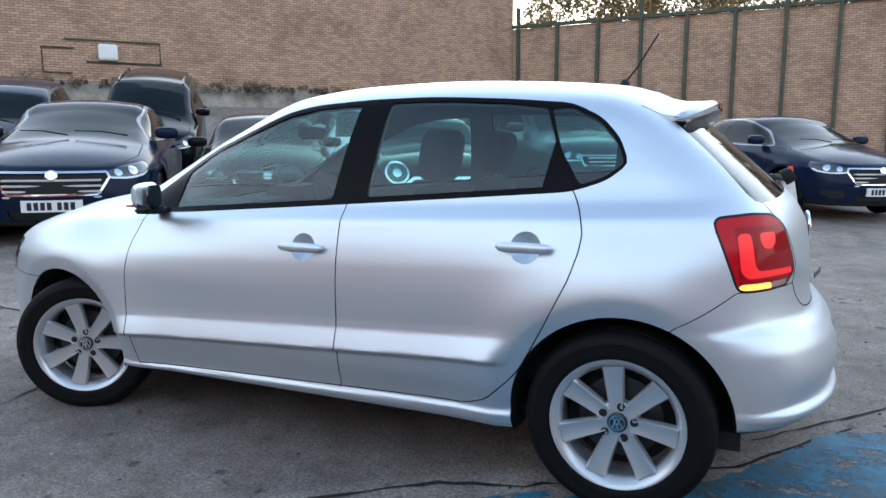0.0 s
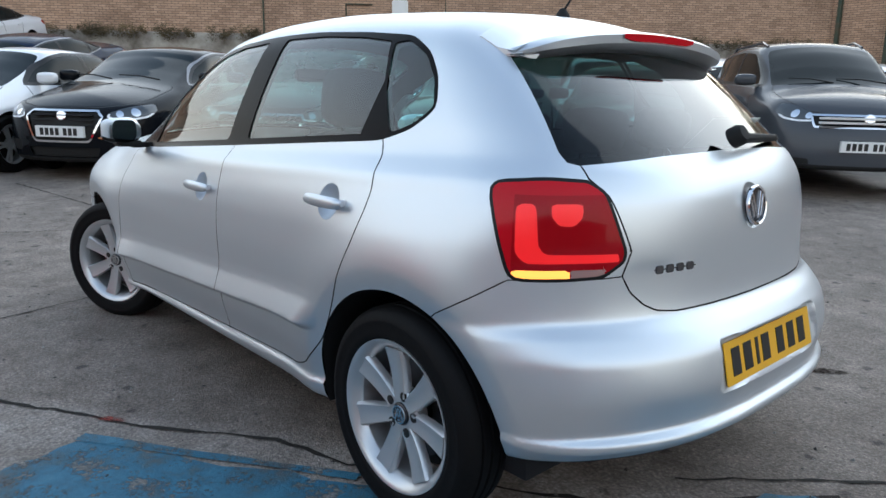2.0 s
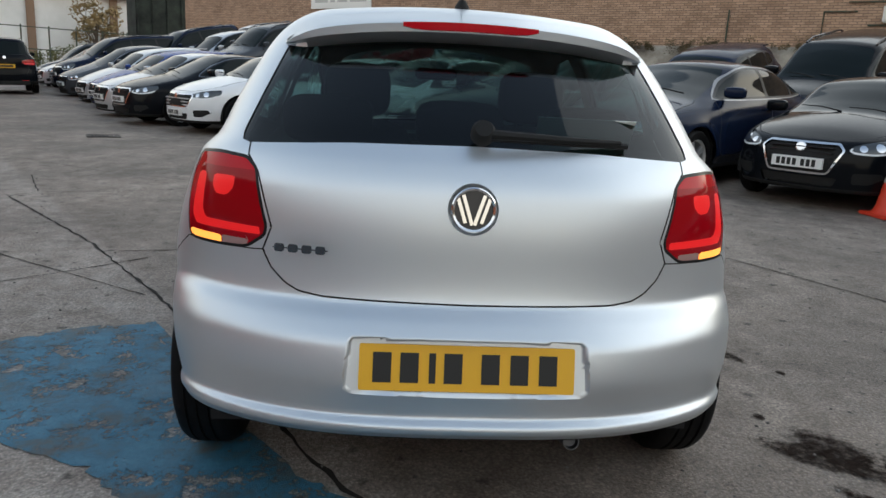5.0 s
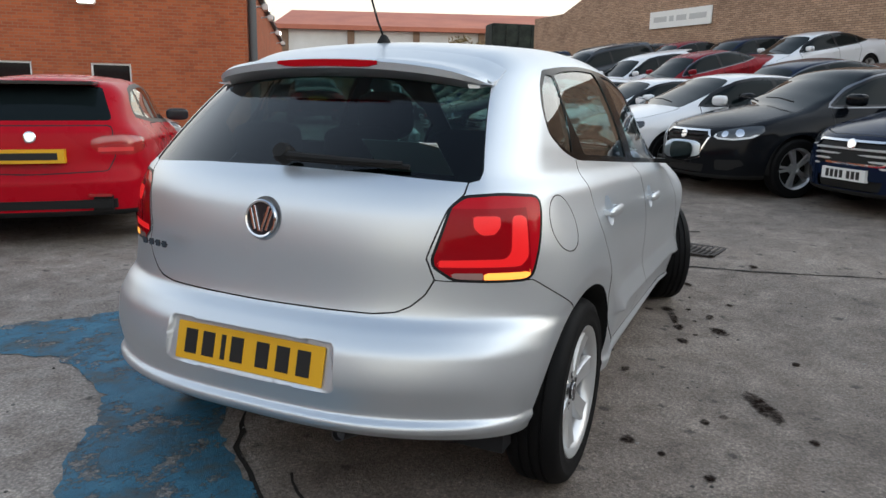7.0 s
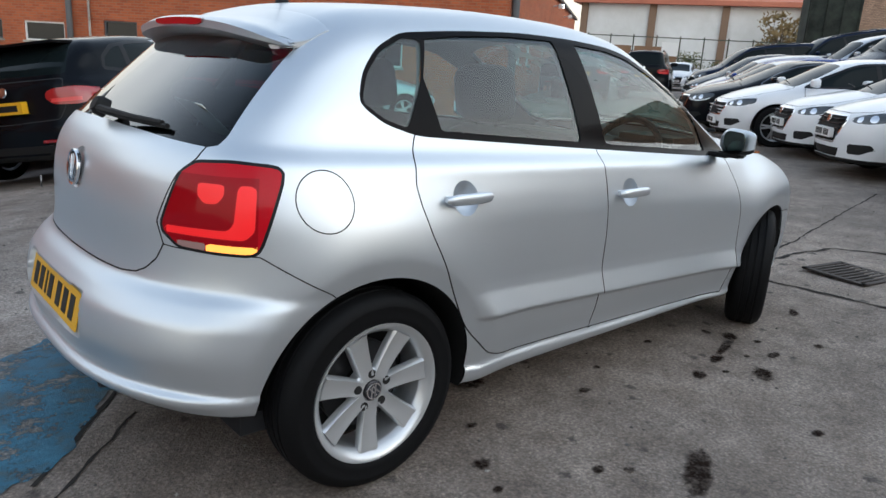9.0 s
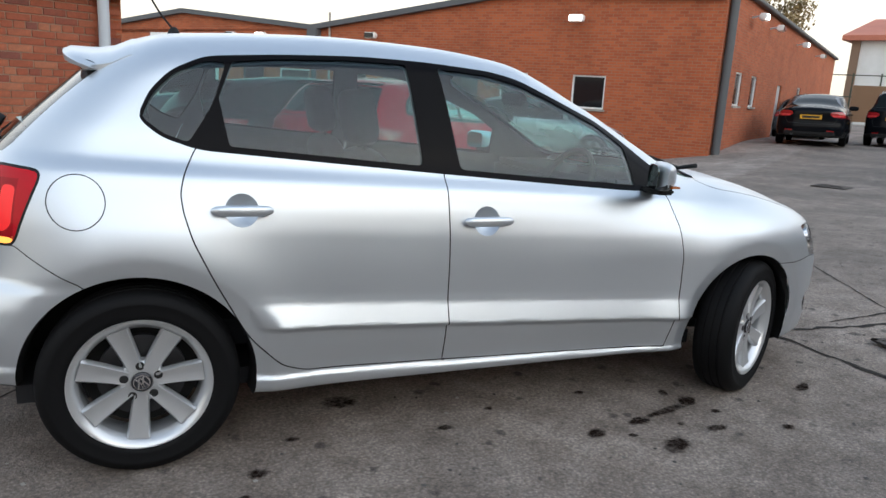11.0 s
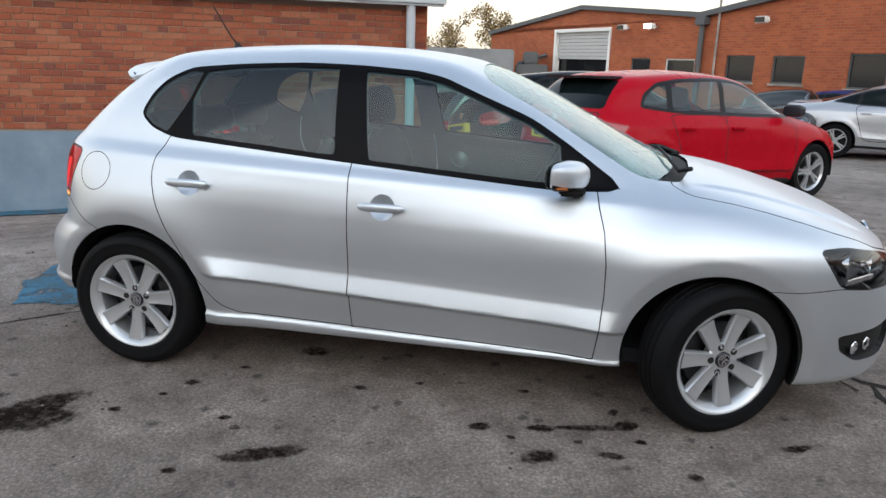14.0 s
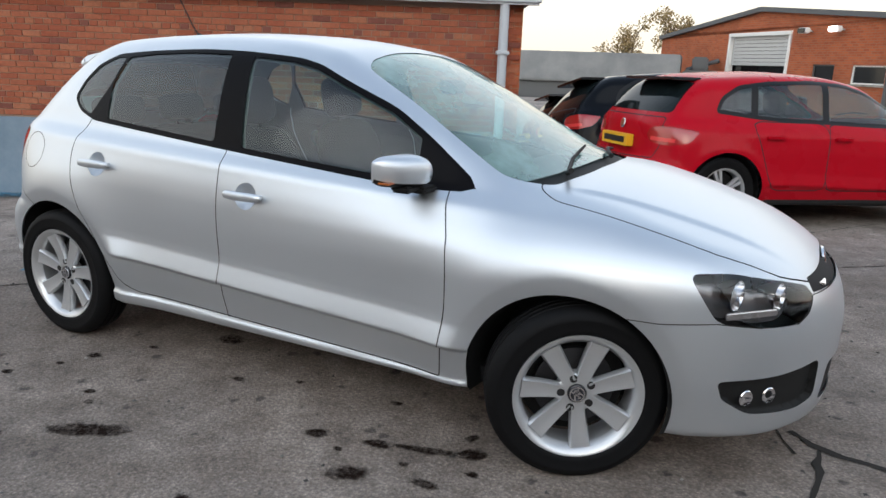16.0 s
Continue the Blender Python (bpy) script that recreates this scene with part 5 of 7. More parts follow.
def road_wheel():
    w = new("wheel")
    R, r = 0.325, 0.225
    part("tyre", lathe([(r, -0.10), (0.30, -0.10), (R, -0.07), (R, 0.05), (0.305, 0.075), (r + 0.02, 0.075), (r, 0.06)], 32), RUBBER, w, smooth=True)
    spokes = [lathe([(r, -0.08), (r - 0.02, -0.05), (r - 0.02, 0.04), (r, 0.062), (r + 0.008, 0.06)], 32), lathe([(0.0, 0.035), (0.06, 0.035), (0.065, 0.0)], 20)]
    for i in range(5):
        for d in (-0.13, 0.13):
            a = 2 * math.pi * i / 5 + d
            b = boxes((0.04, r - 0.01, 0.02, 0.045, -0.014, 0.014))
            bmesh.ops.rotate(b, verts=b.verts, cent=(0, 0, 0), matrix=Matrix.Rotation(-a, 3, "Y"))
            spokes.append(b)
    part("rim", merged(*spokes), ALLOY, w, "silver alloy rim", smooth=True)
    part("back", lathe([(0.0, -0.05), (0.19, -0.05), (0.2, -0.07), (0.0, -0.07)], 24), UNDER, w)
    return w


def pod(x, y, z, a, b, c, n=14):
    """A rounded oblong, flat to the rear."""
    bm = bmesh.new()
    rows = []
    for i in range(n + 1):
        p = -math.pi / 2 + math.pi * i / n
        row = []
        for j in range(2 * n):
            q = math.pi * j / n
            u, v, k = math.cos(p) * math.cos(q), math.sin(p), math.cos(p) * math.sin(q)
            e = lambda t: math.copysign(abs(t) ** 0.6, t)
            row.append(bm.verts.new((x + a * (e(u) if u > 0 else 0.3 * e(u)), y + b * e(v), z + c * e(k))))
        rows.append(row)
    for p, q in zip(rows, rows[1:]):
        for j in range(2 * n):
            k = (j + 1) % (2 * n)
            bm.faces.new((p[j], p[k], q[k], q[j]))
    bmesh.ops.remove_doubles(bm, verts=bm.verts, dist=1e-4)
    return bm


WHEEL = []
BUILT = {}
LAMP = mat("clear_lamp", (0.07, 0.075, 0.08), 0.10, 0.4, 0.6)
FROST = mat("frosted_strip", (0.75, 0.77, 0.80), 0.25, 0, 0.5)
RED_BAR = mat("pale_red_bar", (0.70, 0.05, 0.05), 0.2, 0, 0.6)
SHADE_GLASS = mat("dark_car_glass", (0.008, 0.012, 0.013), 0.04, 0.0, 0.0, 0.11)
SATIN = mat("satin_chrome", (0.70, 0.71, 0.72), 0.32, 0.55)
BRIGHT = mat("brushed_trim", (0.22, 0.22, 0.23), 0.35, 1.0)
RED_CAR_GLASS = glass("clear_car_glass", (0.75, 0.95, 0.93), 0.90, 0.0, 1.65)
RED_TAIL = mat("red_tail_lens", (0.35, 0.01, 0.012), 0.15, 0, 1.0)


def parked_car(kind, colour, x, y, face, label, style="single", size=1.0, near=False, group="parked cars"):
    """A parked car: built once for each kind, style and colour, then copied."""
    slope = Vector(((ground_z(x + 0.5, y) - ground_z(x - 0.5, y)), (ground_z(x, y + 0.5) - ground_z(x, y - 0.5)), 0))
    up = Vector((-slope.x, -slope.y, 1)).normalized()
    m = Matrix.Translation((x, y, ground_z(x, y))) @ Vector((0, 0, 1)).rotation_difference(up).to_matrix().to_4x4() @ pose(0, 0, 0, 0, 0, face) @ Matrix.Scale(size, 4)
    key = (kind, style, colour, near)
    if key in BUILT:
        c = copy_thing(BUILT[key], m)
        return tagged(c, label)
    shell, w = car_shell(kind, style, near)
    paints = PAINTS[colour]
    car = thing({"saloon": "saloon_car", "suv": "suv"}.get(kind, "hatchback_car"), label, "car", group)
    fresh = lambda tag: shell[tag].copy()
    panes = RED_CAR_GLASS if colour == "red" else SHADE_GLASS
    if colour == "red":
        for q in (0.36, -0.36):
            seat(car, -0.05, q)
        seat(car, -0.85, 0, 0.60, 0.50, "rear_seat")
        part("dashboard", boxes((0.60, 0.95, -0.66, 0.66, 0.55, 0.88), bevel=0.03), DASH, car, smooth=True)
    part("body", fresh("body"), paints, car)
    part("panel_gap", fresh("seam"), SEAM, car)
    part("bonnet_gap", fresh("bonnet_gap"), SEAM, car)
    part("tailgate_gap", fresh("tailgate_gap"), SEAM, car)
    part("underbody", fresh("underbody"), UNDER, car)
    part("window_trim", fresh("window_trim"), BRIGHT if kind == "saloon" and colour != "white" else TRIM, car, "bright strip round the windows" if kind == "saloon" and colour != "white" else "")
    part("window_frame", fresh("frame"), TRIM, car)
    for s in ("_left", "_right"):
        part("side_glass", fresh("pane" + s), panes, car, "clear side window" if colour == "red" else "dark side window")
        lamp = part("headlamp", fresh("headlamp" + s), LAMP, car, "clear headlamp with a dark bowl")
        part("reflector", fresh("lamp_eye" + s), CHROME, lamp, "chrome reflector")
        for tag, name in (("inner_eye", "reflector"), ("lamp_strip", "light_strip"), ("lamp_rim", "rim")):
            if tag + s in shell:
                part(name, fresh(tag + s), FROST if tag == "lamp_strip" else CHROME, lamp)
        lamp = part("tail_lamp", fresh("tail_lamp" + s), RED_TAIL, car, "red tail lamp")
        if "corner_intake" + s in shell:
            part("corner_intake", fresh("corner_intake" + s), UNDER, car)
        part("light_bar", fresh("tail_bar" + s), RED_BAR, lamp, "paler red bar")
    part("windscreen", fresh("windscreen"), panes, car)
    part("rear_window", fresh("rear_window"), SHADE_GLASS, car)
    g = part("grille", fresh("grille"), UNDER, car, "black grille")
    part("surround", fresh("grille_rim"), CHROME, g, "bright grille surround")
    if "intake" in shell:
        part("intake", fresh("intake"), UNDER, car)
    part("emblem", lathe([(0.0, 0.0), (0.050, 0.0), (0.053, 0.006), (0.042, 0.010), (0.0, 0.010)], 20, "x"), CHROME, g).matrix_local = pose(w["xf"] - 0.055 if style != "oval" else w["xf"] - 0.15, 0, w["belt"] - 0.30 if style != "oval" else w["belt"] - 0.18, 0, -16, 0)
    part("emblem", lathe([(0.0, 0.0), (0.045, 0.0), (0.048, -0.006), (0.038, -0.010), (0.0, -0.010)], 20, "x"), CHROME, car, "plain round rear emblem").matrix_local = pose(w["xr"] + (0.075 if kind != "suv" else 0.02), 0, w["belt"] - 0.07, 0, 10, 0)
    for ws in ((0.55, 0.02), (-0.03, -0.50)):
        x0 = w["screen"][1][0] + 0.02
        part("wiper", tube([(x0 + 0.03, ws[0], w["belt"] + 0.055), (x0, (ws[0] + ws[1]) / 2, w["belt"] + 0.095), (x0 - 0.04, ws[1], w["belt"] + 0.10)], 0.009, 6, 0.6), UNDER, car)
    if kind in ("hatch", "mini"):
        part("roof_spoiler", boxes((-1.66, -1.36, -0.47, 0.47, 1.305, 1.332), bevel=0.010), BADGE if colour == "red" else paints, car, smooth=True)
        part("rear_wiper", tube([(-1.725, 0.03, 1.02), (-1.705, -0.14, 1.04), (-1.665, -0.32, 1.065)], 0.015, 6, 0.6), UNDER, car)
    if kind == "suv":
        for y in (0.55, -0.55):
            part("roof_rail", tube([(-1.45, y, 1.60), (-1.3, y, 1.655), (0.0, y, 1.68), (0.25, y, 1.62)], 0.018, 8), BADGE, car, smooth=True)
    valance = part("rear_valance", boxes((w["xr"] - 0.004, w["xr"] + 0.30, -0.62, 0.62, 0.27, 0.40), bevel=0.03), UNDER, car, "black lower rear valance", smooth=True)
    for y in (0.50, -0.50):
        part("reflector", boxes((w["xr"] - 0.008, w["xr"] + 0.02, y - 0.09, y + 0.09, 0.395, 0.42), bevel=0.004), RED_TAIL, valance, "red reflector")
    part("exhaust_tip", lathe([(0.0, 0.02), (0.030, 0.018), (0.032, 0.0), (0.036, 0.0), (0.036, 0.12), (0.03, 0.12)], 14, "x"), STEEL, valance, "steel exhaust tip").matrix_local = pose(w["xr"] - 0.015, 0.42, 0.30)
    zb = w["belt"] - 0.36
    wide = {"single": 0.33, "wide": 0.42, "slim": 0.47, "oval": 0.44}[style]
    for i in range({"single": 5, "wide": 4, "slim": 2, "oval": 3}[style]):
        z = zb - 0.15 + 0.052 * i if style != "slim" else zb + 0.005 + 0.045 * i
        part("slat", boxes((w["xf"] - 0.10, w["xf"] - 0.038, -wide, wide, z, z + {"wide": 0.018, "slim": 0.022}.get(style, 0.010)), bevel=0.004), SATIN if style in ("wide", "slim") else BADGE, g)
    zp = zb - (0.10 if style in ("single", "oval") else 0.22)
    p = part("number_plate", boxes((w["xf"] - 0.03, w["xf"] + 0.012, -0.26, 0.26, zp - 0.055, zp + 0.055)), WHITE, car, "white front number plate with black bars")
    for k in range(7):
        q = -0.19 + 0.056 * k + (0.03 if k > 3 else 0.0)
        part("text_bar", boxes((w["xf"] + 0.012, w["xf"] + 0.015, q - 0.019, q + 0.019, zp - 0.036, zp + 0.036)), INK, p)
    zr = w["belt"] - 0.22 if kind != "suv" else 0.82
    p = part("number_plate", boxes((w["xr"] - 0.012, w["xr"] + 0.06, -0.26, 0.26, zr - 0.055, zr + 0.055)), YELLOW, car, "yellow rear number plate")
    part("text_bar", boxes((w["xr"] - 0.015, w["xr"] - 0.012, -0.21, 0.21, zr - 0.028, zr + 0.028)), INK, p)
    for s in (1, -1):
        part("door_mirror", pod(0.74, 0.90 * s, w["belt"] + 0.075, 0.085, 0.125, 0.068), BADGE if colour == "red" else paints, car, smooth=True)
        part("sill", boxes((-w["wb"] / 2 + 0.36, w["wb"] / 2 - 0.36, min(0.80 * s, 0.87 * s), max(0.80 * s, 0.87 * s), 0.22, 0.29), bevel=0.02), UNDER, car, smooth=True)
        for h in (w["pillars"][0] + 0.14, w["pillars"][1] + 0.16):
            part("door_handle", boxes((h - 0.09, h + 0.09, min(0.89 * s, 0.925 * s), max(0.89 * s, 0.925 * s), w["belt"] - 0.13, w["belt"] - 0.10), bevel=0.006), paints, car)
        for x0 in (w["wb"] / 2, -w["wb"] / 2):
            bm = bmesh.new()
            rows = []
            for k in range(15):
                a = radians(-10 + 200 * k / 14)
                rows.append([bm.verts.new((x0 + q * math.cos(a), s * yy, 0.33 + q * math.sin(a))) for q, yy in ((0.362, 0.87), (0.365, 0.5), (0.02, 0.5))])
            for a, b in zip(rows, rows[1:]):
                for j in range(2):
                    bm.faces.new((a[j], a[j + 1], b[j + 1], b[j]))
            part("arch_liner", bm, UNDER, car)
    if not WHEEL:
        WHEEL.append(road_wheel())
        first = WHEEL[0]
        first.parent = car
        first.matrix_local = pose(w["wb"] / 2, 0.80, 0.325)
        spots = ((w["wb"] / 2, -1), (-w["wb"] / 2, 1), (-w["wb"] / 2, -1))
    else:
        spots = ((w["wb"] / 2, 1), (w["wb"] / 2, -1), (-w["wb"] / 2, 1), (-w["wb"] / 2, -1))
    for wx, s in spots:
        o = copy_thing(WHEEL[0], pose(wx, 0.80 * s, 0.325, 0, 0, 0 if s > 0 else 180))
        o.parent = car
    car.matrix_world = m
    BUILT[kind, colour] = car
    return car


PAINTS = {
    "black": paint("black_paint", (0.005, 0.006, 0.008), 0.0, 0.14), "navy": paint("navy_paint", (0.008, 0.014, 0.035), 0.05, 0.16),
    "white": paint("white_paint", (0.70, 0.71, 0.73), 0.0, 0.3), "silver": paint("grey_silver_paint", (0.50, 0.51, 0.53), 0.5, 0.32),
    "red": paint("red_paint", (0.40, 0.0025, 0.012), 0.0, 0.28), "grey": paint("grey_paint", (0.07, 0.075, 0.085), 0.2, 0.2),
    "blue": paint("blue_paint", (0.02, 0.05, 0.22), 0.3, 0.28), "maroon": paint("maroon_paint", (0.20, 0.008, 0.015), 0.2, 0.28),
}

# ---- the yard: its ground rises to the brick wall and falls to the red building ----
RISE = curve([(-60, -0.62), (-9, -0.58), (-6.2, -0.42), (-4.9, -0.28), (-2.4, 0.0), (1.2, 0.0), (2.6, 0.08), (4, 0.13), (6.4, 0.19), (8, 0.24), (10, 0.42), (13, 1.0), (17, 1.8), (21, 2.3), (40, 2.4)])


def ground_z(x, y):
    b = 0.8 * x - 0.6 * y
    z = float(RISE(b))
    z -= 0.2 * min(max((y - 5) / 6, 0.0), 1.0) * min(max((4 - b) / 3, 0.0), 1.0)
    z += 0.22 * min(max((y - 8) / 5, 0.0), 1.0) * min(max((b - 1.5) / 3, 0.0), 1.0)
    far = min(max((y - 6) / 8, 0.0), 1.0)
    if z > 0.3:
        z = z + far * (min(0.3 + (z - 0.3) * 0.15, z) - z)
    return z


YARD = mat("worn_concrete", (0.2, 0.19, 0.18), 0.8)


def yard_material():
    m, t = YARD, YARD.node_tree
    b = t.nodes["Principled BSDF"]
    c = t.nodes.new("ShaderNodeTexCoord")
    big = node(m, "ShaderNodeTexNoise", Scale=0.55, Detail=6.0, Roughness=0.6)
    mid = node(m, "ShaderNodeTexNoise", Scale=5.0, Detail=8.0, Roughness=0.7)
    grit = node(m, "ShaderNodeTexVoronoi", Scale=130.0)
    fine = node(m, "ShaderNodeTexNoise", Scale=75.0, Detail=6.0, Roughness=0.85)
    for n in (big, mid, grit, fine):
        wire(m, c, "Object", n, "Vector")
    r1 = t.nodes.new("ShaderNodeValToRGB")
    ramp(r1, [(0.30, (0.152, 0.137, 0.123)), (0.50, (0.242, 0.218, 0.197)), (0.72, (0.350, 0.316, 0.285))])
    wire(m, big, "Fac", r1, "Fac")
    r2 = t.nodes.new("ShaderNodeValToRGB")
    ramp(r2, [(0.30, (0.34, 0.31, 0.29)), (0.44, (0.78, 0.75, 0.72)), (0.56, (1.02, 1.02, 1.02)), (0.70, (1.5, 1.49, 1.47))])
    wire(m, mid, "Fac", r2, "Fac")
    r3 = t.nodes.new("ShaderNodeValToRGB")
    ramp(r3, [(0.30, (0.26, 0.25, 0.24)), (0.5, (0.92, 0.92, 0.92)), (0.66, (1.7, 1.66, 1.6)), (0.78, (2.6, 2.5, 2.4))])
    wire(m, fine, "Fac", r3, "Fac")
    cell = node(m, "ShaderNodeTexVoronoi", Scale=80.0)
    wire(m, c, "Object", cell, "Vector")
    r4 = t.nodes.new("ShaderNodeValToRGB")
    ramp(r4, [(0.06, (1.8, 1.75, 1.68)), (0.22, (1.05, 1.05, 1.05)), (0.5, (0.9, 0.9, 0.9)), (0.8, (0.62, 0.61, 0.6))])
    wire(m, cell, "Distance", r4, "Fac")
    last = r1
    for r in (r2, r3, r4):
        x = t.nodes.new("ShaderNodeMix")
        x.data_type, x.blend_type = "RGBA", "MULTIPLY"
        x.inputs["Factor"].default_value = 0.8
        t.links.new(last.outputs["Color"] if last is r1 else last.outputs["Result"], x.inputs["A"])
        t.links.new(r.outputs["Color"], x.inputs["B"])
        last = x
    # paler concrete beyond the long joint, browner tarmac before it
    dot = t.nodes.new("ShaderNodeVectorMath")
    dot.operation = "DOT_PRODUCT"
    dot.inputs[1].default_value = (-0.557, 0.83, 0.0)
    wire(m, c, "Object", dot, 0)
    side = node(m, "ShaderNodeMapRange", From_Min=0.96, From_Max=1.06)
    wire(m, dot, "Value", side, "Value")
    tone = t.nodes.new("ShaderNodeMix")
    tone.data_type = "RGBA"
    tone.inputs["A"].default_value = (1.0, 0.935, 0.88, 1)
    tone.inputs["B"].default_value = (1.32, 1.28, 1.25, 1)
    wire(m, side, "Result", tone, "Factor")
    x = t.nodes.new("ShaderNodeMix")
    x.data_type, x.blend_type = "RGBA", "MULTIPLY"
    x.inputs["Factor"].default_value = 1.0
    t.links.new(last.outputs["Result"], x.inputs["A"])
    t.links.new(tone.outputs["Result"], x.inputs["B"])
    last = x
    # small dark drips, strewn about
    drip = node(m, "ShaderNodeTexVoronoi", Scale=5.5, Randomness=1.0)
    wob = node(m, "ShaderNodeTexNoise", Scale=22.0, Detail=5.0, Roughness=0.7)
    far = node(m, "ShaderNodeTexNoise", Scale=1.1, Detail=2.0)
    for n in (drip, wob, far):
        wire(m, c, "Object", n, "Vector")
    sum1 = t.nodes.new("ShaderNodeMath")
    sum1.operation = "MULTIPLY_ADD"
    wire(m, wob, "Fac", sum1, 0)
    sum1.inputs[1].default_value = -0.42
    wire(m, drip, "Distance", sum1, 2)
    sum2 = t.nodes.new("ShaderNodeMath")
    sum2.operation = "MULTIPLY_ADD"
    wire(m, far, "Fac", sum2, 0)
    sum2.inputs[1].default_value = -0.30
    wire(m, sum1, "Value", sum2, 2)
    spot = node(m, "ShaderNodeMapRange", From_Min=-0.29, From_Max=-0.21, To_Min=0.35, To_Max=1.0)
    wire(m, sum2, "Value", spot, "Value")
    x = t.nodes.new("ShaderNodeMix")
    x.data_type, x.blend_type = "RGBA", "MULTIPLY"
    x.inputs["Factor"].default_value = 1.0
    t.links.new(last.outputs["Result"], x.inputs["A"])
    wire(m, spot, "Result", x, "B")
    last = x
    t.links.new(last.outputs["Result"], b.inputs["Base Color"])
    k = node(m, "ShaderNodeBump", Strength=0.45, Distance=0.008)
    add = t.nodes.new("ShaderNodeMath")
    add.operation = "ADD"
    wire(m, fine, "Fac", add, 0)
    wire(m, grit, "Distance", add, 1)
    wire(m, add, "Value", k, "Height")
    wire(m, k, "Normal", b, "Normal")
    q = node(m, "ShaderNodeMapRange", To_Min=0.62, To_Max=0.92)
    wire(m, mid, "Fac", q, "Value")
    wire(m, q, "Result", b, "Roughness")


yard_material()


def build_ground():
    line = np.concatenate([np.linspace(-400, -40, 7)[:-1], np.linspace(-40, -6, 28)[:-1], np.linspace(-6, 7.5, 55)[:-1], np.linspace(7.5, 60, 43), np.linspace(60, 420, 7)[1:]])
    v = [(x, y, ground_z(x, y)) for x in line for y in line]
    n = len(line)
    f = [(i * n + j, (i + 1) * n + j, (i + 1) * n + j + 1, i * n + j + 1) for i in range(n - 1) for j in range(n - 1)]
    me = bpy.data.meshes.new("ground")
    me.from_pydata(v, [], f)
    me.shade_smooth()
    tagged(part("ground", me, YARD), "worn grey concrete and tarmac yard", "ground", kind="structure")


build_ground()


def sheet(outline, lift):
    """A flat sheet on the ground."""
    bm = bmesh.new()
    vs = [bm.verts.new((x, y, ground_z(x, y) + lift)) for x, y in outline]
    f = bm.faces.new(vs)
    bmesh.ops.triangulate(bm, faces=[f])
    return bm


STAIN = mat("oil_stain", (0.035, 0.028, 0.024), 0.9, 0, 0, 0.04)
mottle(STAIN, [(0.35, (0.008, 0.005, 0.004)), (0.55, (0.020, 0.013, 0.010)), (0.72, (0.045, 0.033, 0.027))], 24)


def soak(m, least=0.47, wide=0.26, reach=1.0, scale=24.0):
    """Let a sheet show only where noise and the nearness to its middle allow it."""
    t = m.node_tree
    b = t.nodes["Principled BSDF"]
    c = t.nodes.new("ShaderNodeTexCoord")
    g = t.nodes.new("ShaderNodeNewGeometry")
    n = node(m, "ShaderNodeTexNoise", Scale=scale, Detail=9.0, Roughness=0.78)
    wire(m, g, "Position", n, "Vector")
    ln = t.nodes.new("ShaderNodeVectorMath")
    ln.operation = "LENGTH"
    wire(m, c, "Object", ln, 0)
    near = node(m, "ShaderNodeMapRange", From_Min=0.35, From_Max=1.0, To_Min=0.16, To_Max=-0.36)
    near.inputs["From Max"].default_value = reach
    wire(m, ln, "Value", near, "Value")
    add = t.nodes.new("ShaderNodeMath")
    wire(m, n, "Fac", add, 0)
    wire(m, near, "Result", add, 1)
    cut = node(m, "ShaderNodeMapRange", From_Min=least, From_Max=least + wide)
    wire(m, add, "Value", cut, "Value")
    wire(m, cut, "Result", b, "Alpha")


soak(STAIN)
CRACK = mat("crack_dirt_and_pit_shade", (0.030, 0.027, 0.024), 0.95, 0, 0, 0.2)
BLUE = mat("worn_blue_paint", (0.07, 0.24, 0.36), 0.6)


def blue_material():
    m, t = BLUE, BLUE.node_tree
    b = t.nodes["Principled BSDF"]
    c = t.nodes.new("ShaderNodeTexCoord")
    n = node(m, "ShaderNodeTexNoise", Scale=4.5, Detail=10.0, Roughness=0.72)
    n2 = node(m, "ShaderNodeTexNoise", Scale=2.0, Detail=4.0)
    wire(m, c, "Object", n, "Vector")
    wire(m, c, "Object", n2, "Vector")
    r = t.nodes.new("ShaderNodeValToRGB")
    ramp(r, [(0.36, (0.085, 0.095, 0.098)), (0.44, (0.052, 0.120, 0.165)), (0.50, (0.038, 0.146, 0.230)), (0.60, (0.052, 0.192, 0.295)), (0.72, (0.10, 0.240, 0.335))])
    wire(m, n, "Fac", r, "Fac")
    wire(m, r, "Color", b, "Base Color")
    q = node(m, "ShaderNodeMapRange", To_Min=0.45, To_Max=0.8)
    wire(m, n2, "Fac", q, "Value")
    wire(m, q, "Result", b, "Roughness")
    grit = node(m, "ShaderNodeTexNoise", Scale=75.0, Detail=6.0, Roughness=0.85)
    wire(m, c, "Object", grit, "Vector")
    k = node(m, "ShaderNodeBump", Strength=0.7, Distance=0.008)
    wire(m, grit, "Fac", k, "Height")
    wire(m, k, "Normal", b, "Normal")
    # worn through to the concrete in flakes
    wear = node(m, "ShaderNodeTexNoise", Scale=6.0, Detail=10.0, Roughness=0.78)
    wire(m, c, "Object", wear, "Vector")
    add = t.nodes.new("ShaderNodeMath")
    add.operation = "MULTIPLY_ADD"
    wire(m, grit, "Fac", add, 0)
    add.inputs[1].default_value = 0.35
    wire(m, wear, "Fac", add, 2)
    cut = node(m, "ShaderNodeMapRange", From_Min=0.57, From_Max=0.66)
    wire(m, add, "Value", cut, "Value")
    wire(m, cut, "Result", b, "Alpha")


blue_material()


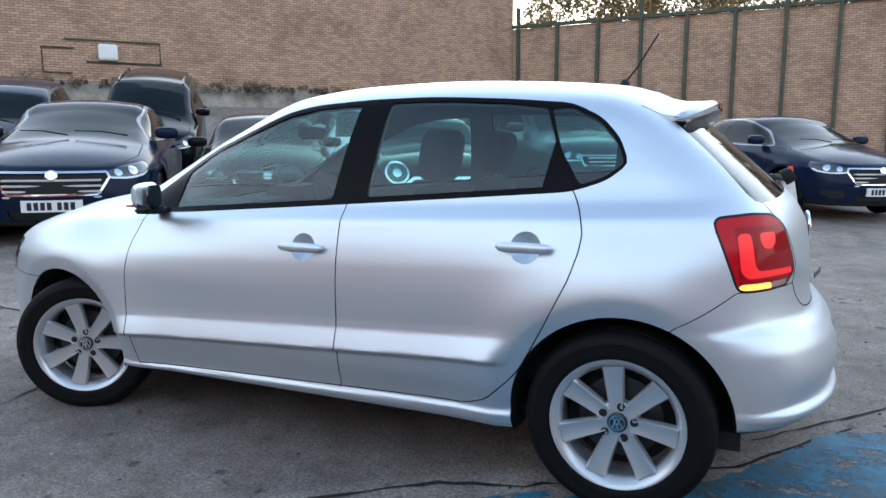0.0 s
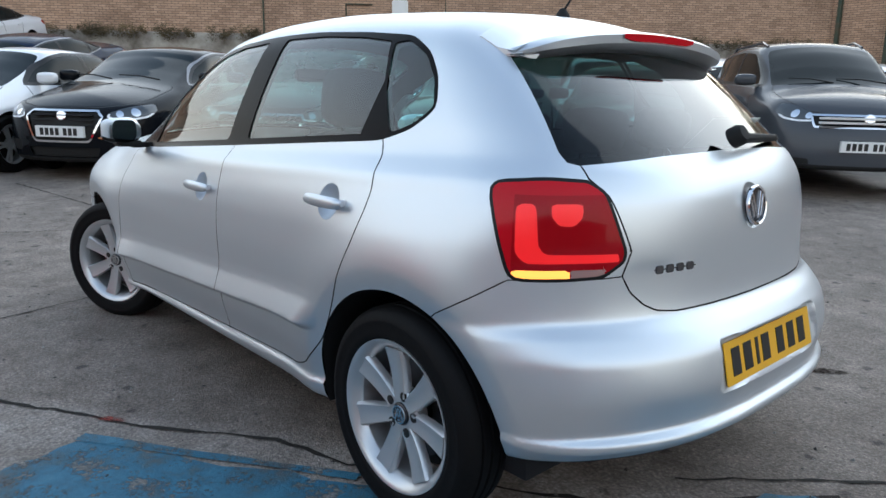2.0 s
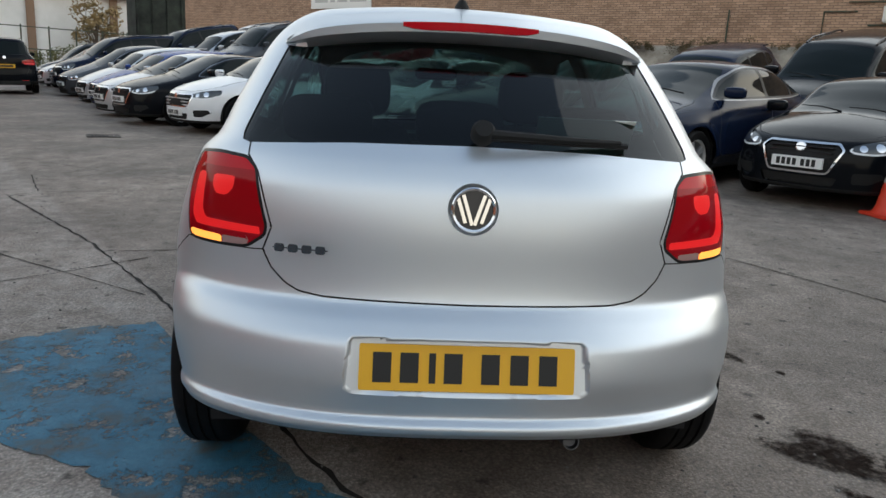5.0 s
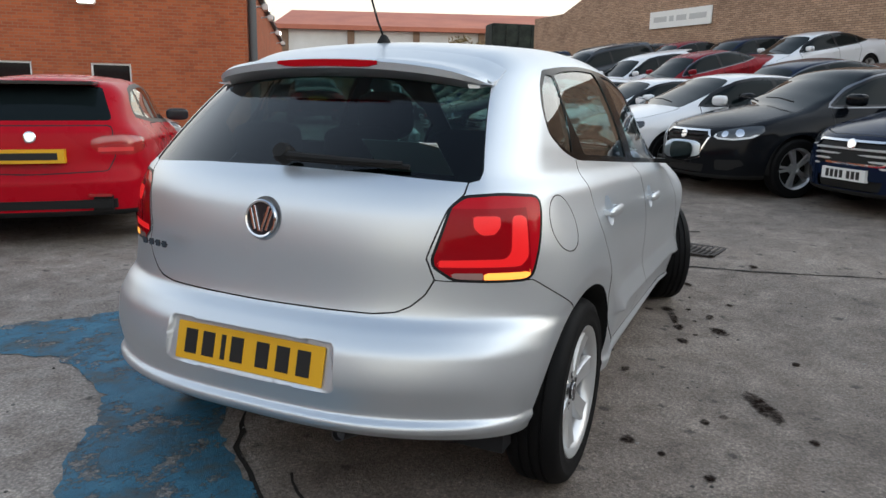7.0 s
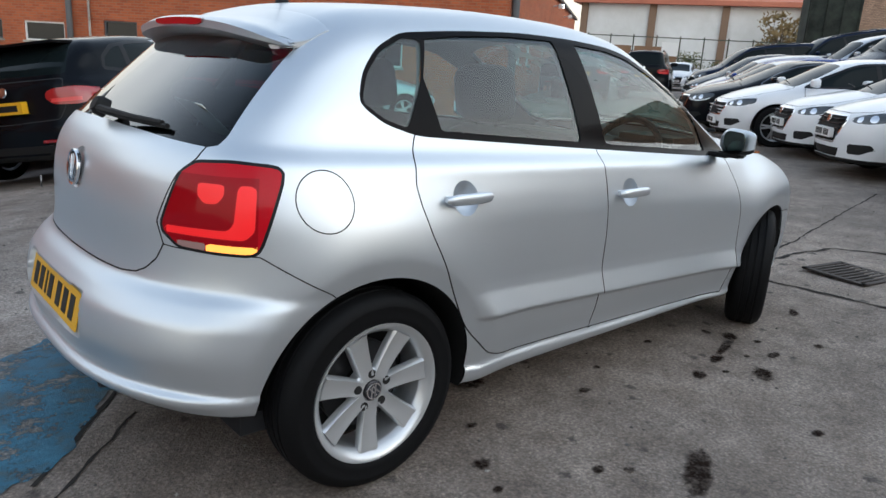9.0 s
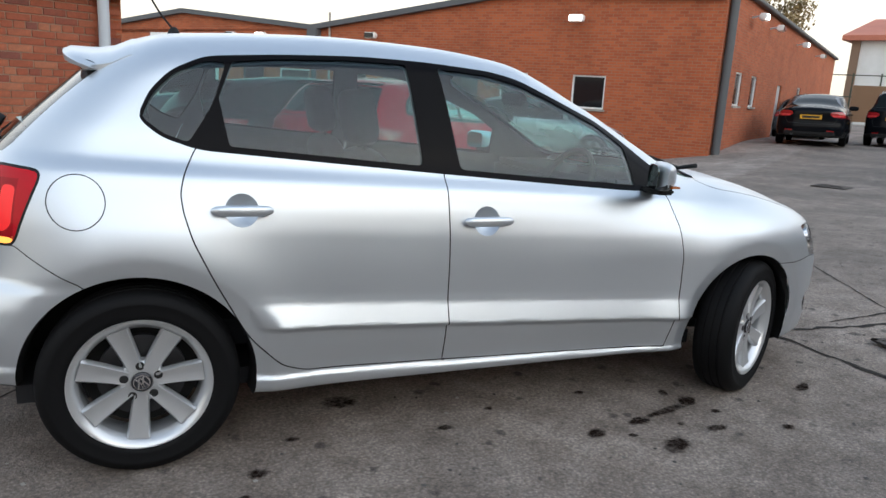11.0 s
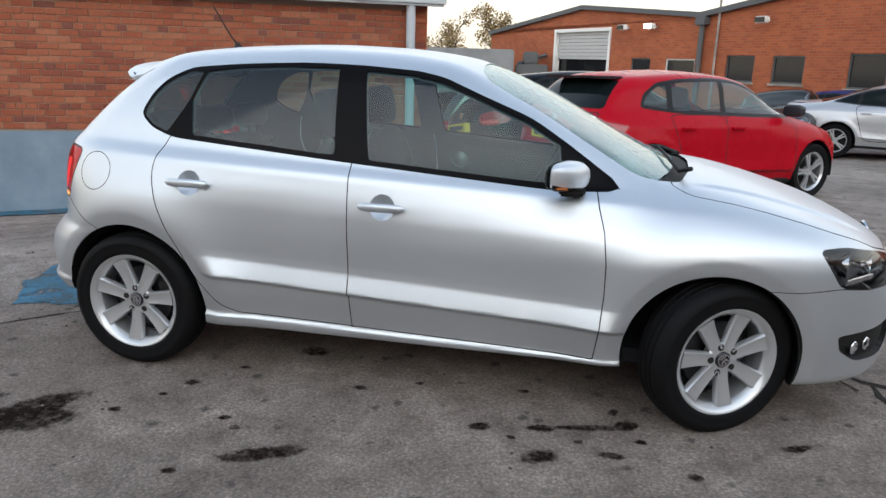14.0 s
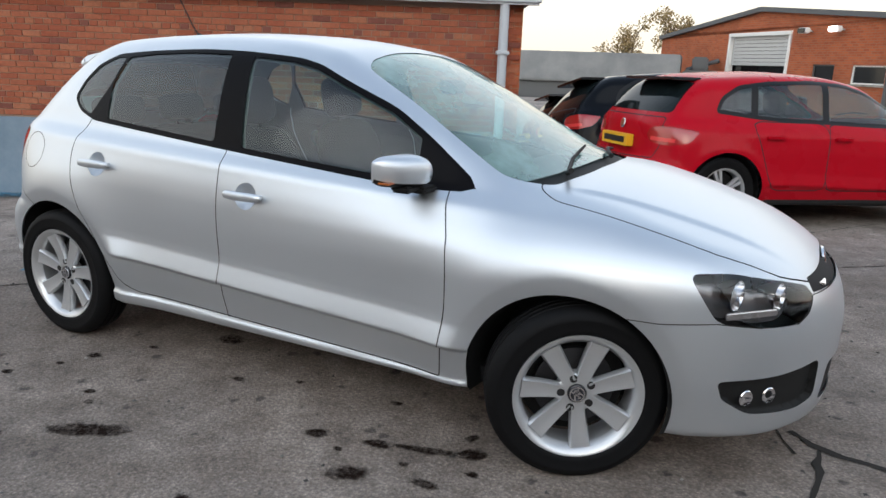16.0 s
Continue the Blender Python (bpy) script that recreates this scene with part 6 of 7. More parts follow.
def ragged(points, seed, amount=0.02, fine=7):
    """An outline with more points, worn uneven."""
    rnd = random.Random(seed)
    out = []
    for (ax, ay), (bx, by) in zip(points, points[1:] + points[:1]):
        for i in range(fine):
            s = i / fine
            out.append((ax + (bx - ax) * s + rnd.uniform(-amount, amount), ay + (by - ay) * s + rnd.uniform(-amount, amount)))
    return out


bay = ragged([(-0.20, 1.34), (-0.28, 1.60), (-0.45, 1.80), (-0.62, 1.95), (-0.84, 2.02), (-1.07, 2.25), (-1.35, 2.24), (-1.42, 1.95), (-1.30, 1.62), (-1.38, 1.34), (-1.50, 1.08), (-1.66, 0.93), (-1.94, 0.74),
              (-2.24, 0.44), (-2.70, 0.42), (-2.62, 0.06), (-2.37, -0.30), (-1.96, -0.19), (-1.70, 0.20), (-1.52, 0.45), (-1.05, 0.78), (-0.60, 1.08)], 3)
tagged(part("painted_bay_marking", sheet(bay, 0.004), BLUE), "worn blue paint on the concrete of a parking bay", "road marking", kind="structure")
edge = ragged([(-0.20, 1.345), (-1.02, 0.785), (-1.00, 0.75), (-0.17, 1.31)], 5, 0.006)
tagged(part("painted_line", sheet(edge, 0.006), BLUE), "worn blue painted line along the bay", "road marking", kind="structure")

def stain(x, y, rx, ry, turn, lift):
    """A thin soaked patch, an ellipse of about twice the given half widths with a ragged rim."""
    bm = bmesh.new()
    bm.faces.new([bm.verts.new((math.cos(2 * math.pi * i / 28), math.sin(2 * math.pi * i / 28), 0)) for i in range(28)])
    o = part("oil_stain", bm, STAIN)
    o.matrix_world = pose(x, y, ground_z(x, y) + lift, 0, 0, turn) @ Matrix.Diagonal((rx * 1.9, ry * 2.0, 1, 1))
    return o


for k, (x, y, rx, ry, a) in enumerate([
        (0.37, -0.966, 0.045, 0.030, 20), (0.60, -0.92, 0.060, 0.028, 10), (0.77, -0.87, 0.11, 0.022, 14), (0.93, -0.81, 0.055, 0.035, 40), (0.88, -0.715, 0.035, 0.020, 60), (0.62, -1.13, 0.070, 0.040, 30),
        (0.87, -1.06, 0.045, 0.022, 0), (1.54, -0.86, 0.07, 0.025, 25), (-0.35, -1.37, 0.155, 0.042, 26), (-1.30, -1.36, 0.16, 0.10, 30), (-1.42, -1.54, 0.09, 0.05, 10), (-1.62, -1.28, 0.09, 0.03, 35), (-0.18, -0.777, 0.035, 0.018, 0),
        (-0.53, -1.23, 0.022, 0.018, 0), (-0.606, -1.163, 0.028, 0.018, 0), (-0.60, -1.55, 0.028, 0.018, 0), (-0.515, -0.46, 0.07, 0.05, 0), (-0.89, -0.92, 0.04, 0.024, 15), (0.50, -0.62, 0.03, 0.018, 0),
        (-1.38, -1.30, 0.22, 0.07, 55), (1.15, -1.15, 0.03, 0.02, 0), (0.05, -0.66, 0.02, 0.014, 0), (-0.95, -1.05, 0.02, 0.014, 0), (-0.75, -0.72, 0.026, 0.016, 0), (-1.05, -1.22, 0.03, 0.02, 0), (2.1, -1.25, 0.06, 0.03, 10),
        (0.26, -1.5, 0.03, 0.02, 0), (0.75, -0.99, 0.02, 0.013, 0), (0.98, -0.93, 0.025, 0.016, 0), (0.50, -1.02, 0.02, 0.014, 0)]):
    tagged(stain(x, y, rx, ry, a, 0.0025 + 0.0004 * (k % 7)), "dark oil stain soaked into the concrete", "stain", "oil stains on the yard", kind="structure")

SMEAR = mat("red_smear", (0.22, 0.035, 0.022), 0.8)
soak(SMEAR)
o = stain(-0.113, 1.205, 0.060, 0.016, 36, 0.0052)
o.data.materials[0] = SMEAR
o.name = "paint_smear"
tagged(o, "small red paint smear along a crack", "stain", kind="structure")


def crack(points, width, seed):
    rnd = random.Random(seed)
    fine = []
    for (ax, ay), (bx, by) in zip(points, points[1:]):
        n = max(3, int(math.hypot(bx - ax, by - ay) / 0.06))
        for i in range(n):
            s = i / n
            fine.append((ax + (bx - ax) * s + rnd.uniform(-1, 1) * width * 0.5, ay + (by - ay) * s + rnd.uniform(-1, 1) * width * 0.8))
    fine.append(points[-1])
    bm = bmesh.new()
    rows = []
    for i, (x, y) in enumerate(fine):
        x2, y2 = fine[min(i + 1, len(fine) - 1)]
        x1, y1 = fine[max(i - 1, 0)]
        d = math.hypot(x2 - x1, y2 - y1) or 1
        w = width * rnd.uniform(0.25, 1.0)
        nx, ny = -(y2 - y1) / d * w, (x2 - x1) / d * w
        z = ground_z(x, y) + 0.0035
        rows.append((bm.verts.new((x + nx, y + ny, z)), bm.verts.new((x - nx, y - ny, z))))
    for a, b in zip(rows, rows[1:]):
        bm.faces.new((a[0], a[1], b[1], b[0]))
    tagged(part("crack", bm, CRACK), "dirt-filled crack between concrete slabs", "crack", "cracks in the yard", kind="structure")


for k, (pts, w) in enumerate([
        ([(4.6, 4.2), (3.5, 3.6), (3.18, 3.71), (1.45, 2.27), (0.62, 1.69), (0.06, 1.30), (-0.23, 1.15), (-0.63, 0.83), (-0.92, 0.74), (-1.6, 0.30), (-2.03, -0.25)], 0.012),
        ([(0.42, 2.33), (0.86, 1.93), (1.1, 1.75)], 0.008), ([(1.39, -2.22), (0.47, -2.79), (-0.6, -3.4)], 0.009), ([(1.92, -0.05), (2.02, -0.16), (2.22, -0.23), (3.1, -0.45), (3.25, -0.78)], 0.020),
        ([(2.02, -0.16), (2.0, -0.48), (1.97, -1.3), (2.1, -2.2)], 0.020), ([(2.48, -0.2), (3.08, -0.19), (6.0, 0.2)], 0.010), ([(0.26, 1.5), (1.2, 2.9), (2.6, 5.0)], 0.006), ([(3.0, -0.2), (4.2, 2.0), (5.0, 3.6), (7.0, 6.5)], 0.008),
        ([(1.94, -0.25), (1.6, 0.6), (1.2, 2.1)], 0.008), ([(-1.65, 0.03), (-2.6, -1.0), (-3.6, -2.0)], 0.010), ([(5.0, -1.0), (4.4, 1.2), (3.5, 3.55)], 0.007)]):
    crack(pts, w, k)


def drain(x, y, turn, size=0.42):
    d = thing("drain_grate", "rusty cast-iron drain grate set in the yard", "drain", at=(x, y, ground_z(x, y)), turn=turn)
    h = size / 2
    fr = boxes((-h, h, -h, -h + 0.035, 0.0, 0.012), (-h, h, h - 0.035, h, 0.0, 0.012), (-h, -h + 0.035, -h, h, 0.0, 0.012), (h - 0.035, h, -h, h, 0.0, 0.012), bevel=0.002)
    part("frame", fr, IRON, d)
    # no hollow below the bars: a flat dark sheet paints its shade
    part("pit_shade", boxes((-h + 0.03, h - 0.03, -h + 0.03, h - 0.03, 0.002, 0.004)), CRACK, d)
    for i in range(8):
        yy = -h + 0.06 + (size - 0.12) * i / 7
        part("bar", boxes((-h + 0.03, h - 0.03, yy - 0.011, yy + 0.011, 0.004, 0.012), bevel=0.002), IRON, d)


IRON = mat("cast_iron", (0.06, 0.05, 0.045), 0.7, 0.5)
bump(IRON, 90, 0.4, 0.003)
drain(2.52, -0.80, -12)
drain(6.2, 1.6, 20, 0.5)
drain(8.6, 5.0, 24, 0.5)


# ---- brick, stone and sheet materials for what stands far off ----
def brick_wall(name, tones, mortar, length=0.225, height=0.075, stains=0.5):
    m = mat(name, tones[0], 0.9)
    t = m.node_tree
    b = t.nodes["Principled BSDF"]
    c = t.nodes.new("ShaderNodeTexCoord")
    sep = t.nodes.new("ShaderNodeSeparateXYZ")
    com = t.nodes.new("ShaderNodeCombineXYZ")
    wire(m, c, "Object", sep, "Vector")
    add = t.nodes.new("ShaderNodeMath")
    wire(m, sep, "X", add, 0)
    wire(m, sep, "Y", add, 1)
    wire(m, add, "Value", com, "X")
    wire(m, sep, "Z", com, "Y")
    br = t.nodes.new("ShaderNodeTexBrick")
    wire(m, com, "Vector", br, "Vector")
    br.inputs["Scale"].default_value = 1.0
    br.inputs["Brick Width"].default_value = length
    br.inputs["Row Height"].default_value = height
    br.inputs["Mortar Size"].default_value = 0.009
    br.inputs["Mortar Smooth"].default_value = 0.2
    br.inputs["Bias"].default_value = -0.1
    br.inputs["Color1"].default_value = (*tones[0], 1)
    br.inputs["Color2"].default_value = (*tones[1], 1)
    br.inputs["Mortar"].default_value = (*mortar, 1)
    n = node(m, "ShaderNodeTexNoise", Scale=0.7, Detail=8.0, Roughness=0.7)
    wire(m, c, "Object", n, "Vector")
    r = t.nodes.new("ShaderNodeValToRGB")
    ramp(r, [(0.32, (0.55, 0.52, 0.5)), (0.5, (1, 1, 1)), (0.68, (1.15, 1.12, 1.08))])
    wire(m, n, "Fac", r, "Fac")
    x = t.nodes.new("ShaderNodeMix")
    x.data_type, x.blend_type = "RGBA", "MULTIPLY"
    x.inputs["Factor"].default_value = stains
    wire(m, br, "Color", x, "A")
    wire(m, r, "Color", x, "B")
    t.links.new(x.outputs["Result"], b.inputs["Base Color"])
    k = node(m, "ShaderNodeBump", Strength=0.6, Distance=0.012)
    k.invert = True
    wire(m, br, "Fac", k, "Height")
    wire(m, k, "Normal", b, "Normal")
    return m


TAN_BRICK = brick_wall("tan_brick", ((0.505, 0.335, 0.228), (0.335, 0.212, 0.140)), (0.175, 0.128, 0.098), 0.225, 0.075, 0.75)
RED_BRICK = brick_wall("red_brick", ((0.450, 0.118, 0.042), (0.325, 0.078, 0.030)), (0.324, 0.155, 0.088))
CONCRETE = mat("old_concrete", (0.3, 0.28, 0.25), 0.9)
mottle(CONCRETE, [(0.3, (0.130, 0.111, 0.091)), (0.5, (0.338, 0.312, 0.273)), (0.7, (0.546, 0.520, 0.468))], 1.4)
SHEET = mat("grey_sheet_roof", (0.10, 0.105, 0.11), 0.6)
WHITE_WALL = mat("white_cladding", (0.775, 0.775, 0.750), 0.7)
mottle(WHITE_WALL, [(0.3, (0.650, 0.650, 0.625)), (0.7, (0.820, 0.820, 0.820))], 0.4)
RUST_ROOF = mat("red_sheet_roof", (0.36, 0.12, 0.07), 0.7)
mottle(RUST_ROOF, [(0.3, (0.390, 0.124, 0.078)), (0.7, (0.546, 0.195, 0.117))], 0.3)
FRAME_WHITE = mat("white_frame", (0.820, 0.820, 0.800), 0.5)
DARK_PANE = mat("dark_pane", (0.012, 0.013, 0.015), 0.08)
SHUTTER = mat("grey_shutter", (0.525, 0.537, 0.537), 0.5, 0.2)
GREEN_METAL = mat("green_metal", (0.05, 0.06, 0.04), 0.7)
mottle(GREEN_METAL, [(0.35, (0.035, 0.060, 0.045)), (0.52, (0.06, 0.07, 0.045)), (0.68, (0.12, 0.065, 0.035))], 2.5)
PIPE_GREY = mat("grey_pipe", (0.500, 0.537, 0.575), 0.45)
LAMP_LIT = glow("lit_floodlight", (1.0, 0.95, 0.88), 3.0)


def frame_of(p0, p1):
    """The pose whose x runs from p0 to p1; and the length."""
    d = Vector((p1[0] - p0[0], p1[1] - p0[1]))
    return pose(p0[0], p0[1], 0, 0, 0, math.degrees(math.atan2(d.y, d.x))), d.length


def wall_mesh(u1, z0, z1, thick, holes=(), top=None):
    """A wall along x from 0 to u1, its face at y = 0 and its back at y = thick, with holes (u0, u1, z0, z1) right through; top: rising (u, z) points."""
    bm = bmesh.new()
    us = sorted({0.0, u1, *[h[0] for h in holes], *[h[1] for h in holes]})
    zs = sorted({z0, z1, *[h[2] for h in holes], *[h[3] for h in holes]})
    solid = {}
    for i in range(len(us) - 1):
        for j in range(len(zs) - 1):
            cu, cz = (us[i] + us[i + 1]) / 2, (zs[j] + zs[j + 1]) / 2
            solid[i, j] = not any(h[0] < cu < h[1] and h[2] < cz < h[3] for h in holes)
    quad = lambda *p: bm.faces.new([bm.verts.new(q) for q in p])
    for (i, j), ok in solid.items():
        if not ok:
            continue
        a, b, c, d = us[i], us[i + 1], zs[j], zs[j + 1]
        quad((a, 0, c), (b, 0, c), (b, 0, d), (a, 0, d))
        quad((b, thick, c), (a, thick, c), (a, thick, d), (b, thick, d))
        if not solid.get((i - 1, j)):
            quad((a, thick, c), (a, 0, c), (a, 0, d), (a, thick, d))
        if not solid.get((i + 1, j)):
            quad((b, 0, c), (b, thick, c), (b, thick, d), (b, 0, d))
        if not solid.get((i, j - 1)):
            quad((a, thick, c), (b, thick, c), (b, 0, c), (a, 0, c))
        if not solid.get((i, j + 1)) and not (top and j == len(zs) - 2):
            quad((a, 0, d), (b, 0, d), (b, thick, d), (a, thick, d))
    if top:
        f = [(0, z1), *top, (u1, z1)]
        low = [bm.verts.new((u, 0, z)) for u, z in f]
        high = [bm.verts.new((u, thick, z)) for u, z in f]
        bm.faces.new(low)
        bm.faces.new(high[::-1])
        for i in range(len(f) - 1):
            bm.faces.new((low[i + 1], low[i], high[i], high[i + 1]))
    bmesh.ops.remove_doubles(bm, verts=bm.verts, dist=1e-5)
    return bm


def window(parent_m, u0, u1, z0, z1, label="white-framed dark window", frame_mat=None):
    """A window set back in its opening."""
    wnd = thing("window", label, "window", "windows of the brick building")
    wnd.matrix_world = parent_m
    t = 0.045
    for a, b, c, d in ((u0, u1, z1 - t, z1), (u0, u1, z0, z0 + t), (u0, u0 + t, z0 + t, z1 - t), (u1 - t, u1, z0 + t, z1 - t)):
        part("frame_bar", boxes((a, b, 0.03, 0.12, c, d), bevel=0.008), frame_mat or FRAME_WHITE, wnd)
    part("pane", boxes((u0 + t, u1 - t, 0.075, 0.085, z0 + t, z1 - t)), DARK_PANE, wnd)
    part("sill", boxes((u0 - 0.05, u1 + 0.05, -0.05, 0.03, z0 - 0.06, z0), bevel=0.008), CONCRETE, wnd)
    return wnd


# ---- the long tan wall above the bank ----
TAN0, TAN1 = (7.4, -25.4), (35.1, 11.2)
m, ln = frame_of(TAN1, TAN0)
o = part("wall_tan", wall_mesh(ln, 1.2, 5.4, 0.4, (), [(0.0, 5.5), (2.5, 5.55), (4.5, 6.3), (8.0, 7.4), (20, 7.6), (ln, 7.6)]), TAN_BRICK)
o.matrix_world = m
tagged(o, "long weathered tan brick wall", "wall", kind="structure")
o = part("wall_plinth", boxes((0, ln, -0.22, -0.003, 1.0, 2.95), bevel=0.02), CONCRETE)
o.matrix_world = m
tagged(o, "stained concrete base of the tan wall", "wall", kind="structure")
TAN_M, TAN_LEN = m, ln
sgn = thing("sign_board", "white sign board with a faded line of writing", "sign")
sgn.matrix_world = m
part("board", boxes((8.8, 12.2, -0.08, -0.02, 4.35, 5.05), bevel=0.01), FRAME_WHITE, sgn)
for u0, u1 in ((9.05, 9.80), (9.95, 10.20), (10.35, 10.90), (11.05, 11.95)):
    part("text_bar", boxes((u0, u1, -0.084, -0.08, 4.60, 4.82)), SHUTTER, sgn)
bx = thing("wall_box", "white electrical box on the tan wall", "box")
ub = (m.inverted() @ Vector((16.36, -13.38, 3.9))).x
bx.matrix_world = m @ pose(ub, 0, 3.85)
part("case", boxes((-0.26, 0.26, -0.25, -0.004, -0.22, 0.24), bevel=0.03), FRAME_WHITE, bx)
part("lid", boxes((-0.22, 0.22, -0.27, -0.25, -0.18, 0.20), bevel=0.01), WHITE_WALL, bx)
rail = thing("pipe_run", "thin green pipes run round the box", "pipe")
rail.matrix_world = m @ pose(ub, 0, 3.85)
for pts in ([(1.5, -0.05, -0.30), (1.5, -0.05, 0.36), (-1.15, -0.05, 0.36)], [(1.5, -0.05, -0.28), (-0.6, -0.05, -0.28)], [(-0.9, -0.05, 0.1), (-1.75, -0.05, 0.1), (-1.75, -0.05, -0.62), (-1.0, -0.05, -0.62)], [(-4.4, -0.05, 0.2), (-4.4, -0.05, -0.9)]):
    part("pipe", tube(pts, 0.028, 6), GREEN_METAL, rail, smooth=True)

# ---- the second wall, with posts and a rail ----
m2, ln2 = frame_of(TAN0, (-45.0, -21.5))
o = part("wall_panels", wall_mesh(ln2, 0.5, 5.6, 0.35), TAN_BRICK)
o.matrix_world = m2
tagged(o, "tan brick wall between green posts", "wall", kind="structure")
fence = thing("post_fence", "rusty green steel posts and rail along the wall", "fence")
fence.matrix_world = m2
for i in range(28):
    part("post", boxes((0.2 + i * 1.62, 0.32 + i * 1.62, -0.16, -0.004, 0.4, 6.4 if i % 3 == 0 else 5.75), bevel=0.01), GREEN_METAL, fence)
part("rail", boxes((0, ln2, -0.14, 0.05, 5.62, 5.74), bevel=0.01), GREEN_METAL, fence)

# ---- far red brick building ----
FAR0, FARD = (11.64, 11.24), (-0.63, 0.78)
m3, _ = frame_of((FAR0[0] + FARD[0] * 25.9, FAR0[1] + FARD[1] * 25.9), FAR0)
L3 = 25.9
flip = lambda u0, u1, z0, z1: (L3 - u1, L3 - u0, z0, z1)
WHITE_FRAMED = [flip(*w) for w in ((2.75, 3.68, 1.0, 1.88), (4.99, 5.85, 1.02, 1.87), (12.87, 14.19, 1.15, 1.70))]
PLAIN = [flip(*w) for w in ((6.56, 7.60, 1.0, 1.88), (8.88, 9.92, 1.05, 1.82), (10.55, 11.60, 1.05, 1.82), (14.92, 15.90, 1.15, 1.71), (21.9, 23.0, 1.1, 1.57))]
wins = WHITE_FRAMED + PLAIN
shut = flip(17.1, 20.68, -0.9, 2.80)
part_top = [(0.0, 2.70), (7.1, 3.50), (13.2, 2.96), (20.5, 3.95), (L3, 3.80)]
o = part("wall_far", wall_mesh(L3, -1.2, 2.9, 0.3, [*wins, shut], part_top), RED_BRICK)
o.matrix_world = m3
tagged(o, "red brick front of the workshop building", "wall", kind="structure")
for hole in WHITE_FRAMED:
    window(m3, *hole)
for hole in PLAIN:
    window(m3, *hole, "dark-framed window in the brick front", SHEET)
dr = thing("roller_shutter", "half-raised grey roller shutter in a white frame", "shutter")
dr.matrix_world = m3
a, b, c, d = shut
for i in range(8):
    part("slat", boxes((a + 0.12, b - 0.12, 0.10, 0.13, d - 0.25 - 0.13 * i, d - 0.13 - 0.13 * i), bevel=0.012), SHUTTER, dr)
part("housing", boxes((a, b, -0.06, 0.2, d - 0.13, d), bevel=0.01), FRAME_WHITE, dr)
for u in (a, b - 0.12):
    part("jamb", boxes((u, u + 0.12, -0.05, 0.2, c, d - 0.13), bevel=0.01), FRAME_WHITE, dr)
# a dark sheet closes the doorway, painted in place of the unlit inside
part("opening", boxes((a, b, 0.26, 0.28, c, d)), DARK_PANE, dr)
rf = thing("workshop_roof", "dark sheet roof edge of the workshop", "roof")
tagged(rf, kind="structure")
rf.matrix_world = m3
for (u0, z0), (u1, z1) in zip(part_top, part_top[1:]):
    bm = slab([(0, 0), (math.hypot(u1 - u0, z1 - z0), 0), (math.hypot(u1 - u0, z1 - z0), 0.16), (0, 0.16)], 0.45, pose(u0, 0.28, z0, 90, -math.degrees(math.atan2(z1 - z0, u1 - u0)), 0))
    part("verge", bm, SHEET, rf)
    bm = bmesh.new()
    q = [bm.verts.new(p) for p in ((u0, 0.0, z0 + 0.10), (u1, 0.0, z1 + 0.10), (u1, 24.0, z1 + 0.10), (u0, 24.0, z0 + 0.10))]
    bm.faces.new(q)
    part("sheet", bm, SHEET, rf)
m4, L4 = frame_of(FAR0, (33.6, 26.9))
o = part("wall_far_side", wall_mesh(L4, -1.0, 4.2, 0.3, [(2.0, 2.9, 1.3, 2.2), (4.2, 5.1, 1.3, 2.2), (9.0, 10.0, 0.0, 2.1), (14, 15, 1.3, 2.2)]), RED_BRICK)
o.matrix_world = m4
tagged(o, "red brick side of the workshop building", "wall", kind="structure")
for a, b in ((2.0, 2.9), (4.2, 5.1), (14, 15)):
    window(m4, a, b, 1.3, 2.2)
o = part("door_1", boxes((9.0, 10.0, 0.06, 0.12, 0.0, 2.1)), SHUTTER)
o.matrix_world = m4
tagged(o, "grey side door of the workshop", "door", kind="structure")
o = part("gutter", boxes((-0.1, L4, -0.16, -0.003, 4.12, 4.24), bevel=0.02), SHEET)
o.matrix_world = m4
tagged(o, "dark gutter along the eaves", "gutter", kind="structure")
vp = thing("downpipe", "black cast downpipe between the two gables", "pipe")
vp.matrix_world = m3
part("pipe", tube([(L3 - 12.6, -0.12, -0.5), (L3 - 12.6, -0.12, 2.9)], 0.085, 10), SHEET, vp, smooth=True)
part("hopper", boxes((L3 - 12.82, L3 - 12.38, -0.26, -0.004, 2.72, 2.98), bevel=0.03), SHEET, vp)
vp = thing("downpipe", "thin grey waste pipe on the brick front", "pipe")
vp.matrix_world = m3
part("pipe", tube([(L3 - 12.0, -0.07, -0.5), (L3 - 12.0, -0.07, 3.5)], 0.035, 8), CONCRETE, vp, smooth=True)
dp = thing("downpipe", "black cast downpipe on the corner of the workshop", "pipe")
dp.matrix_world = m4
part("pipe", tube([(0.25, -0.12, -0.5), (0.25, -0.12, 4.4)], 0.11, 10), SHEET, dp, smooth=True)
part("hopper", boxes((0.05, 0.45, -0.3, -0.004, 3.9, 4.2), bevel=0.03), SHEET, dp)


def floodlight(mm, u, z, lit):
    f = thing("floodlight", "lit white floodlight on the brick wall" if lit else "grey floodlight on the brick wall", "lamp", "floodlights on the wall")
    f.matrix_world = mm @ pose(u, 0, z)
    part("arm", tube([(0, -0.004, 0), (0, -0.22, 0.04)], 0.025, 6), PIPE_GREY, f)
    part("head", boxes((-0.2, 0.2, -0.42, -0.22, -0.08, 0.10), bevel=0.03), FRAME_WHITE, f)
    part("lens", boxes((-0.17, 0.17, -0.44, -0.42, -0.06, 0.08), bevel=0.005), LAMP_LIT if lit else DARK_PANE, f)


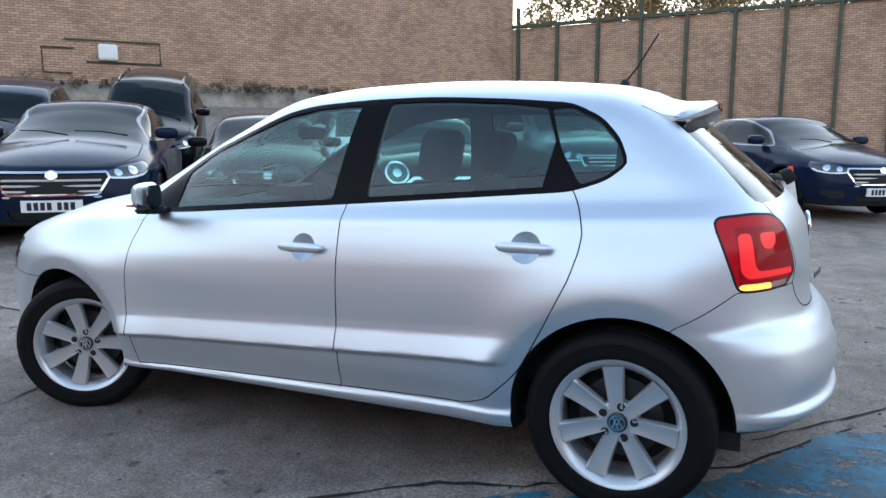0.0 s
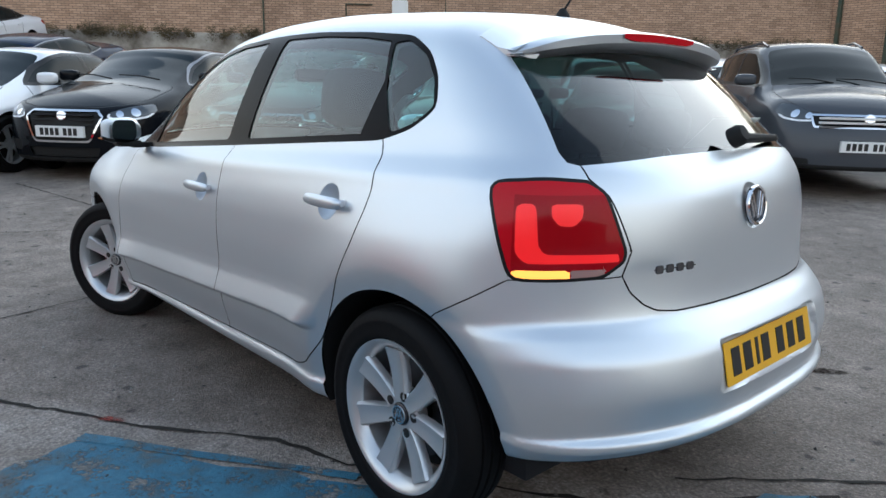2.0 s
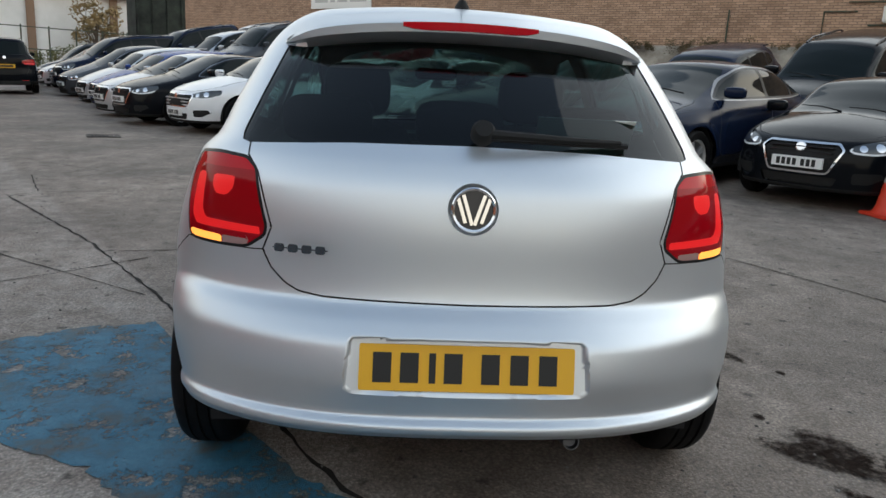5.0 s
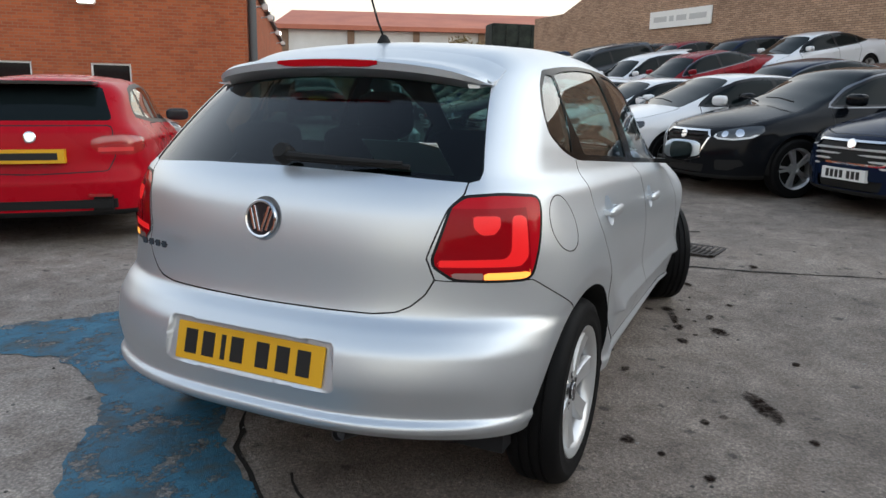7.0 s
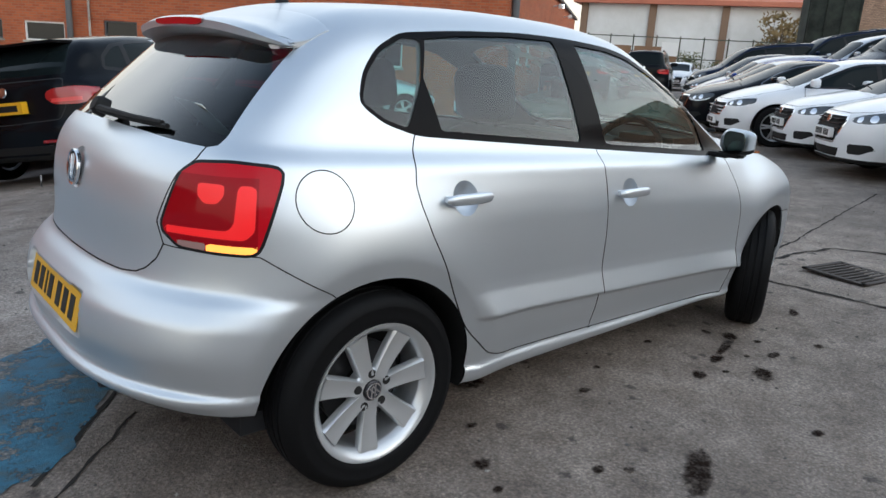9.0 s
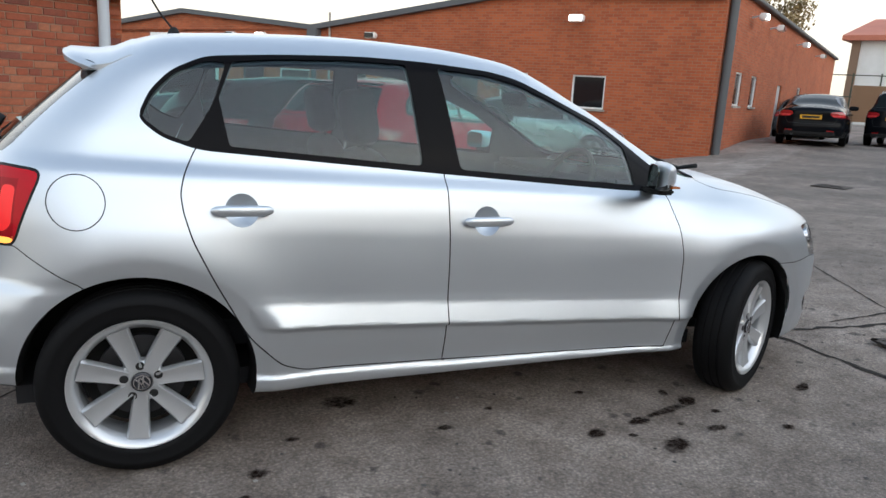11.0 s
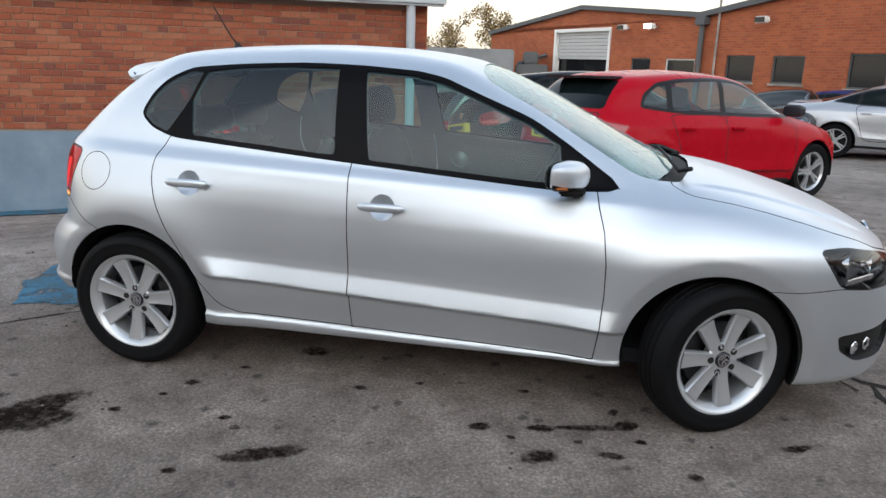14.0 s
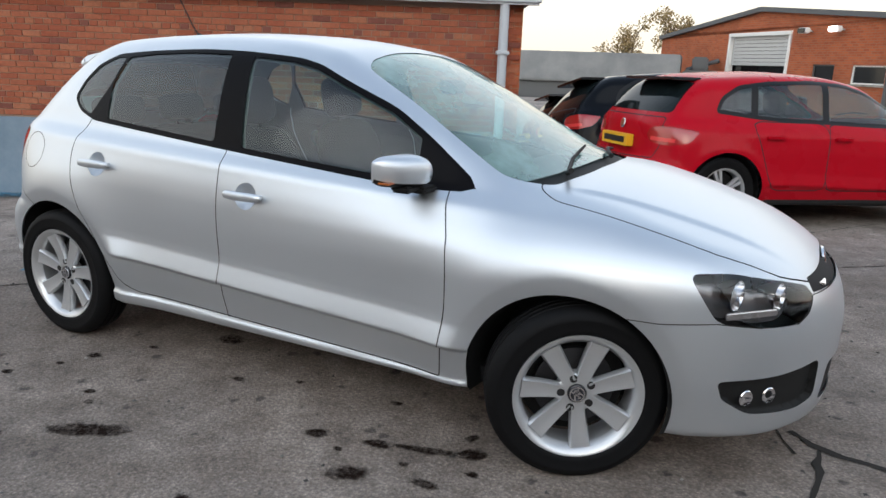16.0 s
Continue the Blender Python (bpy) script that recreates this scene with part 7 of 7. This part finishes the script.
for u, z, lit in ((14.75, 2.74, True), (16.15, 2.74, False), (10.2, 2.78, False), (3.6, 3.3, True)):
    floodlight(m3, L3 - u, z, lit)
for u in (3.0, 6.0, 12.0, 18.0):
    floodlight(m4, u, 3.7, u in (3.0, 12.0))

# ---- near red brick building: bricks one by one ----
NEAR0, NEAR1 = (-12.2, 0.34), (-1.52, 5.74)
m5, L5 = frame_of(NEAR0, NEAR1)
BRICK_MATS = []
for k, c in enumerate(((0.351, 0.108, 0.052), (0.305, 0.082, 0.038), (0.247, 0.068, 0.038), (0.390, 0.143, 0.073), (0.195, 0.062, 0.042))):
    bmt = mat("fired_brick", c, 0.88)
    mottle(bmt, [(0.3, tuple(q * 0.7 for q in c)), (0.55, c), (0.75, tuple(min(1, q * 1.25) for q in c))], 22)
    BRICK_MATS.append(bmt)
MORTAR = mat("mortar", (0.330, 0.230, 0.170), 0.95)
bump(MORTAR, 60, 0.5, 0.006)
PLINTH_BLUE = mat("grey_blue_wall_paint", (0.308, 0.406, 0.504), 0.65)
mottle(PLINTH_BLUE, [(0.3, (0.154, 0.217, 0.280)), (0.55, (0.210, 0.280, 0.350)), (0.75, (0.266, 0.329, 0.392))], 2.0)
near_wall = part("wall_near", boxes((0, L5 - 0.012, 0.012, 0.30, -1.3, 2.08)), MORTAR)
near_wall.matrix_world = m5
tagged(near_wall, "weathered red brick wall of the near building", "wall", kind="structure")
side = part("wall_near_side", boxes((0, 9.0, 0.0, 0.30, -1.3, 2.08)), RED_BRICK)
side.matrix_world = m5 @ pose(L5, 0.012, 0, 0, 0, 90) @ pose(0, 0, 0, 0, 0, 0)
tagged(side, "red brick side of the near building", "wall", kind="structure")
pl = part("wall_near_plinth", boxes((0, L5 - 0.45, -0.075, 0.006, -1.3, 0.47), bevel=0.012), PLINTH_BLUE)
pl.matrix_world = m5
tagged(pl, "grey-blue painted rendered base of the wall", "wall", kind="structure")
bm = bmesh.new()
rows = []
for i in range(61):
    row = []
    for v in (-0.50, -0.30, -0.085):
        p = m5 @ Vector(((L5 - 0.3) * i / 60, v, 0))
        row.append(bm.verts.new((p.x, p.y, ground_z(p.x, p.y) + 0.012)))
    rows.append(row)
for p, q in zip(rows, rows[1:]):
    for k in range(2):
        bm.faces.new((p[k], q[k], q[k + 1], p[k + 1]))
bd = part("painted_kerb_strip", bm, BLUE)
tagged(bd, "worn blue painted strip at the foot of the wall", "road marking", kind="structure")
sl = part("near_roof", boxes((-0.2, L5 + 0.22, -0.22, 9.2, 2.16, 2.24), bevel=0.01), SHEET)
sl.matrix_world = m5
tagged(sl, "flat grey sheet roof of the near building", "roof", kind="structure")
gt = part("near_gutter", boxes((-0.2, L5 + 0.20, -0.20, -0.06, 2.04, 2.155), bevel=0.03), PIPE_GREY)
gt.matrix_world = m5
tagged(gt, "grey gutter under the roof edge", "gutter", kind="structure")
dpp = thing("downpipe", "grey plastic downpipe at the corner of the near building", "pipe")
dpp.matrix_world = m5
part("pipe", tube([(L5 - 0.24, -0.11, -0.45), (L5 - 0.24, -0.11, 2.06)], 0.058, 14), PIPE_GREY, dpp, smooth=True)
for z in (0.0, 1.45):
    part("clip", boxes((L5 - 0.32, L5 - 0.16, -0.18, 0.0, z, z + 0.05), bevel=0.01), PIPE_GREY, dpp)
al = thing("alarm_disc", "round red-brown disc fixed to the brick wall", "wall disc")
al.matrix_world = m5 @ pose(L5 - 0.48, 0, 1.12)
part("disc", lathe([(0.0, -0.05), (0.09, -0.045), (0.105, -0.03), (0.105, -0.004)], 24), mat("rust_disc", (0.25, 0.06, 0.03), 0.5), al, smooth=True)


def brick_mesh(length):
    bm = bmesh.new()
    box(bm, -length / 2, length / 2, -0.006, 0.02, -0.0325, 0.0325, 0.004)
    me = bpy.data.meshes.new("brick")
    bm.to_mesh(me)
    bm.free()
    return me


def lay_bricks():
    rnd = random.Random(7)
    kinds = []
    for c in BRICK_MATS:
        for ln in (0.215, 0.1025):
            me = brick_mesh(ln)
            me.materials.append(c)
            kinds.append(me)
    rest = {}
    count = 0
    rows = int((2.04 - 0.49) / 0.075)
    for r in range(rows):
        z = 0.525 + r * 0.075
        header = r % 6 == 3
        ln = 0.1025 if header else 0.215
        u = L5 - 0.013 - (0 if r % 2 == 0 else (0.05 if header else 0.11))
        while u - ln > L5 - 9.6:
            cu = u - ln / 2
            c = rnd.choices(range(5), (4, 4, 2, 2, 1))[0]
            dy, dz = rnd.uniform(-0.002, 0.003), rnd.uniform(-0.002, 0.002)
            if cu > L5 - 3.6 and count < 300 and z > 0.5:
                ob = new("brick", kinds[c * 2 + (1 if header else 0)])
                ob.parent = near_wall
                ob.location = (cu, 0.006 + dy, z + dz)
                count += 1
            else:
                rest.setdefault(c, []).append((cu, 0.006 + dy, z + dz, ln / 2))
            u -= ln + 0.0105
    for c, items in rest.items():
        v, f = [], []
        for cu, y, z, h in items:
            b = len(v)
            for dy, k in ((0.02, 0.0), (-0.002, 0.0), (-0.006, 0.004)):
                v += [(cu - h + k, y + dy, z - 0.0325 + k), (cu + h - k, y + dy, z - 0.0325 + k), (cu + h - k, y + dy, z + 0.0325 - k), (cu - h + k, y + dy, z + 0.0325 - k)]
            for a in (0, 4):
                for i in range(4):
                    j = (i + 1) % 4
                    f.append((b + a + i, b + a + j, b + a + 4 + j, b + a + 4 + i))
            f.append((b + 8, b + 9, b + 10, b + 11))
        me = bpy.data.meshes.new("bricks")
        me.from_pydata(v, [], f)
        o = part("bricks", me, BRICK_MATS[c], near_wall)
        tagged(o, kind="stuff")


# ---- far white building with a red roof, behind its fence ----
W0, W1 = (46.2, 36.5), (58.3, 11.9)
m6, L6 = frame_of(W0, W1)
wb = thing("warehouse", "white clad warehouse with a red sheet roof", "building")
wb.matrix_world = m6
part("wall", boxes((0, L6, 0, 16, -0.5, 6.6)), WHITE_WALL, wb)
for i in range(6):
    part("pillar", boxes((i * 5.4, i * 5.4 + 0.55, -0.25, -0.003, -0.5, 6.6), bevel=0.03), mat("brown_pillar", (0.23, 0.15, 0.10), 0.8) if i == 0 else bpy.data.materials["brown_pillar"], wb)
bm = bmesh.new()
prof = [(-0.7, 6.5), (-0.7, 6.85), (8, 8.9), (16.7, 6.85), (16.7, 6.5)]
a = [bm.verts.new((-0.6, y, z)) for y, z in prof]
b = [bm.verts.new((L6 + 0.6, y, z)) for y, z in prof]
bm.faces.new(a)
bm.faces.new(b[::-1])
for i in range(5):
    j = (i + 1) % 5
    bm.faces.new((a[j], a[i], b[i], b[j]))
part("roof", bm, RUST_ROOF, wb)
fn = thing("yard_fence", "green mesh fence with brown gates before the warehouse", "fence")
m7, L7 = frame_of((36.0, 29.5), (50.0, 8.0))
fn.matrix_world = m7
zf = ground_z(42, 20)
for i in range(18):
    part("post", boxes((i * 1.45, i * 1.45 + 0.08, 0, 0.08, zf - 0.3, zf + 3.0), bevel=0.01), GREEN_METAL, fn)
for z in (0.4, 1.6, 2.85):
    part("rail", boxes((0, L7, 0.085, 0.12, zf + z, zf + z + 0.06)), GREEN_METAL, fn)
gate = mat("brown_gate", (0.22, 0.13, 0.07), 0.7)
for i in range(2):
    part("gate", boxes((1.6 + i * 2.9, 4.3 + i * 2.9, -0.06, -0.003, zf + 0.2, zf + 2.3), bevel=0.01), gate, fn, "brown boarded gate")
pn = thing("notice_board", "white notice on the fence", "sign")
pn.matrix_world = m7
part("board", boxes((6.2, 7.2, -0.08, -0.02, zf + 1.75, zf + 2.6), bevel=0.01), FRAME_WHITE, pn)

# ---- long grey trailer beyond the near building ----
TRAILER_GREY = mat("trailer_grey", (0.22, 0.23, 0.24), 0.6)
mottle(TRAILER_GREY, [(0.3, (0.17, 0.18, 0.19)), (0.7, (0.28, 0.29, 0.30))], 0.9)
tr = thing("trailer", "long pale grey trailer with machinery at its end", "trailer", at=(-7.2, 26.5, ground_z(-7, 26)), turn=8)
part("box_body", boxes((-7.0, 4.2, -1.2, 1.2, 1.6, 2.75), bevel=0.05), TRAILER_GREY, tr)
part("chassis", boxes((-7.0, 4.6, -1.0, 1.0, 0.9, 1.55), bevel=0.04), SHEET, tr)
part("machine", merged(boxes((4.3, 5.6, -0.8, 0.8, 1.3, 2.2), (4.6, 5.2, -0.4, 0.4, 2.2, 2.7), bevel=0.06), tube([(4.4, 0.5, 2.2), (5.6, 0.5, 2.6)], 0.08, 8)), SHEET, tr)
for x in (-5.5, -4.4, 2.8):
    part("wheel", lathe([(0.0, -1.1), (0.45, -1.1), (0.5, -1.05), (0.5, 1.05), (0.45, 1.1), (0.0, 1.1)], 24), RUBBER, tr).location = (x, 0, 0.5)

# ---- cones ----
CONE_RED = mat("cone_orange", (0.70, 0.055, 0.022), 0.55)
CONE_WHITE = mat("cone_sleeve", (0.60, 0.57, 0.53), 0.55)
mottle(CONE_WHITE, [(0.3, (0.36, 0.33, 0.29)), (0.5, (0.60, 0.57, 0.53)), (0.7, (0.68, 0.66, 0.62))], 9.0)


def cone(x, y):
    c = thing("traffic_cone", "orange traffic cone with a white sleeve", "traffic cone", "traffic cones")
    part("base", boxes((-0.20, 0.20, -0.20, 0.20, 0.0, 0.035), bevel=0.014), CONE_RED, c, "square orange base")
    part("body", lathe([(0.178, 0.035), (0.155, 0.055), (0.137, 0.10), (0.090, 0.38)], 28, "z"), CONE_RED, c, smooth=True)
    part("sleeve", lathe([(0.106, 0.325), (0.058, 0.565), (0.054, 0.565)], 28, "z"), CONE_WHITE, c, "grubby white reflective sleeve", smooth=True)
    part("tip", lathe([(0.058, 0.54), (0.032, 0.72), (0.026, 0.745), (0.0, 0.745)], 28, "z"), CONE_RED, c, smooth=True)
    c.matrix_world = pose(x, y, ground_z(x, y)) @ Matrix.Scale(1.04, 4)


cone(-2.08, -7.05)
cone(3.13, -4.66)

# ---- trees and scrub ----
BARK = mat("bark", (0.10, 0.075, 0.055), 0.9)
LEAF = mat("autumn_leaves", (0.16, 0.12, 0.04), 0.7)
mottle(LEAF, [(0.3, (0.14, 0.12, 0.05)), (0.5, (0.24, 0.17, 0.07)), (0.7, (0.32, 0.22, 0.10))], 0.8)
SCRUB = mat("dry_scrub", (0.10, 0.075, 0.035), 0.8)
mottle(SCRUB, [(0.3, (0.04, 0.04, 0.02)), (0.5, (0.10, 0.075, 0.035)), (0.7, (0.20, 0.14, 0.06))], 1.2)


def leaves(centres, count, size, seed):
    """Many small leaf blades round the given centres (place, radius)."""
    rnd = np.random.RandomState(seed)
    v, f = [], []
    for c, r in centres:
        n = int(count * r)
        d = rnd.normal(size=(n, 3))
        d = d / np.linalg.norm(d, axis=1)[:, None] * (rnd.uniform(0.15, 1.0, (n, 1)) ** 0.6) * r
        for p in d + np.array(c):
            a, b = rnd.normal(size=3), rnd.normal(size=3)
            a, b = a / np.linalg.norm(a) * size, b / np.linalg.norm(b) * size * 0.6
            k = len(v)
            v += [tuple(p - a), tuple(p + b), tuple(p + a), tuple(p - b)]
            f.append((k, k + 1, k + 2, k + 3))
    me = bpy.data.meshes.new("crown")
    me.from_pydata(v, [], f)
    return me


def tree(x, y, h, seed, count=260, size=0.16):
    z = ground_z(x, y)
    t = thing("tree", "thin autumn tree with sparse yellowing leaves", "tree", "trees beyond the yard", at=(x, y, z))
    rnd = random.Random(seed)
    bms = [tube([(0, 0, 0), (0.05, 0.03, h * 0.3), (-0.05, 0.08, h * 0.62)], 0.03 * h, 8, 0.5)]
    tips = []
    for i in range(12):
        a, e = 6.283 * i / 12 + rnd.uniform(-0.3, 0.3), rnd.uniform(0.35, 1.2)
        z0 = h * rnd.uniform(0.28, 0.6)
        r = h * rnd.uniform(0.2, 0.38)
        p = (r * math.cos(a) * math.cos(e), r * math.sin(a) * math.cos(e), z0 + r * math.sin(e) * 1.3)
        bms.append(tube([(0, 0, z0), (p[0] * 0.5, p[1] * 0.5, z0 + (p[2] - z0) * 0.6), p], 0.011 * h, 6, 0.3))
        tips.append((p, h * rnd.uniform(0.08, 0.15)))
        for _ in range(2):
            q = tuple(c + rnd.uniform(-1, 1) * h * 0.11 for c in p)
            bms.append(tube([tuple(0.6 * c for c in p[:2]) + (z0 + (p[2] - z0) * 0.7,), q], 0.005 * h, 5, 0.4))
            tips.append((q, h * rnd.uniform(0.05, 0.1)))
    part("trunk", merged(*bms), BARK, t)
    part("crown", leaves(tips, count, size, seed), LEAF, t)


tree(-6.5, 46, 5.8, 1, 130, 0.10)
tree(-10.5, 50, 5.6, 2, 90, 0.10)
tree(33, 40, 10.5, 3, 160)
tree(38, 44, 12.0, 4, 160)
tree(43, 42, 10.0, 5, 160)
tree(51, 22, 5.5, 6, 60)
tree(53, 17, 4.6, 7, 70)
HEDGE = mat("yellow_green_hedge", (0.10, 0.11, 0.03), 0.7)
mottle(HEDGE, [(0.3, (0.035, 0.045, 0.012)), (0.5, (0.10, 0.11, 0.03)), (0.7, (0.20, 0.17, 0.06))], 0.9)
rnd = random.Random(4)
c = []
for i in range(46):
    u = 7.4 + 14.0 * rnd.random()
    p = m7 @ Vector((u, 0.9 + rnd.uniform(0, 1.0), zf + rnd.uniform(0.2, 1.5)))
    c.append((tuple(p), rnd.uniform(0.4, 0.9)))
o = part("hedge", leaves(c, 420, 0.08, 31), HEDGE)
tagged(o, "yellow-green hedge behind the yard fence", "hedge", kind="stuff")
# scrub on top of the bank, along the wall's foot
c = []
rnd = random.Random(11)
for i in range(520):
    u = rnd.uniform(2, TAN_LEN - 1)
    p = TAN_M @ Vector((u, -0.25 - rnd.uniform(0, 0.35), 2.93 + rnd.uniform(-0.1, 0.08)))
    c.append((tuple(p), rnd.choice((0.06, 0.08, 0.1, 0.12, 0.15, 0.18, 0.30))))
o = part("scrub", leaves(c, 520, 0.028, 21), SCRUB)
tagged(o, "dry brown weeds on the ledge of the wall", "weeds", kind="stuff")
c = []
for i in range(230):
    u = rnd.uniform(0, ln2 - 20)
    p = m2 @ Vector((u, 0.8 + rnd.uniform(0, 2.5), 5.7 + rnd.uniform(0, 3.0)))
    c.append((tuple(p), rnd.uniform(0.6, 1.3)))
o = part("scrub", leaves(c, 300, 0.10, 22), LEAF)
tagged(o, "autumn bushes above the panel wall", "bushes", kind="stuff")
NETTING = mat("dark_netting", (0.016, 0.022, 0.018), 0.9)
mottle(NETTING, [(0.35, (0.008, 0.010, 0.009)), (0.65, (0.035, 0.045, 0.035))], 1.5)
bk = thing("green_container", "dark green netted container at the end of the wall", "container", at=(36.9, 12.9, ground_z(36.9, 12.9)), turn=-54)
part("shell", boxes((-1.6, 1.6, -0.8, 0.8, 0.1, 4.5), bevel=0.05), NETTING, bk)
for i in range(5):
    part("rib", boxes((-1.55 + i * 0.75, -1.45 + i * 0.75, -0.86, -0.803, 0.2, 4.4)), NETTING, bk)

# ---- the parked cars ----
CARS = [
    ("saloon", "navy", 6.28, -3.86, 129, "dark blue saloon car with a wide chrome grille", "wide", 1.06, True),
    ("saloon", "black", 7.45, -2.12, 130, "glossy black saloon car with a chrome-edged grille", "single", 1.06, True),
    ("saloon", "white", 8.62, -0.56, 130, "clean white saloon car parked in the row", "single", 1.03, True),
    ("saloon", "white", 10.10, 0.76, 130, "clean white saloon car parked in the row", "single", 1.0, True),
    ("hatch", "white", 11.08, 2.54, 130, "white five-door hatchback car with dark wheels", "wide", 1.03, True),
    ("hatch", "black", 4.80, -5.50, 127, "glossy black hatchback car beside a cone", "single", 0.97, True),
    ("mini", "black", 2.70, -6.20, 125, "small black hatchback car with round headlamps", "oval", 0.97, True),
    ("suv", "grey", 1.25, -7.91, 129, "dark grey off-road car with a slatted chrome grille", "slim", 1.0, True),
    ("saloon", "navy", -1.98, -9.95, 124, "dark blue saloon car beside a cone", "wide", 1.0, True),
    ("saloon", "grey", -0.30, -11.6, 126, "dark grey saloon car behind the off-road car"),
    ("hatch", "silver", 1.9, -13.3, 128, "silver hatchback car below the panel wall"),
    ("hatch", "white", 4.0, -11.2, 128, "white hatchback car below the tan wall"),
    ("saloon", "silver", 5.6, -9.6, 128, "silver saloon car below the tan wall"),
    ("hatch", "navy", 10.6, -5.9, 132, "dark blue hatchback car at the foot of the bank"),
    ("suv", "black", 9.0, -7.6, 130, "black off-road car at the foot of the bank"),
    ("saloon", "navy", 13.2, -1.6, 128, "dark blue saloon car behind the white ones"),
    ("hatch", "red", 1.62, 5.00, 40, "bright red hatchback car seen by the brick building", "single", 0.95, True),
    ("hatch", "black", 0.62, 6.50, 35, "black hatchback car parked by the red one", "single", 1.0, True),
    ("hatch", "grey", -0.35, 8.55, 33, "grey hatchback car parked by the black one", "single", 1.04, True),
    ("saloon", "silver", 6.75, 11.85, -22, "silver saloon car standing across the yard", "single", 1.0, True),
    ("saloon", "black", 4.6, 13.4, -110, "black saloon car facing the yard"),
    ("hatch", "blue", 6.7, 16.0, -40, "blue hatchback car by the workshop"),
    ("saloon", "black", 17.6, 13.4, 38, "black saloon car with its tail to the yard", "single", 1.04),
    ("hatch", "grey", 21.3, 17.2, 36, "dark grey hatchback car ahead of the black saloon"),
    ("suv", "black", 21.0, 13.0, 30, "black off-road car driving off down the lane"),
    ("hatch", "white", 32.1, 18.4, 205, "white hatchback car far down the lane"),
]
ROW = ["saloon maroon", "hatch white", "suv grey", "saloon silver", "suv navy", "hatch grey", "saloon grey", "hatch silver", "saloon white"]
LANE = ["saloon black", "saloon silver", "hatch blue", "hatch silver", "saloon grey", "suv navy", "hatch silver", "saloon silver", "suv grey"]
WORDS = {"suv": "off-road car", "saloon": "saloon car", "hatch": "hatchback car"}
HUES = {"navy": "dark blue", "grey": "dark grey", "silver": "silver", "maroon": "dark red", "white": "white", "black": "black", "blue": "blue", "red": "red"}
for q, name in enumerate(LANE):
    k, c = name.split()
    CARS.append((k, c, 12.65 + 2.04 * q, 3.95 + 1.18 * q, 131, "%s %s parked along the lane" % (HUES[c], WORDS[k])))
for q, name in enumerate(ROW[:7]):
    k, c = name.split()
    CARS.append((k, c, 17.9 + 1.60 * q, 0.84 + 1.75 * q, 136, "%s %s parked on the rising bank" % (HUES[c], WORDS[k])))
for q in range(8):
    k, c = ROW[(q * 5 + 8) % 9].split()
    k = k if k != "suv" else "hatch"
    CARS.append((k, c, 20.2 + 1.56 * q, -1.9 + 1.95 * q, 134, "%s %s parked below the tan wall" % (HUES[c], WORDS[k])))
for row in CARS:
    parked_car(*row)

# ---- loose grit on the yard round the silver car ----
def grit(count=9000):
    rnd = np.random.RandomState(5)
    v, f = [], []
    base = [(1, 0, 0), (-1, 0, 0), (0, 1, 0), (0, -1, 0), (0, 0, 0.7), (0, 0, -0.5)]
    tri = [(0, 2, 4), (2, 1, 4), (1, 3, 4), (3, 0, 4), (2, 0, 5), (1, 2, 5), (3, 1, 5), (0, 3, 5)]
    for _ in range(count):
        x, y = rnd.uniform(-5, 6), rnd.uniform(-4.5, 5.5)
        s = 0.0025 + 0.009 * rnd.rand() ** 6
        z = ground_z(x, y) + 0.001
        a = rnd.uniform(0, 6.28)
        c, d = math.cos(a), math.sin(a)
        k = len(v)
        q = rnd.uniform(0.6, 1.3, 6) * s
        v += [(x + (p[0] * c - p[1] * d) * w, y + (p[0] * d + p[1] * c) * w, z + p[2] * w) for p, w in zip(base, q)]
        f += [(k + i, k + j, k + l) for i, j, l in tri]
    me = bpy.data.meshes.new("grit")
    me.from_pydata(v, [], f)
    tagged(part("grit", me, GRIT), "loose pale stone grit on the yard", "grit", kind="stuff")


GRIT = mat("stone_grit", (0.2, 0.19, 0.18), 0.9)
isl = GRIT.node_tree.nodes.new("ShaderNodeNewGeometry")
r = GRIT.node_tree.nodes.new("ShaderNodeValToRGB")
ramp(r, [(0.0, (0.03, 0.028, 0.026)), (0.6, (0.12, 0.11, 0.10)), (1.0, (0.34, 0.32, 0.29))])
wire(GRIT, isl, "Random Per Island", r, "Fac")
wire(GRIT, r, "Color", GRIT.node_tree.nodes["Principled BSDF"], "Base Color")
grit()

polo = build_polo()
fit_out(polo)
lay_bricks()
